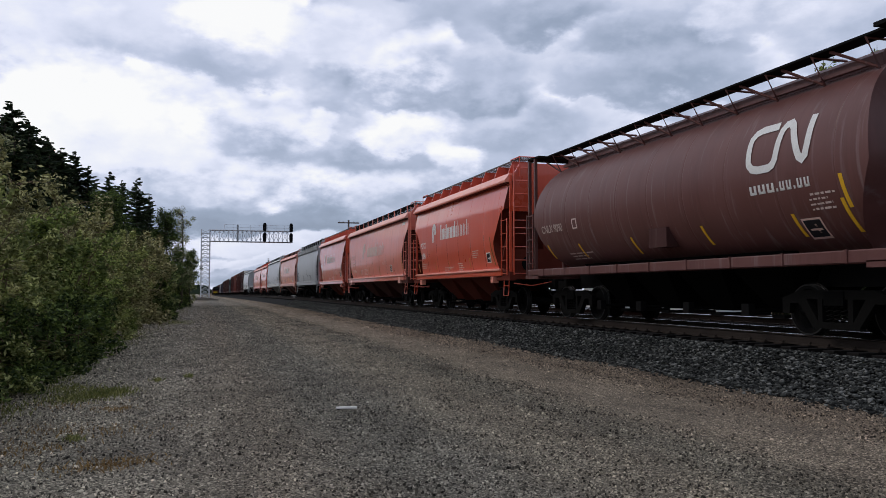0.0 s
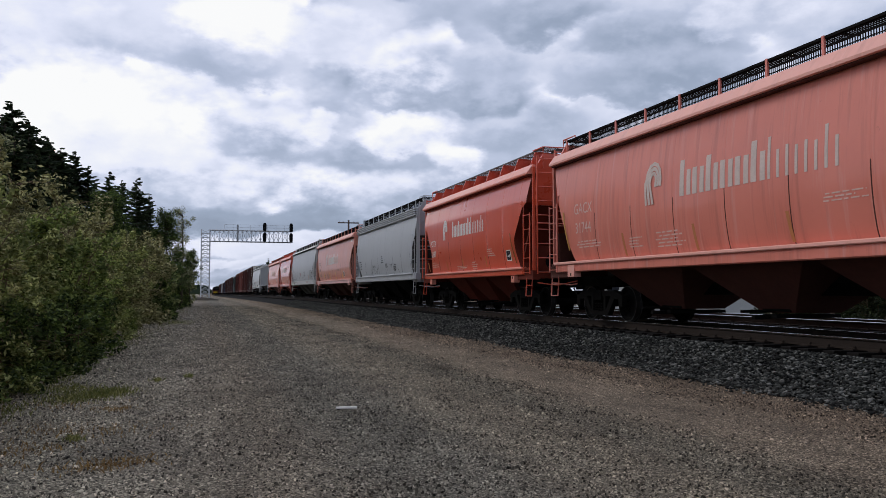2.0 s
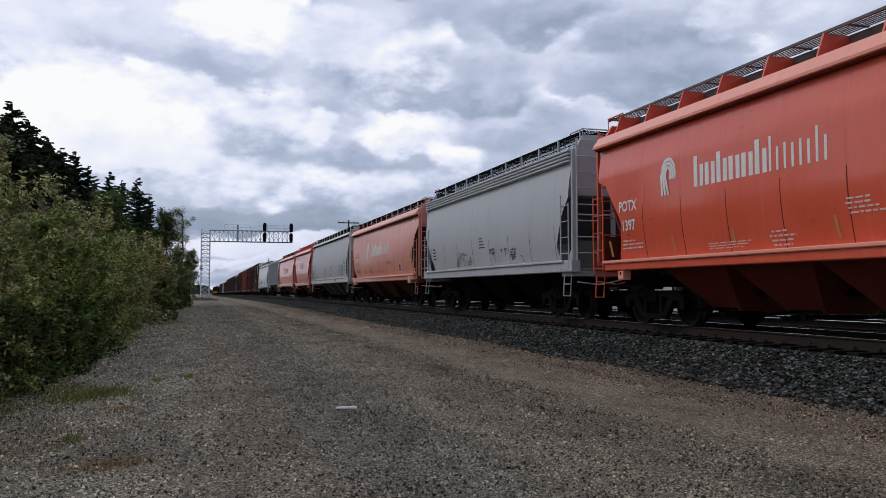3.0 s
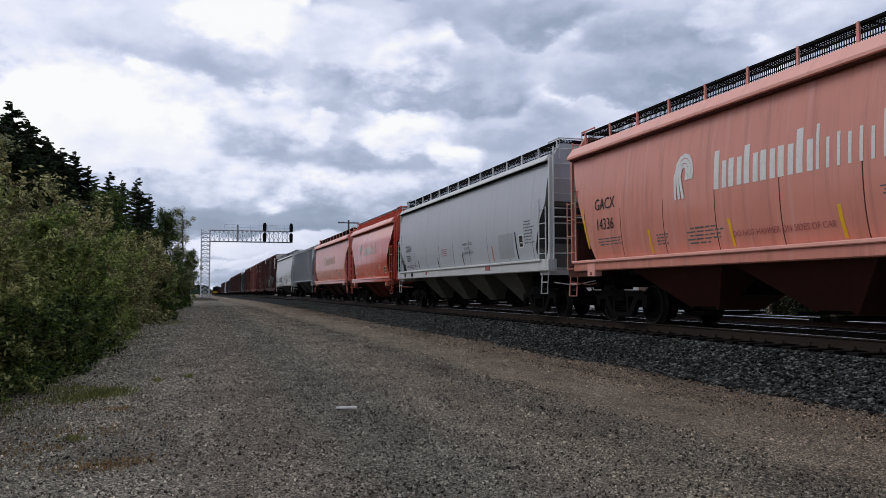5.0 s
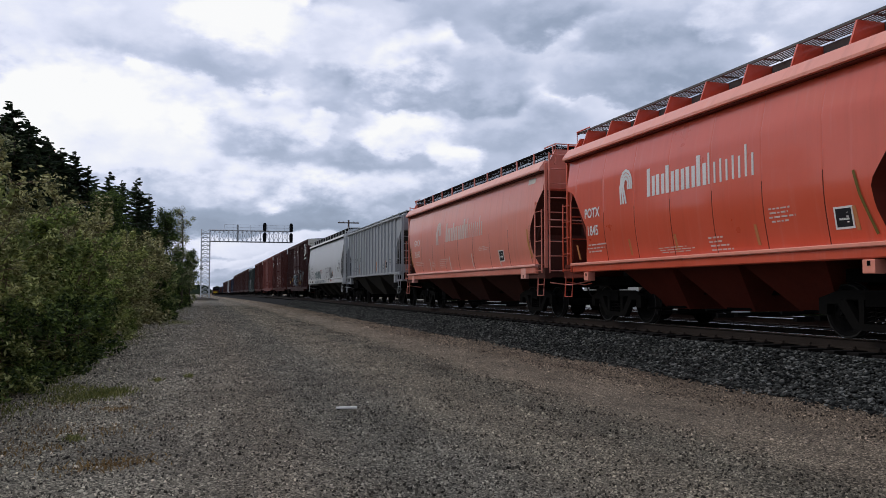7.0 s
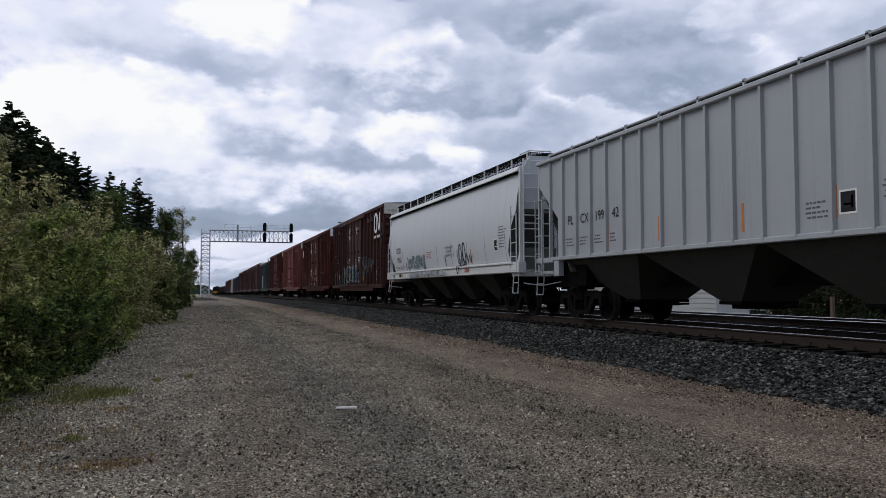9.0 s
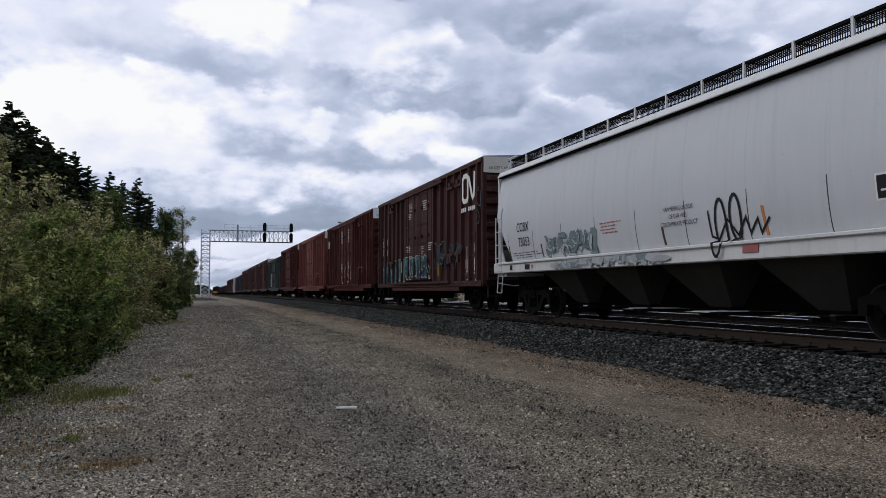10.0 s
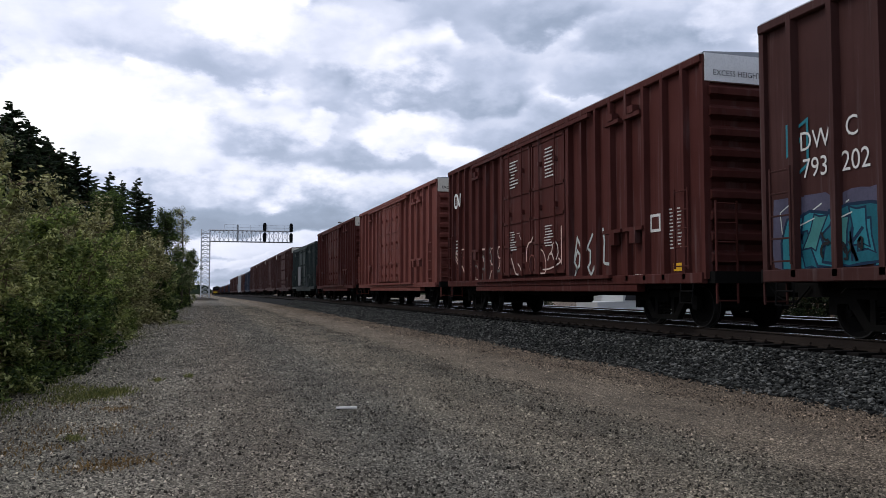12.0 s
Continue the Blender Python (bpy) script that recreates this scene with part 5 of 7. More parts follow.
def cylinder_hopper(s0, s1):
    """The brown tubular hopper."""
    L = s1 - s0
    car = start_car("brown tubular covered hopper car with a large white ribbon emblem", L, (s0 + s1) / 2, "hopper car", True, 2.6)
    half = L / 2 - 1.35
    prof = []
    for i in range(25):
        a = radians(-66 + 146 * i / 24)
        prof.append((1.60 * math.cos(a) ** 0.9 if math.cos(a) > 0 else 0.0, 2.72 + 1.55 * math.sin(a)))
    wall = lerp_table([(z, x) for x, z in prof])
    bow = lambda z: half - 0.35 * ((z - 2.55) / 1.6) ** 2 - (0.55 * (2.6 - z) / 1.3 if z < 2.6 else 0)
    part("body", hull(prof, bow, [-half + 2 * half * (i + 0.5) / 9 for i in range(9)], 0.005), M_BROWN, car, smooth=True)
    for sg in (-1, 1):
        s = Shape().soft_box(*sorted((sg * 1.25, sg * 1.55)), -half - 0.6, half + 0.6, 1.12, 1.32, 0.02)
        for i in range(9):
            y = -half + 0.5 + (2 * half - 1) * i / 8
            s.box(*sorted((sg * 1.54, sg * 1.57)), y - 0.02, y + 0.02, 1.13, 1.33)
        part("side_sill", s, M_BROWN, car)
    part("centre_sill", Shape().box(-0.28, 0.28, -half - 0.9, half + 0.9, 0.8, 1.2), M_DARK, car)
    for i in range(4):
        span = 2 * (half - 2.2)
        yc = -half + 2.2 + span * (i + 0.5) / 4
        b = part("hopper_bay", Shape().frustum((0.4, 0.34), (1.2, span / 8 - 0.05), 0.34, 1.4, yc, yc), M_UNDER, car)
        part("gate_shaft", Shape().tube([(-1.1, yc + 0.2, 0.38), (0.5, yc + 0.2, 0.38)], 0.035, 6).box(-1.15, -1.02, yc + 0.1, yc + 0.3, 0.28, 0.5), M_DARK, b)
        part("outlet_gate", Shape().box(-0.6, 0.6, yc - 0.16, yc + 0.16, 0.24, 0.3), M_DARK, b)
    # roof walk on triangular brackets
    zb = 4.50
    s = Shape()
    for sg in (-1, 1):
        s.box(*sorted((sg * 0.88, sg * 1.22)), -half - 0.7, half + 0.7, zb - 0.035, zb)
    part("running_board", s, M_DARK, car)
    n = 11
    for sg in (-1, 1):
        me = Shape().tube([(sg * 0.5, 0, zb - 0.05), (sg * 1.2, 0, zb - 0.05), (sg * 0.95, 0, 4.02), (sg * 1.15, 0.75, zb - 0.05)], 0.025, 4).mesh("board_bracket")
        for i in range(n):
            part("board_bracket", me, M_BROWN, car, at=pose(0, -half + 0.4 + (2 * half - 0.8) * i / (n - 1), 0))
    part("hatch_trough", Shape().soft_box(-0.78, 0.78, -half + 0.5, half - 0.5, 4.02, 4.36, 0.06), M_BROWN, car)
    part("roof_strip", Shape().box(-0.98, -0.90, -half + 0.6, half - 0.6, 4.10, 4.16), M_BROWN, car)
    for e in (-1, 1):
        end = e * (half + 0.75)
        for sg in (-1, 1):
            part("corner_post", Shape().box(*sorted((sg * 1.38, sg * 1.46)), *sorted((end, end - e * 0.08)), 1.06, zb - 0.04), M_BROWN, car)
            part("corner_post", Shape().box(*sorted((sg * 1.38, sg * 1.46)), *sorted((end - e * 0.42, end - e * 0.50)), 1.06, zb - 0.04), M_BROWN, car)
        part("end_canopy", Shape().box(-1.46, 1.46, *sorted((end, end - e * 0.75)), zb - 0.05, zb + 0.01), M_DARK, car)
        part("end_platform", Shape().box(-1.55, 1.55, *sorted((end, end - e * 0.9)), 1.06, 1.16), M_BROWN, car)
        ladder("side_ladder", -1.50, min(end, end - e * 0.45), 1.1, 2.9, 0.45, "y", 6, M_BROWN, car)
        part("end_strut", Shape().box(-0.5, -0.38, *sorted((end - e * 0.2, end - e * 0.3)), 1.1, 3.4).box(0.38, 0.5, *sorted((end - e * 0.2, end - e * 0.3)), 1.1, 3.4), M_BROWN, car)
    rng = random.Random(5)
    # the emblem: one white ribbon bent round
    y, z, h = -half + 1.95, 2.74, 0.68
    path = [(-0.02, 1.0), (0.45, 1.0), (0.62, 0.95), (0.72, 0.82), (0.74, 0.66), (0.74, 0.34), (0.72, 0.18), (0.62, 0.05), (0.45, 0.0), (0.14, 0.0), (0.02, 0.06), (-0.05, 0.2), (-0.10, 0.6), (-0.15, 0.86), (-0.23, 0.98), (-0.34, 1.0), (-0.43, 0.9), (-0.62, 0.32), (-0.70, 0.12), (-0.78, 0.06), (-0.86, 0.14), (-0.90, 0.4), (-0.94, 1.06)]
    ribbon(car, [(y + a * 0.84, z + b * h) for a, b in path], 0.13, M_WHITE, wall, "emblem", "white ribbon emblem")
    cells, a = [], y + 0.62
    for w in (0.17, 0.17, 0.17, 0.04, 0.11, 0.11, 0.04, 0.11, 0.11):
        cells += [(a, a - w * 0.3, 2.34, 2.34 + (0.05 if w < 0.1 else 0.15)), (a - w * 0.65, a - w * 0.95, 2.34, 2.34 + (0.05 if w < 0.1 else 0.15)), (a, a - w * 0.9, 2.34, 2.38)]
        a -= w + 0.045
    bars(car, cells, M_WHITE, wall, "word_mark", "small white bars of a word mark")
    stencil(car, "CNLX 9090", half - 1.1, 2.36, 0.20, M_FADEWHITE, wall, 0.9)
    small_print(car, wall, half, rng, M_FADEWHITE, [(half - 1.4, 1.72, 1.6, 0.2, 2), (-half + 1.3, 2.25, 0.6, 0.3, 3)])
    bars(car, [(half - 2.3, half - 2.55, 2.28, 2.31), (half - 2.3, half - 2.55, 2.50, 2.53), (half - 2.3, half - 2.33, 2.3, 2.5), (half - 2.52, half - 2.55, 2.3, 2.5)], M_FADEWHITE, wall, "stencil_frame")
    tape(car, wall, [(half - 0.5, 1.6), (half - 2.3, 1.55), (half - 4.85, 1.55), (half - 7.5, 1.6), (-half + 1.75, 1.6)], M_YELLOW, 0.36, -0.1)
    tape(car, wall, [(-half + 0.62, 1.6), (-half + 0.55, 1.95)], M_YELLOW, 0.5, -0.1)
    info_plate(car, wall, -half + 1.6, 1.58, 0.36, 0.26, M_FADETXT)
    part("side_hatch", Shape().box(-1.50, -1.2, -0.6, 0.05, 1.62, 2.02), M_BOX1, car, "square steel access panel")
    return car


def boxcar(s0, s1, M, label, rng, detail=0, top=5.23, end_white=True, turning=True, pitch=0.86, first=(3.03, -3.29), doorway=(-2.2, 2.05), panel_mat=M_ENDWHITE):
    L = s1 - s0
    car = start_car(label, L, (s0 + s1) / 2, "boxcar", turning, 2.9)
    half, low = L / 2 - 0.85, 0.95
    wall = lambda z: 1.465
    part("body", Shape().box(-1.46, 1.46, -half, half, low + 0.1, top - 0.06), M, car)
    part("roof", Shape().prism([(-1.56, top - 0.06), (-1.5, top), (0, top + 0.10), (1.5, top), (1.56, top - 0.06)], "y", -half - 0.05, half + 0.05), M_GALV if detail else M, car)
    for sg in (-1, 1):
        part("side_sill", Shape().soft_box(*sorted((sg * 1.44, sg * 1.585)), -half, half, low - 0.08, low + 0.12, 0.015), M, car)
        part("door_sill", Shape().soft_box(*sorted((sg * 1.36, sg * 1.56)), -5.6, 4.8, low - 0.24, low - 0.08, 0.02), M, car)
        part("roof_rail", Shape().soft_box(*sorted((sg * 1.46, sg * 1.58)), -half - 0.03, half + 0.03, top - 0.20, top - 0.05, 0.015), M, car)
    y_door, door = (doorway[0] + doorway[1]) / 2, (doorway[1] - doorway[0]) / 2   # two plug door leaves
    places = [first[0] + pitch * i for i in range(12)] + [first[1] - pitch * i for i in range(12)]
    for y in sorted(p for p in places if abs(p) < half - 0.25):
        for sg in (-1, 1):
            part("side_post", Shape().prism([(sg * 1.45, y - 0.08), (sg * 1.585, y - 0.05), (sg * 1.585, y + 0.05), (sg * 1.45, y + 0.08)], "z", low, top - 0.1), M, car)
    for y in doorway:   # door jambs
        o = math.copysign(0.1, y)
        part("door_jamb", Shape().soft_box(-1.60, -1.46, *sorted((y + o * 0.3, y + o * 1.9)), low, top - 0.1, 0.01), M, car)
    for k in (-1, 1):
        yc = y_door + k * door / 2
        d = part("door", Shape().box(-1.57, -1.48, yc - door / 2 + 0.03, yc + door / 2 - 0.03, low + 0.25, top - 0.38), M, car)
        s = Shape()
        for z in (low + 0.28, 2.05, 2.75, 3.55, top - 0.42):
            s.box(-1.60, -1.56, yc - door / 2 + 0.05, yc + door / 2 - 0.05, z - 0.04, z + 0.04)
        s.box(-1.60, -1.56, yc - door / 2 + 0.04, yc - door / 2 + 0.12, low + 0.25, top - 0.38).box(-1.60, -1.56, yc + door / 2 - 0.12, yc + door / 2 - 0.04, low + 0.25, top - 0.38)
        part("door_frame", s, M, d)
        s = Shape()
        for o in (-0.55, 0.45):
            s.tube([(-1.64, yc + o, low + 0.2), (-1.64, yc + o, top - 0.3)], 0.025, 5)
            for z in (low + 0.5, 1.9, 3.0, 4.2):
                s.box(-1.67, -1.57, yc + o - 0.05, yc + o + 0.05, z - 0.06, z + 0.06)
        part("lock_rod", s, M, d)
    part("door_rail", Shape().box(-1.66, -1.56, y_door - 3.6, y_door + 4.9, top - 0.34, top - 0.24), M, car)
    part("door_track", Shape().box(-1.68, -1.56, y_door - 4.6, y_door + 4.6, low + 0.06, low + 0.14), M, car)
    for y in (half - 3.2, -half + 2.4, -half + 3.3):
        part("grab_plate", Shape().box(-1.64, -1.5, y - 0.35, y + 0.35, top - 0.75, top - 0.66).box(-1.66, -1.5, y - 0.12, y + 0.12, top - 0.66, top - 0.5), M, car)
        part("tool_bracket", Shape().box(-1.64, -1.5, y - 0.4, y + 0.4, 2.02, 2.10).box(-1.64, -1.5, y - 0.12, y + 0.12, 1.75, 2.02), M, car)
    for e in (-1, 1):
        end = e * half
        s = Shape()
        n = 9
        z_top = top - (0.55 if end_white else 0.2)
        for i in range(n):
            z0 = low + 0.2 + (z_top - low - 0.2) * i / n
            h = (z_top - low - 0.2) / n
            s.prism([(end - e * 0.02, z0 + 0.05), (end + e * 0.13, z0 + h * 0.35), (end + e * 0.13, z0 + h * 0.65), (end - e * 0.02, z0 + h * 0.92)], "x", -1.42, 1.42)
        part("end_corrugation", s, M, car)
        for sg in (-1, 1):
            part("corner_post", Shape().box(*sorted((sg * 1.38, sg * 1.54)), *sorted((end - e * 0.05, end + e * 0.06)), low, top - 0.06), M, car)
        if end_white:
            p = part("end_panel", Shape().box(-1.5, 1.5, *sorted((end - e * 0.02, end + e * 0.08)), top - 0.56, top - 0.03), panel_mat, car, "white notice panel across the top of the end")
            pts, faces = letters("EXCESS HEIGHT CAR", 0.105)
            me = bpy.data.meshes.new("lettering")
            me.from_pydata([(a * (1 if e < 0 else -1) - 0.62, end + e * 0.085, top - 0.40 + b) for a, b in pts], [], faces)
            tagged(part("lettering", me, M_BLACKTXT, p), kind="stuff")
        part("end_sill", Shape().box(-1.45, 1.45, *sorted((end - e * 0.1, end + e * 0.22)), low - 0.08, low + 0.14), M_DARK, car)
        ladder("end_ladder", -1.40, end + e * 0.2, 0.5, 2.4, 0.45, "x", 6, M, car)
        ladder("side_ladder", -1.66, end - e * 0.3 - (0.45 if e > 0 else 0), 1.15, 2.7, 0.45, "y", 5, M, car)
        stirrup("step", -1.6, end - e * 0.3, end - e * 0.7, 0.5, 0.95, M_DARK, car)
        part("bogie_shroud", Shape().box(-1.3, 1.3, e * (half - 2.9) - 1.5, e * (half - 2.9) + 1.5, 0.78, low), M_DARK, car)
        part("brake_wheel", Shape().tube([(0.5, end + e * 0.25, 2.2), (0.5, end + e * 0.32, 2.2)], 0.26, 14), M_DARK, car)
    part("centre_sill", Shape().box(-0.3, 0.3, -half - 0.7, half + 0.7, 0.62, low), M_DARK, car)
    for sg in (-1, 1):
        part("underframe_beam", Shape().soft_box(*sorted((sg * 0.75, sg * 1.15)), -half + 5.6, half - 6.4, 0.60, low, 0.03), M_UNDER, car)
    part("brake_cylinder", Shape().soft_box(-1.0, -0.4, -1.4, 0.6, 0.42, 0.66, 0.06), M_UNDER, car)
    part("brake_pipe", Shape().tube([(-0.9, -half + 4.5, 0.72), (-0.9, half - 4.5, 0.72)], 0.03, 5), M_DARK, car)
    return car, wall, half


def emblem_small(car, y, z, h, wall, width):
    """A white ring and a bent stroke beside it."""
    ring = [(0.62, 0.5), (0.62, 0.15), (0.52, 0.02), (0.36, 0.0), (0.18, 0.02), (0.1, 0.15), (0.1, 0.5), (0.1, 0.85), (0.18, 0.98), (0.36, 1.0), (0.52, 0.98), (0.62, 0.85), (0.62, 0.5)]
    ribbon(car, [(y + a * h * 1.2, z + b * h) for a, b in ring], width, M_WHITE, wall, "emblem", "white ring of the emblem", 0.125)
    bend = [(0.12, 0.9), (-0.02, 0.86), (-0.14, 0.6), (-0.3, 0.2), (-0.4, 0.08), (-0.5, 0.14), (-0.54, 0.4), (-0.57, 1.05)]
    ribbon(car, [(y + a * h * 1.2, z + b * h) for a, b in bend], width, M_WHITE, wall, "emblem", "white bent stroke of the emblem", 0.128)


def gondola(s0, s1, M, top, rng, label):
    L = s1 - s0
    car = start_car(label, L, (s0 + s1) / 2, "gondola car", False, 2.4)
    half, low = L / 2 - 0.7, 1.0
    part("floor", Shape().box(-1.5, 1.5, -half, half, low, low + 0.15), M_DARK, car)
    for sg in (-1, 1):
        part("side", Shape().box(*sorted((sg * 1.42, sg * 1.5)), -half, half, low, top).soft_box(*sorted((sg * 1.38, sg * 1.58)), -half, half, top - 0.12, top, 0.02), M, car)
        for i in range(11):
            y = -half + 0.1 + (2 * half - 0.2) * i / 10
            part("side_post", Shape().box(*sorted((sg * 1.49, sg * 1.58)), y - 0.07, y + 0.07, low, top - 0.05), M, car)
    for e in (-1, 1):
        part("end", Shape().box(-1.45, 1.45, e * half - 0.06, e * half + 0.06, low, top), M, car)
    part("centre_sill", Shape().box(-0.3, 0.3, -half - 0.6, half + 0.6, 0.62, low), M_DARK, car)
    return car


def build_train():
    rng = random.Random(11)
    cylinder_hopper(7.4, 21.8)
    potash_car(21.8, 34.2, "POTX", "1090", rng)
    gacx_car(34.2, 50.35, "GACX", "31744", M_PINK, M_FADETXT, rng, tapes=M_RUSTTAPE)
    potash_car(50.35, 63.0, "POTX", "1397", rng)
    # grey hopper with ridged eaves and black sprayed tags
    car, wall, half = curved_hopper("dull grey covered hopper car with ridged eaves and black tags", 14.8, (63.0 + 77.8) / 2, M_GREY, 4.30, 1.50, 1.20, CCB_CUT, "fence", 8, 3, cut_far=CCB_FAR, slope=M_SLOPE, bay_mat=M_DARK, ridged=True)
    small_print(car, wall, half, rng, M_BLACKTXT, [(half - 1.0, 2.4, 0.6, 0.5, 3), (half - 6.5, 2.5, 0.6, 0.4, 3), (-half + 4.0, 2.0, 0.5, 0.3, 3)])
    for y in (half - 3.9, half - 4.8, half - 7.4):
        scribble(car, wall, y, y - 0.8, 1.62, 2.05, rng, 8, (M_GREYTXT, M_ENDGREY, M_GREYTXT), 0.032)
    scribble(car, wall, half - 8.5, -half + 3.0, 1.6, 2.0, rng, 6, (M_GREYTXT, M_ENDGREY), 0.04)
    gacx_car(77.8, 94.6, "GACX", "14336", M_PEACH, M_BLACKTXT, rng, M_WHITE, M_YELLOW)
    ccbx_car(94.6, 112.6, "72371", rng)
    potash_car(112.6, 125.0, "POTX", "1845", rng)
    gacx_car(125.0, 141.3, "GACX", "31690", M_SALMON, M_WHITE, rng)
    ribbed_hopper(141.3, 156.9, "199 42", M_GREY2, rng)
    ccbx_car(156.9, 174.95, "73053", rng, True, M_PALE2)
    # boxcars
    car, wall, half = boxcar(174.95, 192.7, M_BOX1, "dark brown high boxcar with teal graffiti and white end panel", rng, 1)
    emblem_small(car, -half + 1.22, 3.86, 0.90, wall, 0.17)
    bars(car, [(-half + 2.05 - 0.19 * i, -half + 1.93 - 0.19 * i, 3.50, 3.64) for i in range(8) if i != 3], M_WHITE, lambda z: 1.585, "word_mark", "small white bars of a word mark")
    stencil(car, "DW", half - 1.1, 3.05, 0.30, M_WHITE, wall, 0.85)
    stencil(car, "C", half - 1.84, 3.12, 0.30, M_WHITE, wall, 0.85)
    stencil(car, "793", half - 1.1, 2.62, 0.30, M_WHITE, wall, 0.85)
    stencil(car, "202", half - 1.9, 2.62, 0.30, M_WHITE, wall, 0.85)
    doorw = lambda z: 1.60
    small_print(car, doorw, half, rng, M_WHITE, [(1.55, 4.14, 0.6, 0.28, 3), (-0.8, 4.5, 1.0, 0.45, 4), (1.9, 2.7, 0.8, 0.3, 3), (-0.4, 2.6, 0.6, 0.35, 4), (-1.5, 2.7, 0.8, 0.35, 3), (1.2, 2.0, 0.4, 0.5, 4), (-1.1, 2.1, 0.4, 0.8, 6)])
    for i, line in enumerate(("CLOSE AND LOCK", "BOTH DOORS BEFORE", "MOVING CAR")):
        stencil(car, line, 1.22, 4.50 - 0.14 * i, 0.09, M_WHITE, doorw, 0.62)
    small_print(car, wall, half, rng, M_WHITE, [(-6.18, 2.3, 0.14, 0.8, 8), (-6.46, 2.3, 0.14, 0.8, 8), (-7.02, 2.4, 0.1, 0.35, 3), (-7.32, 2.4, 0.12, 0.35, 4), (-6.2, 1.15, 0.4, 0.22, 2)])
    bars(car, [(-7.05, -7.52, 1.42, 1.46), (-7.05, -7.52, 1.82, 1.86), (-7.05, -7.10, 1.46, 1.82), (-7.47, -7.52, 1.46, 1.82), (-7.18, -7.22, 1.54, 1.76), (-7.26, -7.38, 1.62, 1.70)], M_WHITE, wall, "stencil_frame", lean=0)
    bars(car, [(-7.0, -7.6, 1.30, 1.37)], M_FADETXT, wall, "sill_plate", "pale notice strip")
    panel, door_face = lambda z: 1.462, lambda z: 1.602
    bubble_piece(car, panel, half - 0.25, half - 3.3, 1.06, 2.18, rng, 5, (M_LAVENDER,), M_LAVENDER, M_LAVENDER, 0.001)
    bubble_piece(car, panel, half - 0.5, half - 3.2, 1.08, 2.02, rng, 3, (M_TEAL, M_TEALDEEP, M_TEAL, M_TEALPALE), M_SPRAYDARK, M_SPRAYDARK, 0.022)
    scribble(car, panel, half - 1.2, half - 2.0, 1.2, 1.6, rng, 5, (M_BLACKTXT,), 0.03, 0.045)
    bubble_piece(car, panel, half - 3.1, 2.5, 1.08, 2.16, rng, 3, (M_TEALDEEP, M_TEALPALE, M_TEAL), M_SPRAYWHITE, M_SPRAYDARK, 0.024)
    bubble_piece(car, door_face, 2.0, -1.5, 1.25, 2.2, rng, 4, (M_BOTTLE, M_TEALDEEP), M_SPRAYWHITE, M_BLACKTXT, 0.004)
    scribble(car, door_face, 2.0, -2.1, 1.22, 1.75, rng, 34, (M_BLACKTXT, M_SPRAYDARK, M_GREY, M_BOTTLE), 0.05, 0.03)
    for i in range(6):   # the sprayed faces of the posts
        y = 3.03 + 0.86 * i
        if y < half - 0.3:
            for k in range(4):
                z = 1.08 + 0.26 * k
                bars(car, [(y + 0.049, y - 0.049, z, z + 0.26)], (M_TEAL, M_SPRAYDARK, M_TEALDEEP, M_LAVENDER)[(i * 3 + k * (1 + i % 2)) % (3 if k < 3 else 4)], lambda z: 1.576, "sprayed_fill")
    ribbon(car, [(half - 0.5, 3.4), (half - 0.5, 2.9), (half - 0.8, 3.1), (half - 0.6, 3.25), (half - 0.95, 3.4), (half - 0.95, 2.7), (half - 0.6, 2.5)], 0.05, M_TEAL, wall, "sprayed_line")
    for i in range(5):
        y = -2.9 - 0.62 * i
        pts = [(y + rng.uniform(-0.3, 0.3), 1.5 + rng.uniform(0, 1.0)) for _ in range(6)]
        ribbon(car, pts, 0.045, M_TEALDIM, lambda z: 1.59, "sprayed_line", lift=0.013 + 0.001 * i)
    bars(car, [(half - 3.75, half - 3.98, 2.42, 2.45), (half - 3.75, half - 3.98, 2.67, 2.70), (half - 3.75, half - 3.78, 2.45, 2.67), (half - 3.95, half - 3.98, 2.45, 2.67), (half - 3.82, half - 3.9, 2.5, 2.6)], M_WHITE, wall, "stencil_frame")
    scribble(car, lambda z: 1.59, -2.6, -4.4, 1.75, 2.6, rng, 11, (M_TEALDIM,), 0.045)
    scribble(car, lambda z: 1.59, -4.6, -6.3, 1.95, 2.45, rng, 10, (M_TEALDIM,), 0.045)
    scribble(car, lambda z: 1.47, -6.15, -6.75, 1.3, 1.85, rng, 9, (M_GREY, M_FADEWHITE), 0.04)
    scribble(car, lambda z: 1.47, -7.15, -7.5, 0.98, 1.24, rng, 8, (M_GREY, M_FADEWHITE), 0.035)
    scribble(car, lambda z: 1.56, -half + 0.5, -half + 0.04, 3.0, 4.2, rng, 7, (M_TEALDIM,), 0.04)
    tape(car, lambda z: 1.58, [(half - 3.0, 1.45), (half - 5.1, 1.55), (-3.0, 1.3)], M_YELLOW, 0.5, 0)
    car, wall, half = boxcar(192.7, 210.3, M_BOX2, "red-brown high boxcar with white stencils and rust streaks", rng, 1, pitch=0.72, first=(3.09, -3.05), doorway=(-2.2, 2.25), panel_mat=M_ENDCLEAN)
    emblem_small(car, half - 1.2, 3.75, 0.45, wall, 0.10)
    small_print(car, doorw, half, rng, M_WHITE, [(1.7, 4.6, 0.75, 0.85, 7), (-0.9, 4.6, 0.75, 0.85, 7), (1.7, 2.5, 0.6, 0.6, 6), (-0.9, 2.5, 0.6, 0.6, 6)])
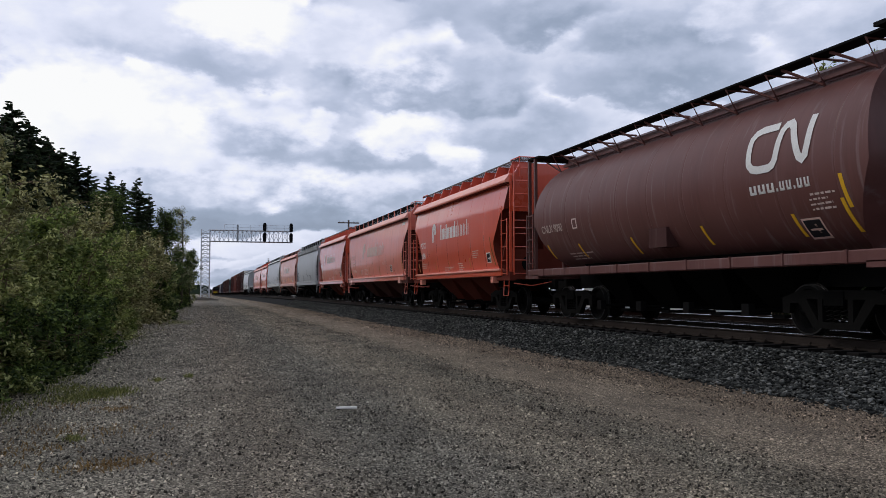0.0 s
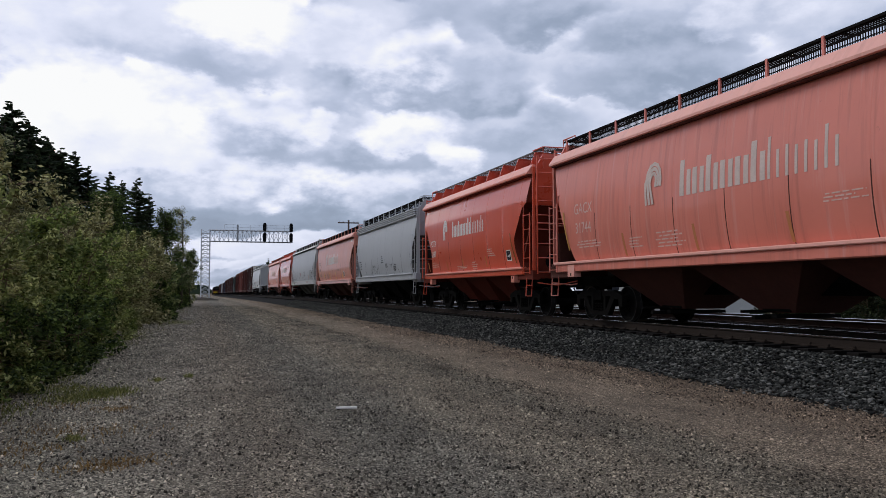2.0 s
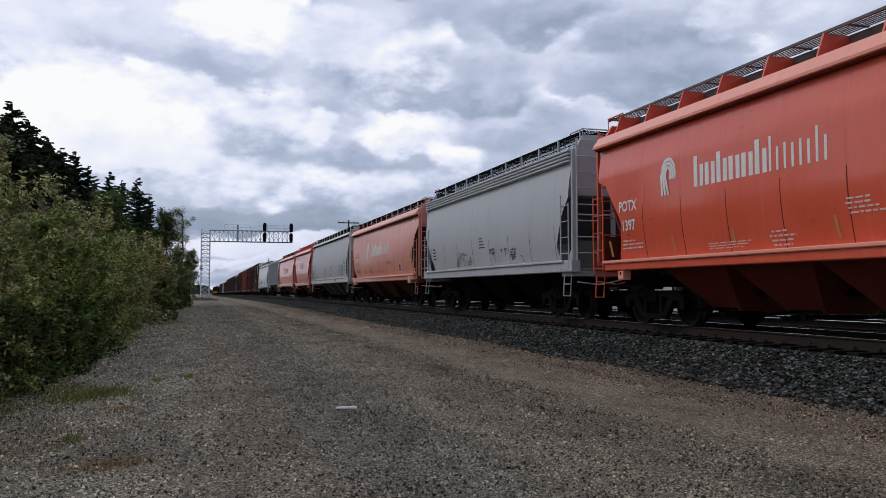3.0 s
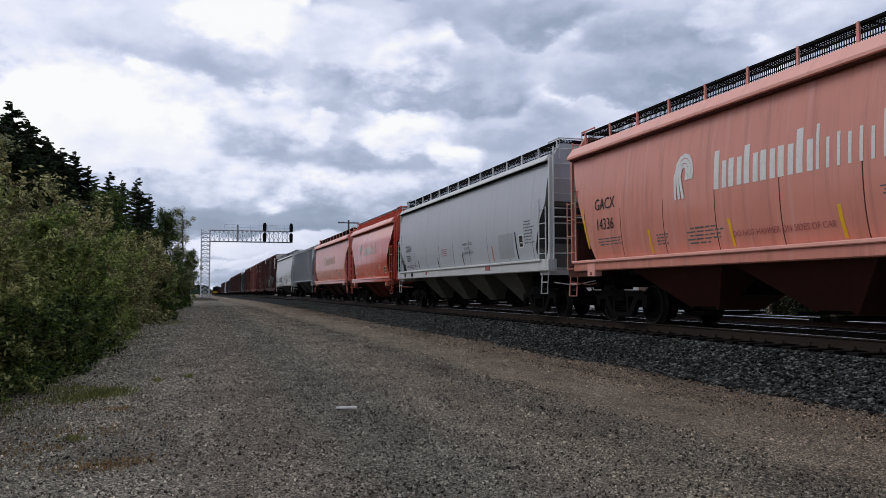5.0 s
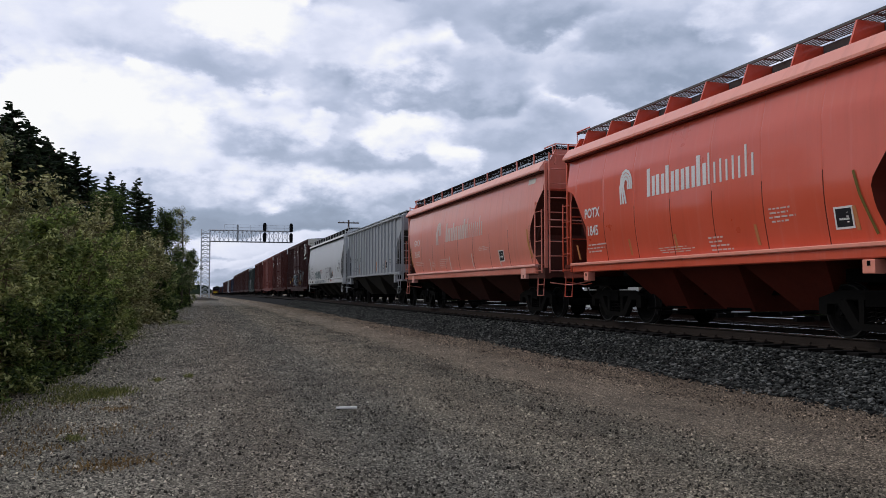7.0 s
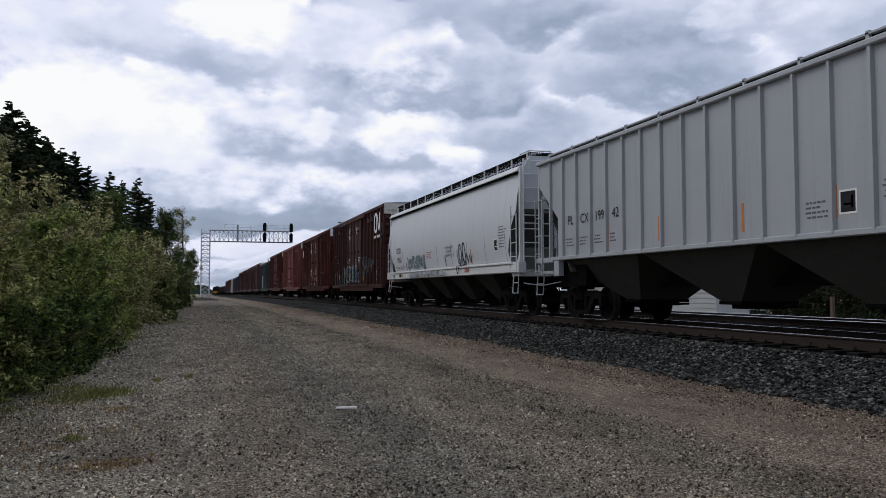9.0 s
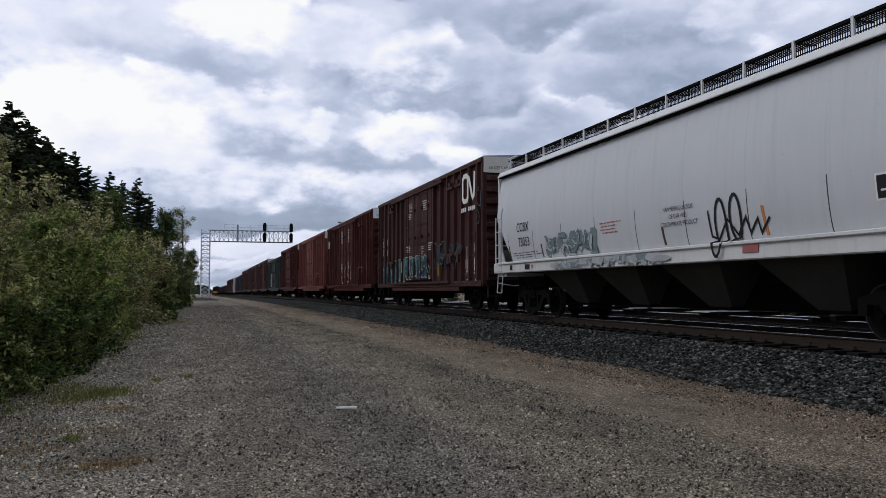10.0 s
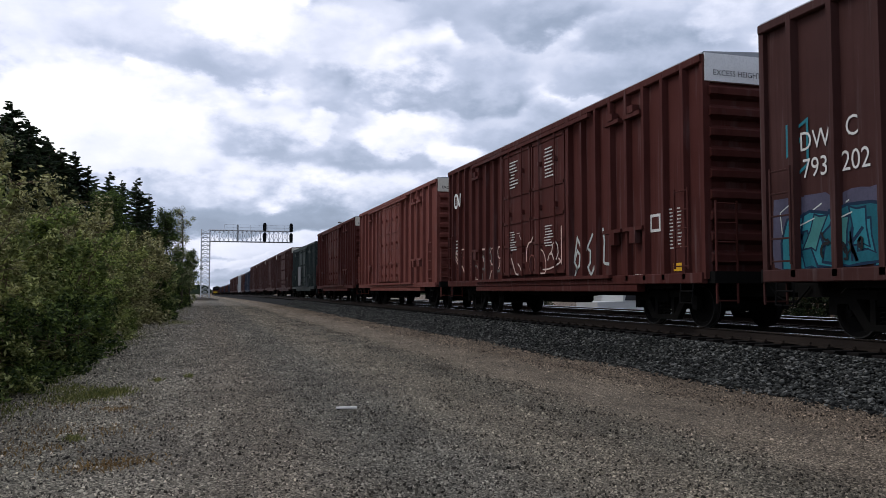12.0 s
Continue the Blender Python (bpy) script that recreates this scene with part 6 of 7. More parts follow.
    small_print(car, wall, half, rng, M_WHITE, [(half - 0.6, 2.6, 0.35, 0.6, 4), (-6.72, 2.4, 0.18, 0.85, 9), (-7.0, 2.4, 0.18, 0.85, 9), (-5.2, 1.12, 0.7, 0.12, 1)])
    bars(car, [(-6.02, -6.40, 1.95, 2.32)], M_WHITE, wall, "data_plate", "white framed data plate")
    bars(car, [(-6.08, -6.34, 2.01, 2.26)], M_BOX2, lambda z: 1.470, "plate_field")
    bars(car, [(-6.86, -7.26, 1.12, 1.28)], M_YELLOW, wall, "sill_plate", "yellow notice plate")
    panel = lambda z: 1.462
    for pts in ([(-2.45, 1.5), (-2.62, 2.05), (-2.85, 1.75), (-3.1, 1.72), (-3.35, 1.98), (-3.45, 2.1)], [(-2.5, 1.2), (-2.72, 1.35), (-2.75, 1.62), (-2.62, 1.72), (-2.45, 1.45), (-2.6, 1.3), (-2.42, 1.02)],
                [(-3.2, 1.75), (-3.32, 1.68), (-3.3, 1.4), (-3.18, 1.3), (-3.34, 1.1), (-3.52, 1.3), (-3.62, 1.4)], [(-3.95, 2.2), (-4.02, 1.9), (-3.98, 1.4), (-4.05, 1.36), (-4.3, 1.34)]):
        ribbon(car, pts, 0.07, M_SPRAYWHITE, panel, "sprayed_line", "white sprayed scrawl")
    scribble(car, panel, 5.6, 2.6, 1.1, 2.1, rng, 16, (M_FADETXT, M_ENDGREY, M_ENDGREY), 0.05)
    scribble(car, panel, 7.4, 6.2, 1.0, 2.2, rng, 8, (M_FADETXT, M_BOX3), 0.05)
    scribble(car, lambda z: 1.602, 2.0, -2.0, 1.2, 2.4, rng, 10, (M_FADETXT, M_BOX3, M_FADEWHITE), 0.035)
    ribbon(car, [(-half + 0.55, 1.3), (-half + 0.56, 1.9), (-half + 0.55, 2.5)], 0.09, M_RUSTTAPE, panel, "reflective_tape")
    car, wall, half = boxcar(210.3, 227.9, M_BOX3, "faded red high boxcar with white end panel", rng, 1, turning=False, pitch=0.97, first=(3.1, -3.1), doorway=(-2.05, 2.3))
    small_print(car, wall, half, rng, M_WHITE, [(half - 0.5, 2.0, 0.4, 0.8, 5)])
    car, wall, half = boxcar(227.9, 245.4, M_BOX2, "red-brown high boxcar with pale scrawl", rng, 1, turning=False)
    ribbon(car, [(half - 0.8, 2.6), (half - 1.6, 3.1), (half - 2.2, 2.5), (half - 3.0, 2.9)], 0.2, M_GREY, wall, "sprayed_line", "grey sprayed scrawl")
    car, wall, half = boxcar(245.4, 263.0, M_GREEN, "dark green boxcar with white panel and scrawls", rng, 0, 4.75, False, turning=False)
    bars(car, [(2.3, 0.3, 1.2, 2.9)], M_GREYTXT, lambda z: 1.67, "painted_panel", "pale grey painted door panel")
    for a, b, m in ((263.0, 280.6, M_BOX1), (280.6, 298.2, M_BOX1), (298.2, 315.8, M_BOX1), (315.8, 333.3, M_BOX1)):
        boxcar(a, b, m, "weathered brown boxcar far back in the rolling train", rng, 0, 5.15, True, turning=False)
    boxcar(333.3, 351.0, M_BLUE, "blue boxcar far back in the rolling train", rng, 0, 4.6, False, turning=False)
    boxcar(351.0, 366.5, M_BOX1, "rusty brown boxcar far back in the rolling train", rng, 0, 4.5, False, turning=False)
    boxcar(366.5, 382.0, M_GREY2, "pale grey boxcar far back in the rolling train", rng, 0, 4.7, False, turning=False)
    for i in range(3):
        boxcar(382.0 + 17.5 * i, 399.5 + 17.5 * i, M_BOX1, "dark brown boxcar far back in the rolling train", rng, 0, 4.7, False, turning=False)
    for i in range(12):
        gondola(434.5 + 16.5 * i, 451.0 + 16.5 * i, (M_BLUE, M_BOX1, M_BOX1)[i % 3], 3.1 + 0.3 * (i % 2), rng, "rusty open gondola car at the rear of the train")


build_train()


# ---- ground, road, tracks ----
def cross_height(x):
    """Ground level across the line, before the fall along it."""
    table = [(-400, 6.0), (-60, 2.5), (-25, 0.9), (-9, 0.15), (-3.2, -0.02), (0, 0.0), (2.0, 0.0), (3.0, -0.03), (4.2, 0.01), (5.4, -0.03), (7.0, 0.0), (7.9, -0.02), (19.0, -0.02), (24, -0.3), (40, -0.4), (400, 0.5)]
    return lerp_table(table)(x)


def build_ground():
    xs = [-4000, -1200, -400, -150, -60, -40, -25, -16, -12, -9] + list(np.arange(-7, 9.01, 0.4)) + [10, 12, 16, 19, 22, 26, 32, 40, 60, 120, 400, 1500, 4000]
    ys = [-300, -120, -60, -30, -15, -8, -4] + list(np.arange(-2, 30, 0.5)) + list(np.arange(30, 120, 3)) + list(range(120, 520, 20)) + [520, 700, 1000, 1800, 4500]
    v = []
    for y in ys:
        for x in xs:
            b = 0.035 * (noise.noise((x * 0.55, y * 0.35, 0))) + 0.012 * noise.noise((x * 2.1, y * 2.1, 3)) if -8 < x < 8.5 and y < 60 else 0
            v.append((x, y, cross_height(x) + dip(y) + b - (1.0 if abs(x) > 1000 else 0)))
    n = len(xs)
    f = [(j * n + i, j * n + i + 1, (j + 1) * n + i + 1, (j + 1) * n + i) for j in range(len(ys) - 1) for i in range(n - 1)]
    me = fast_mesh("ground", v, f)
    me.shade_smooth()
    me.materials.append(M_GROUND)
    tagged(new("ground", me), "grey-brown gravel road with worn wheel tracks", "ground", kind="structure")


build_ground()


def dipped_strip(name, ring, mat, label, category, y0=-60.0, y1=520.0, kind="structure"):
    """A section (x, z) drawn out along the line and following its fall."""
    ys = list(np.arange(y0, 40, 5)) + list(np.arange(40, y1 + 1, 10))
    s = Shape()
    n = len(ring)
    v = [(x, y, z + dip(y)) for y in ys for x, z in ring]
    f = [(i * n + k, i * n + (k + 1) % n, (i + 1) * n + (k + 1) % n, (i + 1) * n + k) for i in range(len(ys) - 1) for k in range(n)]
    s.add(v, f)
    return s


TIE_TOP = RAIL_TOP - 0.18


def build_tracks():
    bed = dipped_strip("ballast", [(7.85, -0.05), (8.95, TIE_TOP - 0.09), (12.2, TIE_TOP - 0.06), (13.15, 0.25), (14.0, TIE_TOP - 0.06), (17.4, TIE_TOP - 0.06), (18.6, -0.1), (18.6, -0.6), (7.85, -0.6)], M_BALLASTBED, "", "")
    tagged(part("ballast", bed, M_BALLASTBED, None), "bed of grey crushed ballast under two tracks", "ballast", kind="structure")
    tie_me = Shape().soft_box(-1.3, 1.3, -0.115, 0.115, -0.18, 0.0, 0.012).mesh("tie")
    plate_me = Shape().box(-0.17, 0.17, -0.1, 0.1, 0.0, 0.022).box(-0.1, -0.07, -0.06, -0.03, 0.02, 0.06).box(0.07, 0.1, 0.03, 0.06, 0.02, 0.06).mesh("tie_plate")
    head = [(-0.036, 0.155), (-0.036, 0.185), (0.036, 0.185), (0.036, 0.155)]
    for tx, nm in ((TRACK_X, "track_near"), (TRACK2_X, "track_far")):
        tr = thing(nm, "railway track of rusty rails on weathered wooden ties", "track", pose(tx, 0, 0), kind="structure")
        for sg in (-1, 1):
            o = sg * 0.755
            z = TIE_TOP
            web = dipped_strip("rail", [(o - 0.07, z + 0.005), (o + 0.07, z + 0.005), (o + 0.07, z + 0.02), (o + 0.012, z + 0.035), (o + 0.012, z + 0.145), (o + 0.036, z + 0.155), (o + 0.036, z + 0.172), (o - 0.036, z + 0.172), (o - 0.036, z + 0.155), (o - 0.012, z + 0.145), (o - 0.012, z + 0.035), (o - 0.07, z + 0.02)], M_RAIL, "", "")
            r = part("rail", web, M_RAIL, tr)
            cap = dipped_strip("rail_head", [(o - 0.034, z + 0.172), (o - 0.028, z + 0.18), (o + 0.028, z + 0.18), (o + 0.034, z + 0.172)], M_RAILTOP, "", "")
            part("rail_head", cap, M_RAILTOP, r, "polished steel running surface")
        rng = random.Random(3)
        count = 240 if tx == TRACK_X else 120
        y = 1.0 if tx == TRACK_X else 8.0
        for i in range(count):
            j = rng.uniform(-0.03, 0.03)
            t = part("tie", tie_me, M_TIE, tr, at=pose(rng.uniform(-0.04, 0.04), y, TIE_TOP + dip(y) - 0.003 * rng.random(), 0, 0, rng.uniform(-1, 1)))
            if y < 45:
                part("tie_plate", plate_me, M_RAIL, t, at=pose(-0.755, 0, 0.0))
            y += 0.5 + j
        s = Shape()
        while y < 330:
            s.box(-1.3, 1.3, y - 0.115, y + 0.115, TIE_TOP + dip(y) - 0.18, TIE_TOP + dip(y))
            y += 0.5
        tagged(part("far_ties", s, M_TIE, tr), kind="stuff")


build_tracks()


def stones(name, pts, sizes, material, label, rng, squash=0.7, simple=False):
    """Many angular stones in one mesh: a jittered eight-sided lump each."""
    base = np.array([(1, 0, 0), (-1, 0, 0), (0, 1, 0), (0, -1, 0), (0, 0, 1), (0, 0, -1), (0.6, 0.6, 0.5), (-0.6, -0.6, 0.45)], dtype=np.float32)
    tri = np.array([(0, 6, 4), (6, 2, 4), (0, 2, 6), (2, 1, 4), (1, 7, 4), (7, 3, 4), (1, 3, 7), (3, 0, 4), (2, 0, 5), (1, 2, 5), (3, 1, 5), (0, 3, 5)], dtype=np.int32)
    if simple:
        base = np.array([(0.9, 0, -0.5), (-0.1, 0.9, -0.5), (-0.9, 0.05, -0.5), (0.05, -0.9, -0.5), (0.45, 0.3, 0.75), (-0.4, -0.25, 0.65)], dtype=np.float32)
        tri = np.array([(0, 1, 4), (1, 2, 5), (2, 3, 5), (3, 0, 4), (1, 5, 4), (3, 4, 5)], dtype=np.int32)
    nv = len(base)
    n = len(pts)
    g = np.random.default_rng(rng)
    a = g.uniform(0, 2 * np.pi, n)
    c, s = np.cos(a), np.sin(a)
    tilt = g.uniform(-0.6, 0.6, n)
    loc = base[None] * (1 + g.uniform(-0.35, 0.35, (n, nv, 3))) * sizes[:, None, None] * np.array([1.25, 0.8, squash])
    y2 = loc[..., 1] * np.cos(tilt)[:, None] - loc[..., 2] * np.sin(tilt)[:, None]
    z2 = loc[..., 1] * np.sin(tilt)[:, None] + loc[..., 2] * np.cos(tilt)[:, None]
    x = loc[..., 0] * c[:, None] - y2 * s[:, None]
    y = loc[..., 0] * s[:, None] + y2 * c[:, None]
    v = np.stack([x, y, z2], -1) + pts[:, None, :]
    f = (tri[None] + nv * np.arange(n)[:, None, None]).reshape(-1, 3)
    me = fast_mesh(name, v.reshape(-1, 3), f)
    me.materials.append(material)
    return tagged(new(name, me), label, "stones", kind="stuff")


def build_stones():
    g = np.random.default_rng(4)
    dipv = np.vectorize(dip)
    # ballast shoulder, densest where the line comes nearest
    n = 66000
    y = 5 + 75 * g.random(n) ** 1.7
    x = np.where(g.random(n) < 0.1, 7.98 - np.abs(g.normal(size=n)) * 0.22, g.uniform(7.8, 9.16, n))
    z = np.interp(x, [7.2, 7.85, 7.95, 8.95, 9.2], [-0.02, -0.01, 0.02, TIE_TOP - 0.07, TIE_TOP - 0.08]) + dipv(y) + g.uniform(-0.01, 0.03, n)
    stones("ballast_stones", np.stack([x, y, z], 1), g.uniform(0.018, 0.042, n), M_BALLAST, "loose angular grey ballast stones on the shoulder", 5, 0.62)
    n = 9000
    y = 5 + 60 * g.random(n) ** 1.5
    x = np.where(g.random(n) < 0.5, g.uniform(9.9, 11.3, n), g.uniform(12.0, 14.2, n))
    z = np.interp(x, [9.9, 12.2, 13.15, 14.0, 14.2], [TIE_TOP - 0.06, TIE_TOP - 0.06, 0.25, TIE_TOP - 0.06, TIE_TOP - 0.06]) + dipv(y)
    stones("ballast_stones", np.stack([x, y, z], 1), g.uniform(0.025, 0.045, n), M_BALLAST, "grey ballast stones between the rails", 6, 0.95, True)
    # chips on the road
    n = 250000
    y = 3.0 + 75 * g.random(n) ** 2.6
    x = g.uniform(-5.5, 8.0, n)
    x = np.where(x > 7.6, x + np.abs(g.normal(size=n)) * 0.1, x)
    keep = g.random(n) < np.interp(x, [-5.5, -2, 0, 2.0, 2.7, 3.7, 4.6, 5.1, 6.0, 6.5, 8.0], [0.8, 1.0, 0.9, 1.0, 0.8, 0.8, 1.0, 0.1, 0.1, 1.0, 1.0])
    x, y = x[keep], y[keep]
    z = np.array([cross_height(a) + dip(b) + 0.035 * noise.noise((a * 0.55, b * 0.35, 0)) + 0.012 * noise.noise((a * 2.1, b * 2.1, 3)) for a, b in zip(x, y)])
    sz = g.uniform(0.0055, 0.0150, len(x)) * (1 + 0.03 * np.maximum(0, y - 5)) + 0.009 * (g.random(len(x)) > 0.988)
    sz = np.where((x < 0.4) & (g.random(len(x)) > 0.992), g.uniform(0.016, 0.026, len(x)), sz)
    stones("gravel_chips", np.stack([x, y, z + 0.003], 1), sz, M_CHIP, "scattered gravel chips on the road", 7, 1.0, True)


build_stones()


# ---- plants ----
def leaf_cloud(name, centres, radii, count, size, material, seed, flat=0.6, jitter=0.35):
    """Leaves as small bent blades round clump centres."""
    g = np.random.default_rng(seed)
    k = g.integers(0, len(centres), count)
    d = g.normal(size=(count, 3))
    d /= np.linalg.norm(d, axis=1)[:, None]
    r = radii[k][:, None] * g.random((count, 1)) ** 0.45
    p = centres[k] + d * r
    a = g.normal(size=(count, 3))
    a[:, 2] *= flat
    a /= np.linalg.norm(a, axis=1)[:, None]
    b = np.cross(a, g.normal(size=(count, 3)))
    b /= np.linalg.norm(b, axis=1)[:, None] + 1e-6
    L = size * g.uniform(0.6, 1.4, (count, 1))
    v = np.stack([p - a * L, p + b * L * 0.42, p + a * L, p - b * L * 0.42], 1).reshape(-1, 3)
    v[:, 2] = np.maximum(v[:, 2], 0.01)
    f = np.arange(4 * count).reshape(-1, 4)
    me = fast_mesh(name, v, f)
    me.materials.append(material)
    return me


def shrub(label, height, width, material, seed, leaves=9000, size=0.06, at=None, stems=7):
    rng = random.Random(seed)
    sh = thing("shrub", label, "shrub", at, group="bushes along the road")
    s = Shape()
    cs, rs = [], []
    for i in range(stems):
        a = 2 * math.pi * (i + rng.random() * 0.6) / stems
        reach = width / 2 * rng.uniform(0.35, 1.0)
        top = height * rng.uniform(0.6, 1.0)
        pts = [Vector((0.1 * math.cos(a), 0.1 * math.sin(a), -0.05))]
        for k in range(1, 6):
            q = k / 5
            pts.append(Vector((reach * q ** 1.2 * math.cos(a) + rng.uniform(-0.1, 0.1), reach * q ** 1.2 * math.sin(a) + rng.uniform(-0.1, 0.1), top * q)))
        s.tube(pts, [0.035, 0.03, 0.024, 0.018, 0.012, 0.005], 5)
        for k in range(1, 6):
            for _ in range(3):
                o = Vector((rng.uniform(-1, 1), rng.uniform(-1, 1), rng.uniform(-0.5, 0.7))) * width * 0.2
                tip = pts[k] + o
                s.tube([pts[k], (pts[k] + tip) / 2 + Vector((0, 0, 0.05)), tip], [0.01, 0.007, 0.003], 4)
                if rng.random() < 0.62:
                    cs.append(tip)
                    rs.append(rng.uniform(0.10, 0.28) * width * 0.42)
            cs.append(pts[k])
            rs.append(rng.uniform(0.14, 0.30) * width * 0.42)
        for _ in range(3):   # young shoots that stand out of the crown
            foot = pts[rng.randint(3, 5)] + Vector((rng.uniform(-0.3, 0.3), rng.uniform(-0.3, 0.3), 0))
            tip = foot + Vector((rng.uniform(-0.25, 0.25), rng.uniform(-0.25, 0.25), rng.uniform(0.3, 0.62)))
            s.tube([foot, tip], [0.008, 0.003], 3)
            for q in (0.35, 0.6, 0.85):
                cs.append(foot.lerp(tip, q))
                rs.append(0.09)
    for i in range(stems * 4):   # skirt down to the ground
        a, q = rng.uniform(0, 6.28), width * rng.uniform(0.34, 0.5)
        cs.append(Vector((q * math.cos(a), q * math.sin(a), rng.uniform(0.02, 0.34) * height)))
        rs.append(width * rng.uniform(0.05, 0.11))
    part("branchwork", s, M_TWIG, sh)
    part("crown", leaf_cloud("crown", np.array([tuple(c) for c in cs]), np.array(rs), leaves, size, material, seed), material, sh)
    return sh


def fir(label, height, seed, at=None):
    rng = random.Random(seed)
    tr = thing("fir_tree", label, "tree", at, group="dark firs behind the bushes")
    part("trunk", Shape().tube([(0, 0, -0.3), (0.05, 0, height * 0.5), (0, 0.05, height)], [height * 0.017, height * 0.010, 0.02], 8), M_BARK, tr)
    s = Shape()
    V, F = [], []
    z = 0.08 * height
    while z < height * 0.985:
        q = z / height
        reach = height * (0.265 * (1 - q) ** 0.8 + 0.006) * rng.uniform(0.6, 1.2)
        turn = rng.uniform(0, 6.28)
        for j in range(rng.randint(6, 8) if q < 0.9 else 4):   # one whorl of boughs: they sag, then lift at the tip
            a = turn + j * 0.9 + rng.uniform(-0.3, 0.3)
            ln = reach * rng.uniform(0.4, 1.25)
            d = Vector((math.cos(a), math.sin(a), 0))
            side = d.cross(Vector((0, 0, 1)))
            sag = (0.34 * (1 - q) - 0.10 + rng.uniform(-0.16, 0.1)) * ln
            p0 = Vector((0, 0, z + rng.uniform(-0.32, 0.32)))
            pts = [p0 + d * ln * u + Vector((0, 0, -sag * math.sin(min(1.0, u * 1.25) * math.pi * 0.62) + 0.10 * ln * u * u)) for u in (0, 0.35, 0.7, 1.0)]
            s.tube(pts, [0.03, 0.022, 0.014, 0.005], 3, False)
            m = int(6 + ln * 15)
            for k in range(m):
                u = (k + rng.random()) / m
                i = min(2, int(u * 3))
                c = pts[i].lerp(pts[i + 1], u * 3 - i)
                w = (0.15 + 0.26 * ln * (1 - u)) * rng.uniform(0.35, 1.15)
                for sg in (-1, 1):
                    tip = c + side * sg * w * rng.uniform(0.35, 0.9) + d * w * rng.uniform(0.3, 1.0) + Vector((0, 0, rng.uniform(-0.6, 0.25) * w))
                    wd = Vector((rng.uniform(-0.02, 0.02), rng.uniform(-0.02, 0.02), rng.uniform(0.035, 0.06)))
                    k0 = len(V)
                    V.extend([tuple(c - wd - d * 0.05), tuple(c.lerp(tip, 0.55) - wd), tuple(tip), tuple(c + wd + d * 0.05)])
                    F.append((k0, k0 + 1, k0 + 2, k0 + 3))
        z += rng.uniform(0.22, 0.4) * (1.15 - 0.55 * q)
    tagged(part("branchwork", s, M_BARK, tr), kind="stuff")
    me = fast_mesh("crown", V, F)
    me.materials.append(M_NEEDLE)
    part("crown", me, M_NEEDLE, tr)
    return tr


def leafy_tree(label, height, width, seed, material, leaves, size, at=None, group="small trees behind the bushes"):
    rng = random.Random(seed)
    tr = thing("tree", label, "tree", at, group=group)
    s = Shape()
    s.tube([(0, 0, -0.2), (0.1, 0.05, height * 0.35), (0.05, 0.1, height * 0.66), (0, 0, height * 0.86)], [height * 0.013, height * 0.009, height * 0.005, 0.008], 7)
    cs, rs = [], []
    for i in range(40):
        z0 = height * rng.uniform(0.15, 0.84)
        a = rng.uniform(0, 6.28)
        ln = width / 2 * rng.uniform(0.5, 1.05) * (1.15 - z0 / height)
        p0 = Vector((0.05, 0.05, z0))
        p1 = p0 + Vector((math.cos(a) * ln, math.sin(a) * ln, ln * rng.uniform(0.2, 0.8)))
        mid = (p0 + p1) / 2 + Vector((0, 0, -0.06 * ln))
        s.tube([p0, mid, p1], [0.04, 0.028, 0.008], 5)
        for k in range(5):
            c = p0.lerp(p1, rng.uniform(0.35, 1.1)) + Vector((rng.uniform(-1, 1), rng.uniform(-1, 1), rng.uniform(-0.6, 0.9))) * width * 0.09
            s.tube([mid, c], [0.014, 0.004], 4)
            cs.append(c)
            rs.append(width * rng.uniform(0.05, 0.13))
    part("trunk", s, M_BARK, tr)
    part("crown", leaf_cloud("crown", np.array([tuple(c) for c in cs]), np.array(rs), leaves, size, material, seed), material, tr)
    return tr


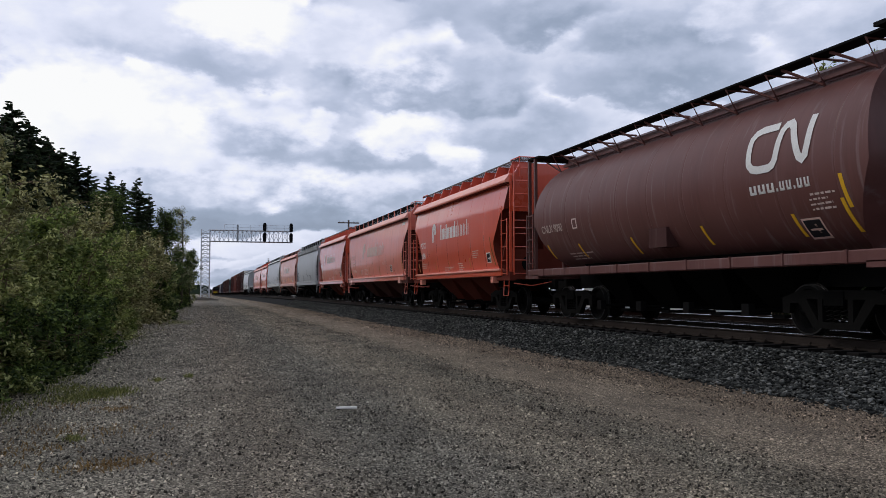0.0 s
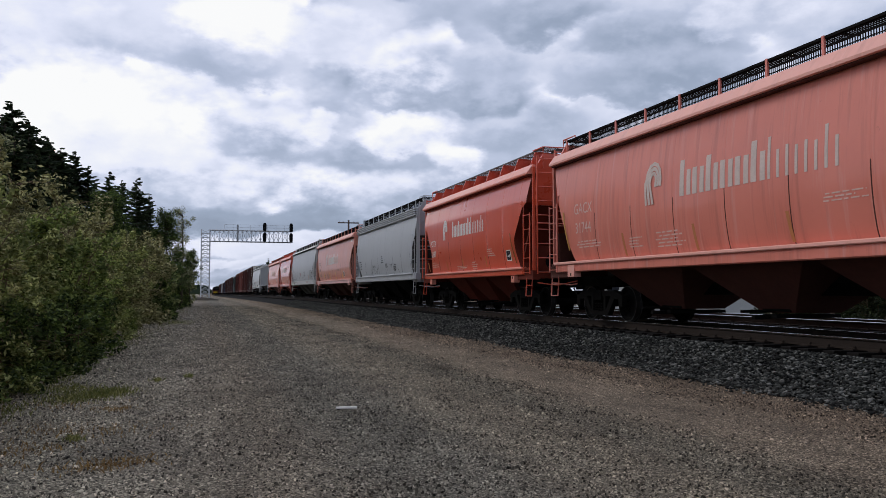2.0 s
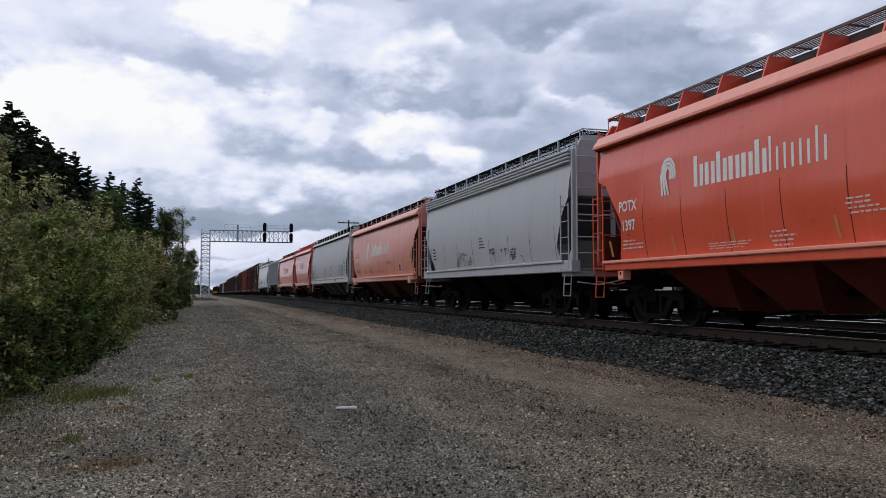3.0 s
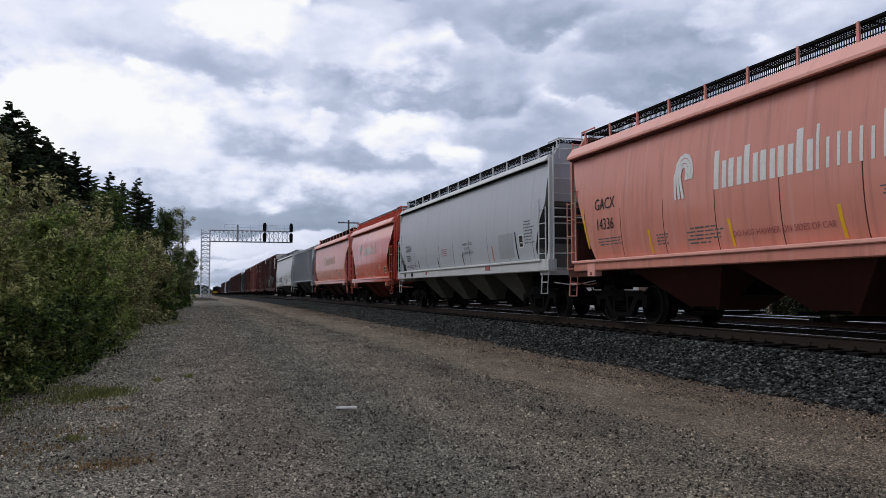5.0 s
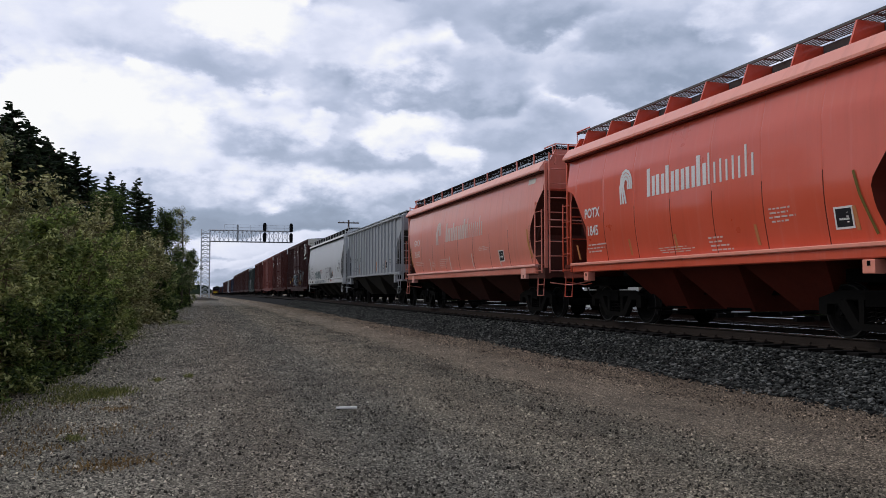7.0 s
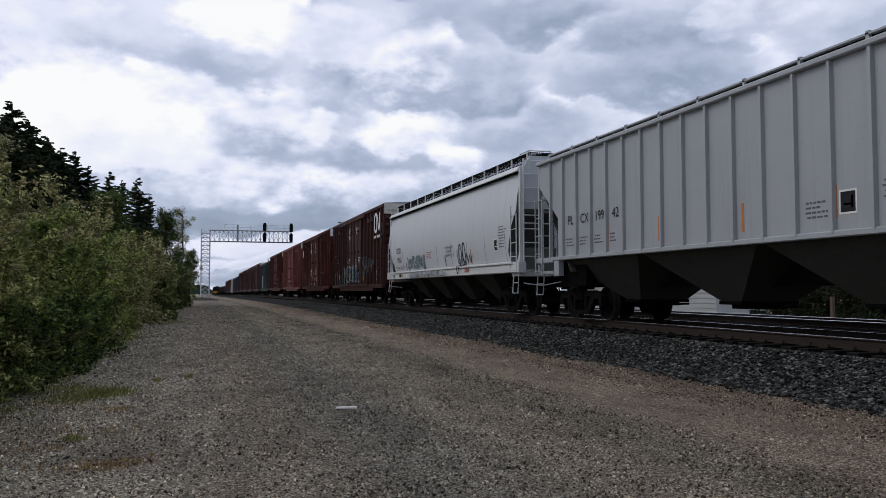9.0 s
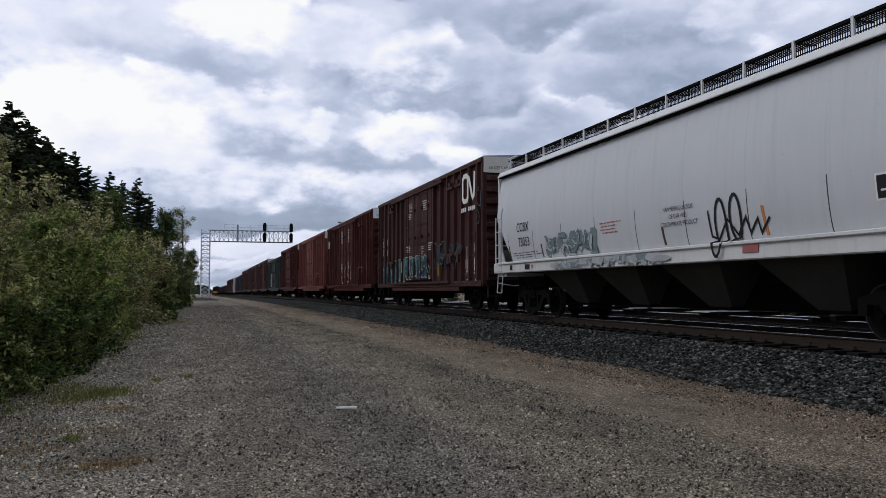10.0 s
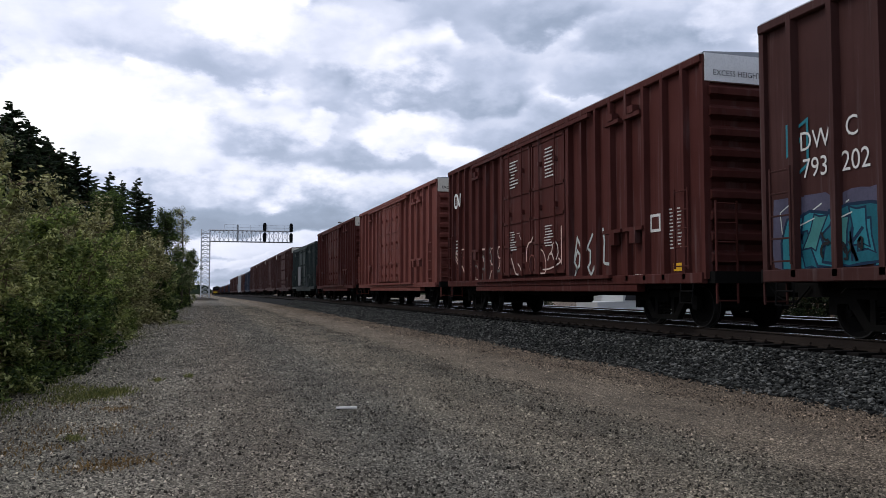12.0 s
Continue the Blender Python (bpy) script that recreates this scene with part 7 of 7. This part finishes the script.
def build_plants():
    rng = random.Random(21)
    lab = {"a": "dense olive-green shrub beside the gravel road", "b": "fresh green leafy shrub beside the gravel road", "c": "brownish half-bare shrub beside the gravel road"}
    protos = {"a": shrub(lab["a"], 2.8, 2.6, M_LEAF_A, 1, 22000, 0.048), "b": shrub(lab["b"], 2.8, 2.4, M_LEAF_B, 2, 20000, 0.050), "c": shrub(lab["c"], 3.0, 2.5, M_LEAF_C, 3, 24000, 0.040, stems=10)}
    # fewer, larger leaf sprays for the bushes farther off; B's darker leaves hold their shade
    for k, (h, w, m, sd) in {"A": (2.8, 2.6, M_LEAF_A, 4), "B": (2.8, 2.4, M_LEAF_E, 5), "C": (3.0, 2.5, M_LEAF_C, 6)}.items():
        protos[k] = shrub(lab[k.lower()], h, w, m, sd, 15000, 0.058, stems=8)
    used = set()
    rows = []
    y = 7.4
    while y < 95:      # front row along the road edge
        x = np.interp(y, [8, 11.7, 16.3, 19.4, 33, 38, 42, 66, 95], [-2.35, -2.1, -2.0, -1.8, -1.95, -1.35, -1.1, -1.75, -1.9]) - 0.3 * rng.random()
        k = rng.choice("aabbcc" if y < 40 else "abb")
        sc = (0.78 + 0.45 * min(1, y / 60)) * rng.uniform(0.85, 1.1)
        rows.append((k, x - 1.12 * sc, y, sc))
        y += 1.25 + y * 0.035
    y = 9.5
    while y < 90:      # second, taller row
        x = -4.7 + 0.6 * min(1, (y - 8) / 45) - 0.8 * rng.random()
        rows.append((rng.choice("accc"), x, y, (0.95 + 0.62 * min(1, y / 55)) * rng.uniform(0.9, 1.15)))
        y += 1.6 + y * 0.04
    y = 11
    while y < 80:
        rows.append((rng.choice("acc"), -7.2 - rng.random() * 1.5, y, (1.05 + 0.6 * min(1, y / 50)) * rng.uniform(0.9, 1.15)))
        y += 2.4 + y * 0.05
    rows += [("b", -2.2, 66, 1.0), ("b", -2.0, 74, 1.1), ("a", -1.8, 85, 1.2), ("b", -3.0, 62, 1.3)]
    for k, x, y, sc in rows:
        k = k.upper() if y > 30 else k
        m = pose(x, y, cross_height(x) + dip(y) - 0.03, 0, 0, rng.uniform(0, 360)) @ Matrix.Diagonal((sc, sc, sc * rng.uniform(0.92, 1.08), 1))
        if k not in used:
            used.add(k)
            protos[k].matrix_basis = m
        else:
            copy_thing(protos[k], m @ Matrix.Diagonal((*(1 / a for a in protos[k].scale), 1)))
    # low dark-leaved shrubs added to stand for the shadow beneath the bushes
    low = shrub("low dark shrub added as shade at the foot of the bushes", 1.0, 1.7, M_LEAF_E, 7, 8000, 0.044, pose(-2.95, 12.6, cross_height(-2.95)), 9)
    for x, y, sc in ((-2.85, 13.9, 1.0), (-2.75, 15.4, 1.1), (-2.65, 17.2, 1.0), (-2.6, 19.2, 1.15), (-3.05, 11.2, 0.9)):
        copy_thing(low, pose(x, y, cross_height(x) + dip(y) - 0.02, 0, 0, 61 * y) @ Matrix.Diagonal((sc, sc, sc, 1)))
    t = leafy_tree("slender young tree with sparse pale leaves beside the road", 8.2, 3.6, 31, M_LEAF_E, 20000, 0.052, pose(-2.4, 62, cross_height(-2.4) + dip(62)))
    pale = leafy_tree("slender tree with sparse pale leaves and bare twigs", 9.6, 4.0, 35, M_LEAF_P, 8500, 0.06, pose(-1.5, 72, cross_height(-1.5) + dip(72)))
    copy_thing(pale, pose(-7.6, 31.5, cross_height(-7.6) + dip(31), 0, 0, 50) @ Matrix.Diagonal((1.15, 1.15, 0.9, 1)))
    copy_thing(pale, pose(-8.8, 30.5, cross_height(-8.8) + dip(31), 0, 0, 230) @ Matrix.Diagonal((1.1, 1.1, 0.93, 1)))
    copy_thing(t, pose(-0.9, 84, cross_height(-1.0) + dip(84), 0, 0, 170) @ Matrix.Diagonal((0.8, 0.8, 0.75, 1)))
    copy_thing(t, pose(-5.0, 48, cross_height(-5.0), 0, 0, 200) @ Matrix.Diagonal((1.2, 1.2, 0.95, 1)))
    big = leafy_tree("broad leafy tree among the firs", 9.0, 6.0, 33, M_LEAF_A, 34000, 0.055, pose(-14, 27, cross_height(-14)))
    copy_thing(big, pose(-15, 44, cross_height(-15), 0, 0, 120))
    # firs: place across and along the line, height
    firs = [(-12.9, 61.0, 13.2), (-11.9, 63.5, 12.4), (-11.0, 66.0, 11.6), (-16.5, 66.0, 15.5), (-13.3, 64.7, 15.1), (-14.8, 63.0, 15.2), (-12.5, 66.5, 14.2), (-11.6, 68.3, 13.4), (-10.7, 69.1, 12.6), (-10.0, 72.0, 12.9), (-9.0, 71.7, 11.6), (-7.9, 77.6, 12.0), (-7.0, 79.5, 11.5), (-6.1, 85.4, 12.6), (-5.2, 89.3, 11.4), (-14.9, 56.8, 13.6), (-11.2, 55.7, 11.1), (-10.3, 57.5, 10.2), (-12.1, 52.8, 10.8), (-8.9, 75.8, 11.1)]
    firs += [(-13.8, 59.0, 12.2), (-15.6, 61.0, 14.0), (-12.3, 58.2, 11.2), (-11.4, 60.5, 10.8), (-17.0, 60.0, 14.8), (-10.2, 63.0, 10.2), (-9.6, 66.5, 10.0), (-13.0, 55.0, 10.8), (-13.9, 66.0, 14.4), (-12.8, 68.0, 13.6), (-12.0, 70.0, 13.2), (-11.2, 71.5, 12.6)]
    f1 = fir("tall dark fir behind the bushes", 13.0, 41)
    f2 = fir("dark narrow fir behind the bushes", 12.0, 42)
    for i, (x, y, h) in enumerate(firs):
        f, h0 = ((f1, 13.0), (f2, 12.0))[i % 2]
        base = cross_height(x) + dip(y) - 0.1
        sc = (h - base) / h0
        wide = 1.55 if x < -10.5 else 1.2
        m = pose(x, y, base, 0, 0, rng.uniform(0, 360)) @ Matrix.Diagonal((sc * wide, sc * wide, sc, 1))
        if i < 2:
            f.matrix_basis = m
        else:
            copy_thing(f, m @ Matrix.Diagonal((*(1 / a for a in f.scale), 1)))
    # grass tufts and dead weeds on the verge
    g = np.random.default_rng(9)
    def tufts(name, spots, n, h, mat, label):
        V, F = [], []
        for cx, cy, rx, ry in spots:
            for i in range(n):
                x, y = cx + g.normal() * rx, cy + g.normal() * ry
                z = cross_height(x) + dip(y)
                a = g.uniform(0, 6.28)
                hh = h * g.uniform(0.4, 1.2)
                bx, by = math.cos(a) * 0.006, math.sin(a) * 0.006
                lx, ly = g.normal() * hh * 0.5, g.normal() * hh * 0.5
                k = len(V)
                V += [(x - bx, y - by, z), (x + bx, y + by, z), (x + lx * 0.5 + bx * 0.6, y + ly * 0.5 + by * 0.6, z + hh * 0.65), (x + lx, y + ly, z + hh)]
                F.append((k, k + 1, k + 2, k + 3))
        me = fast_mesh(name, V, F)
        me.materials.append(mat)
        tagged(new(name, me), label, "grass", kind="stuff")
    tufts("grass_tufts", [(-1.35, 12.1, 0.16, 0.28), (-1.15, 12.35, 0.15, 0.22), (-1.65, 11.8, 0.22, 0.3), (-2.3, 14.5, 0.25, 0.9), (-2.3, 10.6, 0.2, 0.5), (-1.9, 26, 0.2, 3), (-1.4, 40, 0.2, 5), (-1.2, 60, 0.3, 8), (-2.0, 12.9, 0.3, 0.25), (-0.95, 38, 0.35, 1.2)], 420, 0.075, M_GRASS, "short yellow-green grass tufts on the verge")
    tufts("weed_sprigs", [(-0.62, 13.8, 0.05, 0.12), (-0.15, 14.2, 0.04, 0.1), (-1.15, 8.6, 0.05, 0.08)], 90, 0.06, M_GRASS, "sparse yellow-green weed sprigs in the gravel")
    tufts("dead_weeds", [(-0.57, 7.3, 0.16, 0.16), (-0.8, 7.2, 0.2, 0.14), (-1.47, 8.2, 0.26, 0.2), (-1.0, 9.0, 0.35, 0.2), (-0.95, 10.6, 0.12, 0.12), (-1.8, 9.5, 0.4, 0.3), (-2.3, 8.6, 0.4, 0.3), (-1.9, 7.4, 0.3, 0.15), (-1.6, 11.2, 0.4, 0.4)], 150, 0.045, M_DRYWEED, "thin mats of brown dead weeds")


build_plants()


# ---- signals, poles, far things ----
def lattice(s, a, b, w, h, n, r, axis="x"):
    """A four-chord truss from a to b along an axis, braced on every face."""
    a, b = Vector(a), Vector(b)
    d = (b - a)
    u, v = {"x": (Vector((0, 1, 0)), Vector((0, 0, 1))), "z": (Vector((1, 0, 0)), Vector((0, 1, 0)))}[axis]
    corners = [u * sx * w / 2 + v * sy * h / 2 for sx, sy in ((-1, -1), (1, -1), (1, 1), (-1, 1))]
    for c in corners:
        s.tube([a + c, b + c], r * 2.6, 4)
    for i in range(n):
        p, q = a + d * i / n, a + d * (i + 1) / n
        for k in range(4):
            c0, c1 = corners[k], corners[(k + 1) % 4]
            s.tube([p + c0, q + c1], r, 4, False)
            s.tube([p + c0, p + c1], r, 4, False)


def build_gantry():
    y, gx = 140.0, 0.9
    base = cross_height(gx) + dip(y)
    gan = thing("signal_gantry", "silver steel lattice cantilever signal gantry reaching over the tracks", "signal gantry", pose(gx, y, base))
    top = 11.8
    part("foundation", Shape().frustum((1.3, 1.3), (0.9, 0.9), -0.2, 0.35), M_CONC, gan)
    s = Shape()
    lattice(s, (0, 0, 0.35), (0, 0, top), 1.35, 1.0, 17, 0.04, "z")
    part("mast", s, M_GALVW, gan)
    s = Shape()
    lattice(s, (0.7, 0, top - 1.0), (14.2, 0, top - 1.0), 1.0, 1.9, 18, 0.033, "x")
    part("boom", s, M_GALVW, gan)
    s = Shape()
    for z in (top + 0.45, top + 0.9):
        s.tube([(3.0, -0.6, z), (14.4, -0.6, z)], 0.02, 4)
    for i in range(9):
        s.tube([(3.0 + i * 1.42, -0.6, top), (3.0 + i * 1.42, -0.6, top + 0.9)], 0.02, 4)
    part("hand_rail", s, M_GALVW, gan)
    part("walkway", Shape().box(0.7, 14.4, -0.75, -0.5, top - 1.98, top - 1.93), M_GALV, gan)
    for x in (9.6, 14.05):
        for z in (top + 0.55, top - 1.15):
            sg = part("signal_head", Shape().prism([(x - 0.24, z - 0.75), (x + 0.24, z - 0.75), (x + 0.3, z - 0.3), (x + 0.3, z + 0.45), (x + 0.18, z + 0.75), (x - 0.18, z + 0.75), (x - 0.3, z + 0.45), (x - 0.3, z - 0.3)], "y", -0.82, -0.74), M_SIGNAL, gan, "black signal head")
            for k in (-0.42, 0.0, 0.42):
                part("hood", Shape().tube([(x, -0.82, z + k), (x, -1.15, z + k + 0.02)], 0.12, 10, False), M_SIGNAL, sg)
        part("signal_mast", Shape().tube([(x, -0.68, top - 2.0), (x, -0.68, top + 1.3)], 0.06, 6), M_SIGNAL, gan)
    part("junction_box", Shape().box(5.0, 5.3, -0.7, -0.5, top - 1.9, top + 0.9), M_GALV, gan)


build_gantry()


def build_mound():
    s = Shape()
    v, f = [], []
    rng = random.Random(17)
    for j, (r, z) in enumerate(((1.0, -0.25), (0.8, 0.28), (0.5, 0.62), (0.15, 0.7))):
        for k in range(14):
            t = k * math.pi / 7
            q = r * rng.uniform(0.88, 1.1)
            v.append((3.0 * q * math.cos(t), 2.2 * q * math.sin(t), z * 0.6 * rng.uniform(0.7, 1.3)))
    f = [(j * 14 + k, j * 14 + (k + 1) % 14, (j + 1) * 14 + (k + 1) % 14, (j + 1) * 14 + k) for j in range(3) for k in range(14)] + [tuple(range(42, 56))]
    solo("earth_mound", s.add(v, f), M_MOUND, "low mound of dark earth at the foot of the gantry", "mound", pose(0.4, 133, cross_height(0) + dip(133)), smooth=True)


build_mound()


def build_pole():
    p = thing("utility_pole", "weathered wooden utility pole with one crossarm", "utility pole", pose(19.5, 109.0, cross_height(19.5) + dip(109)))
    part("shaft", Shape().tube([(0, 0, -0.3), (0, 0, 11.2)], [0.17, 0.12], 8), M_WOODPOLE, p)
    part("crossarm", Shape().box(-1.45, 1.45, -0.07, 0.07, 10.75, 10.9), M_WOODPOLE, p)
    for x in (-1.3, -0.7, 0.7, 1.3):
        part("insulator", Shape().tube([(x, 0, 10.9), (x, 0, 11.06)], [0.05, 0.03], 6), M_GALV, p)


build_pole()


def house(x, y, w, d, h, ridge, rz, label, door_side=1):
    ho = thing("house", label, "house", pose(x, y, cross_height(x) + dip(y), 0, 0, rz))
    wl = part("wall", Shape().prism([(-w / 2, 0), (w / 2, 0), (w / 2, h), (0, ridge), (-w / 2, h)], "y", -d / 2, d / 2), M_SIDING, ho)
    for i in range(int(h / 0.3)):
        part("siding_board", Shape().box(-w / 2 - 0.02, w / 2 + 0.02, -d / 2 - 0.03, -d / 2 - 0.004, 0.1 + i * 0.3, 0.36 + i * 0.3), M_SIDING, wl)
    for sg in (-1, 1):
        part("roof", Shape().prism([(sg * (w / 2 + 0.5), h - 0.38), (0, ridge + 0.05), (0, ridge + 0.25), (sg * (w / 2 + 0.5), h - 0.15)], "y", -d / 2 - 0.5, d / 2 + 0.5), M_ROOFING, ho)
    for xx in (-w / 4, w / 4):
        wi = part("window", Shape().box(xx - 0.6, xx + 0.6, -d / 2 - 0.06, -d / 2 - 0.01, 1.0, 2.2), M_SIDING, ho)
        part("pane", Shape().box(xx - 0.5, xx + 0.5, -d / 2 - 0.075, -d / 2 - 0.055, 1.1, 2.1), M_GLASS, wi)
    part("door", Shape().box(-0.5, 0.5, -d / 2 - 0.06, -d / 2 - 0.02, 0.0, 2.05), M_WOODPOLE, ho)
    return ho


def pickup(x, y, rz):
    p = thing("pickup_truck", "white pickup truck parked beyond the tracks", "pickup truck", pose(x, y, cross_height(x) + dip(y), 0, 0, rz))
    b = Shape().prism([(-2.6, 0.45), (-2.6, 1.05), (-0.6, 1.1), (-0.45, 1.72), (0.75, 1.75), (1.3, 1.12), (2.5, 1.0), (2.6, 0.45)], "y", -0.92, 0.92)
    part("body", b, M_SIDING, p)
    for sg in (-1, 1):
        part("side_window", Shape().prism([(-0.4, 1.15), (-0.3, 1.6), (0.65, 1.62), (1.05, 1.15)], "y", sg * 0.925, sg * 0.94), M_GLASS, p)
        for xx in (-1.7, 1.65):
            part("wheel", Shape().tube([(xx, sg * 0.7, 0.37), (xx, sg * 0.95, 0.37)], 0.37, 16), M_SIGNAL, p)
    return p


def build_far_side():
    house(30.8, 47.9, 10.2, 6, 2.9, 4.6, -66, "long pale clapboard house with a grey gable roof")
    pickup(24.6, 44.0, 15)
    pickup(26.5, 66, 10)
    rng = random.Random(8)
    hedge = shrub("dark green bush beyond the tracks", 2.4, 2.6, M_LEAF_D, 51, 7000, 0.07, pose(27, 22, cross_height(27)))
    for x, y, sc in ((26, 17, 0.9), (25.6, 31.0, 1.05), (26.6, 30.2, 1.15), (27.2, 28.6, 1.1), (26.4, 26.4, 1.0), (28, 27, 1.0), (27, 13, 1.1), (29.5, 29.5, 1.1), (27.5, 24.5, 0.9), (31.5, 31.5, 1.2), (33.5, 33.5, 1.3), (32.5, 30.0, 1.2), (35.5, 33.5, 1.3), (30, 68, 1.0), (31, 80, 1.1), (30, 95, 1.0)):
        copy_thing(hedge, pose(x, y, cross_height(x) + dip(y), 0, 0, rng.uniform(0, 360)) @ Matrix.Diagonal((sc, sc, sc, 1)))
    post = solo("fence_post", Shape().box(-0.06, 0.06, -0.06, 0.06, 0, 1.5), M_WOODPOLE, "weathered wooden fence post", "post", pose(24, 14, cross_height(24)), "fence posts beyond the tracks")
    for y in (17, 20, 23, 26):
        copy_thing(post, pose(24, y, cross_height(24)))
    # bare-topped trees whose tips show over the train
    t = leafy_tree("thin tall tree beyond the tracks, with sparse tips", 15.7, 4.0, 61, M_LEAF_A, 2600, 0.10, pose(30.0, 32.7, cross_height(30)), "trees beyond the tracks")
    copy_thing(t, pose(32.6, 31.9, cross_height(32.6), 0, 0, 140) @ Matrix.Diagonal((1, 1, 1.05, 1)))
    # far woods round the horizon
    g = np.random.default_rng(12)
    n = 340
    ang = g.uniform(-math.pi, math.pi, n)
    rad = g.uniform(620, 1100, n)
    V, F = [], []
    for a, r in zip(ang, rad):
        x, y = r * math.sin(a), r * math.cos(a)
        h = g.uniform(8, 15) * (0.75 if abs(a) < 0.9 else 1.6)
        k0 = len(V)
        for j in range(5):
            zz, w = h * j / 4, 14 * (1 - 0.5 * (j / 4) ** 2) * g.uniform(0.7, 1.2)
            for q in range(8):
                t = q * math.pi / 4
                V.append((x + w * math.cos(t) * g.uniform(0.7, 1.2), y + w * math.sin(t) * g.uniform(0.7, 1.2), zz - 4 + g.uniform(-1, 1)))
        for j in range(4):
            for q in range(8):
                F.append((k0 + j * 8 + q, k0 + j * 8 + (q + 1) % 8, k0 + (j + 1) * 8 + (q + 1) % 8, k0 + (j + 1) * 8 + q))
    me = fast_mesh("far_woods", V, F)
    me.materials.append(M_NEEDLE)
    tagged(new("far_woods", me), "dark line of far woods on the horizon", "woods", kind="stuff")
    # yellow works engine standing far down the second track
    e = thing("locomotive", "dark locomotive with a yellow end plate far down the line", "locomotive", pose(7.3, 395, RAIL_TOP + dip(395) - 0.5))
    part("hood", Shape().soft_box(-1.3, 1.3, -8, 8, 1.0, 2.6, 0.15), M_BOX1, e)
    part("end_plate", Shape().soft_box(-1.0, 0.7, -8.12, -8.0, 1.1, 2.0, 0.05), M_YELLOWENG, e, "yellow end plate")
    part("cab", Shape().soft_box(-1.35, 1.35, -7.5, -4.5, 2.6, 4.0, 0.15), M_DARK, e)
    part("front_window", Shape().box(-1.2, 1.2, -7.56, -7.5, 3.0, 3.7), M_GLASS, e)
    part("frame", Shape().box(-1.5, 1.5, -9, 9, 0.5, 1.2), M_DARK, e)
    # small tree top far beyond the train
    fir("small far fir beside the line", 14.0, 43, pose(24.0, 300.0, dip(300)))


build_far_side()

solo("wood_lath", Shape().soft_box(-0.02, 0.02, -0.125, 0.125, 0.0, 0.022, 0.004), M_STICK, "short bleached wooden lath lying on the gravel", "stick", pose(1.72, 9.68, 0.025, 0, 4, -104))


# ---- movement ----
def motions():
    for car, s_mid, L in CARS:
        rows = []
        for i in range(25):
            t = i * 0.5
            y = s_mid - gone(t)
            slope = math.degrees(math.atan2(dip(y + L / 3) - dip(y - L / 3), 2 * L / 3))
            rows.append((t, pose(TRACK_X, y, RAIL_TOP + dip(y), slope)))
        walk(car, rows)
    # wheels roll without slipping: one row a frame
    steps = [i / FPS for i in range(int(12 * FPS) + 1)]
    for w, y in KEYED_WHEELS:
        walk(w, [(t, pose(0, y, WHEEL_R, math.degrees(gone(t) / WHEEL_R))) for t in steps])


motions()
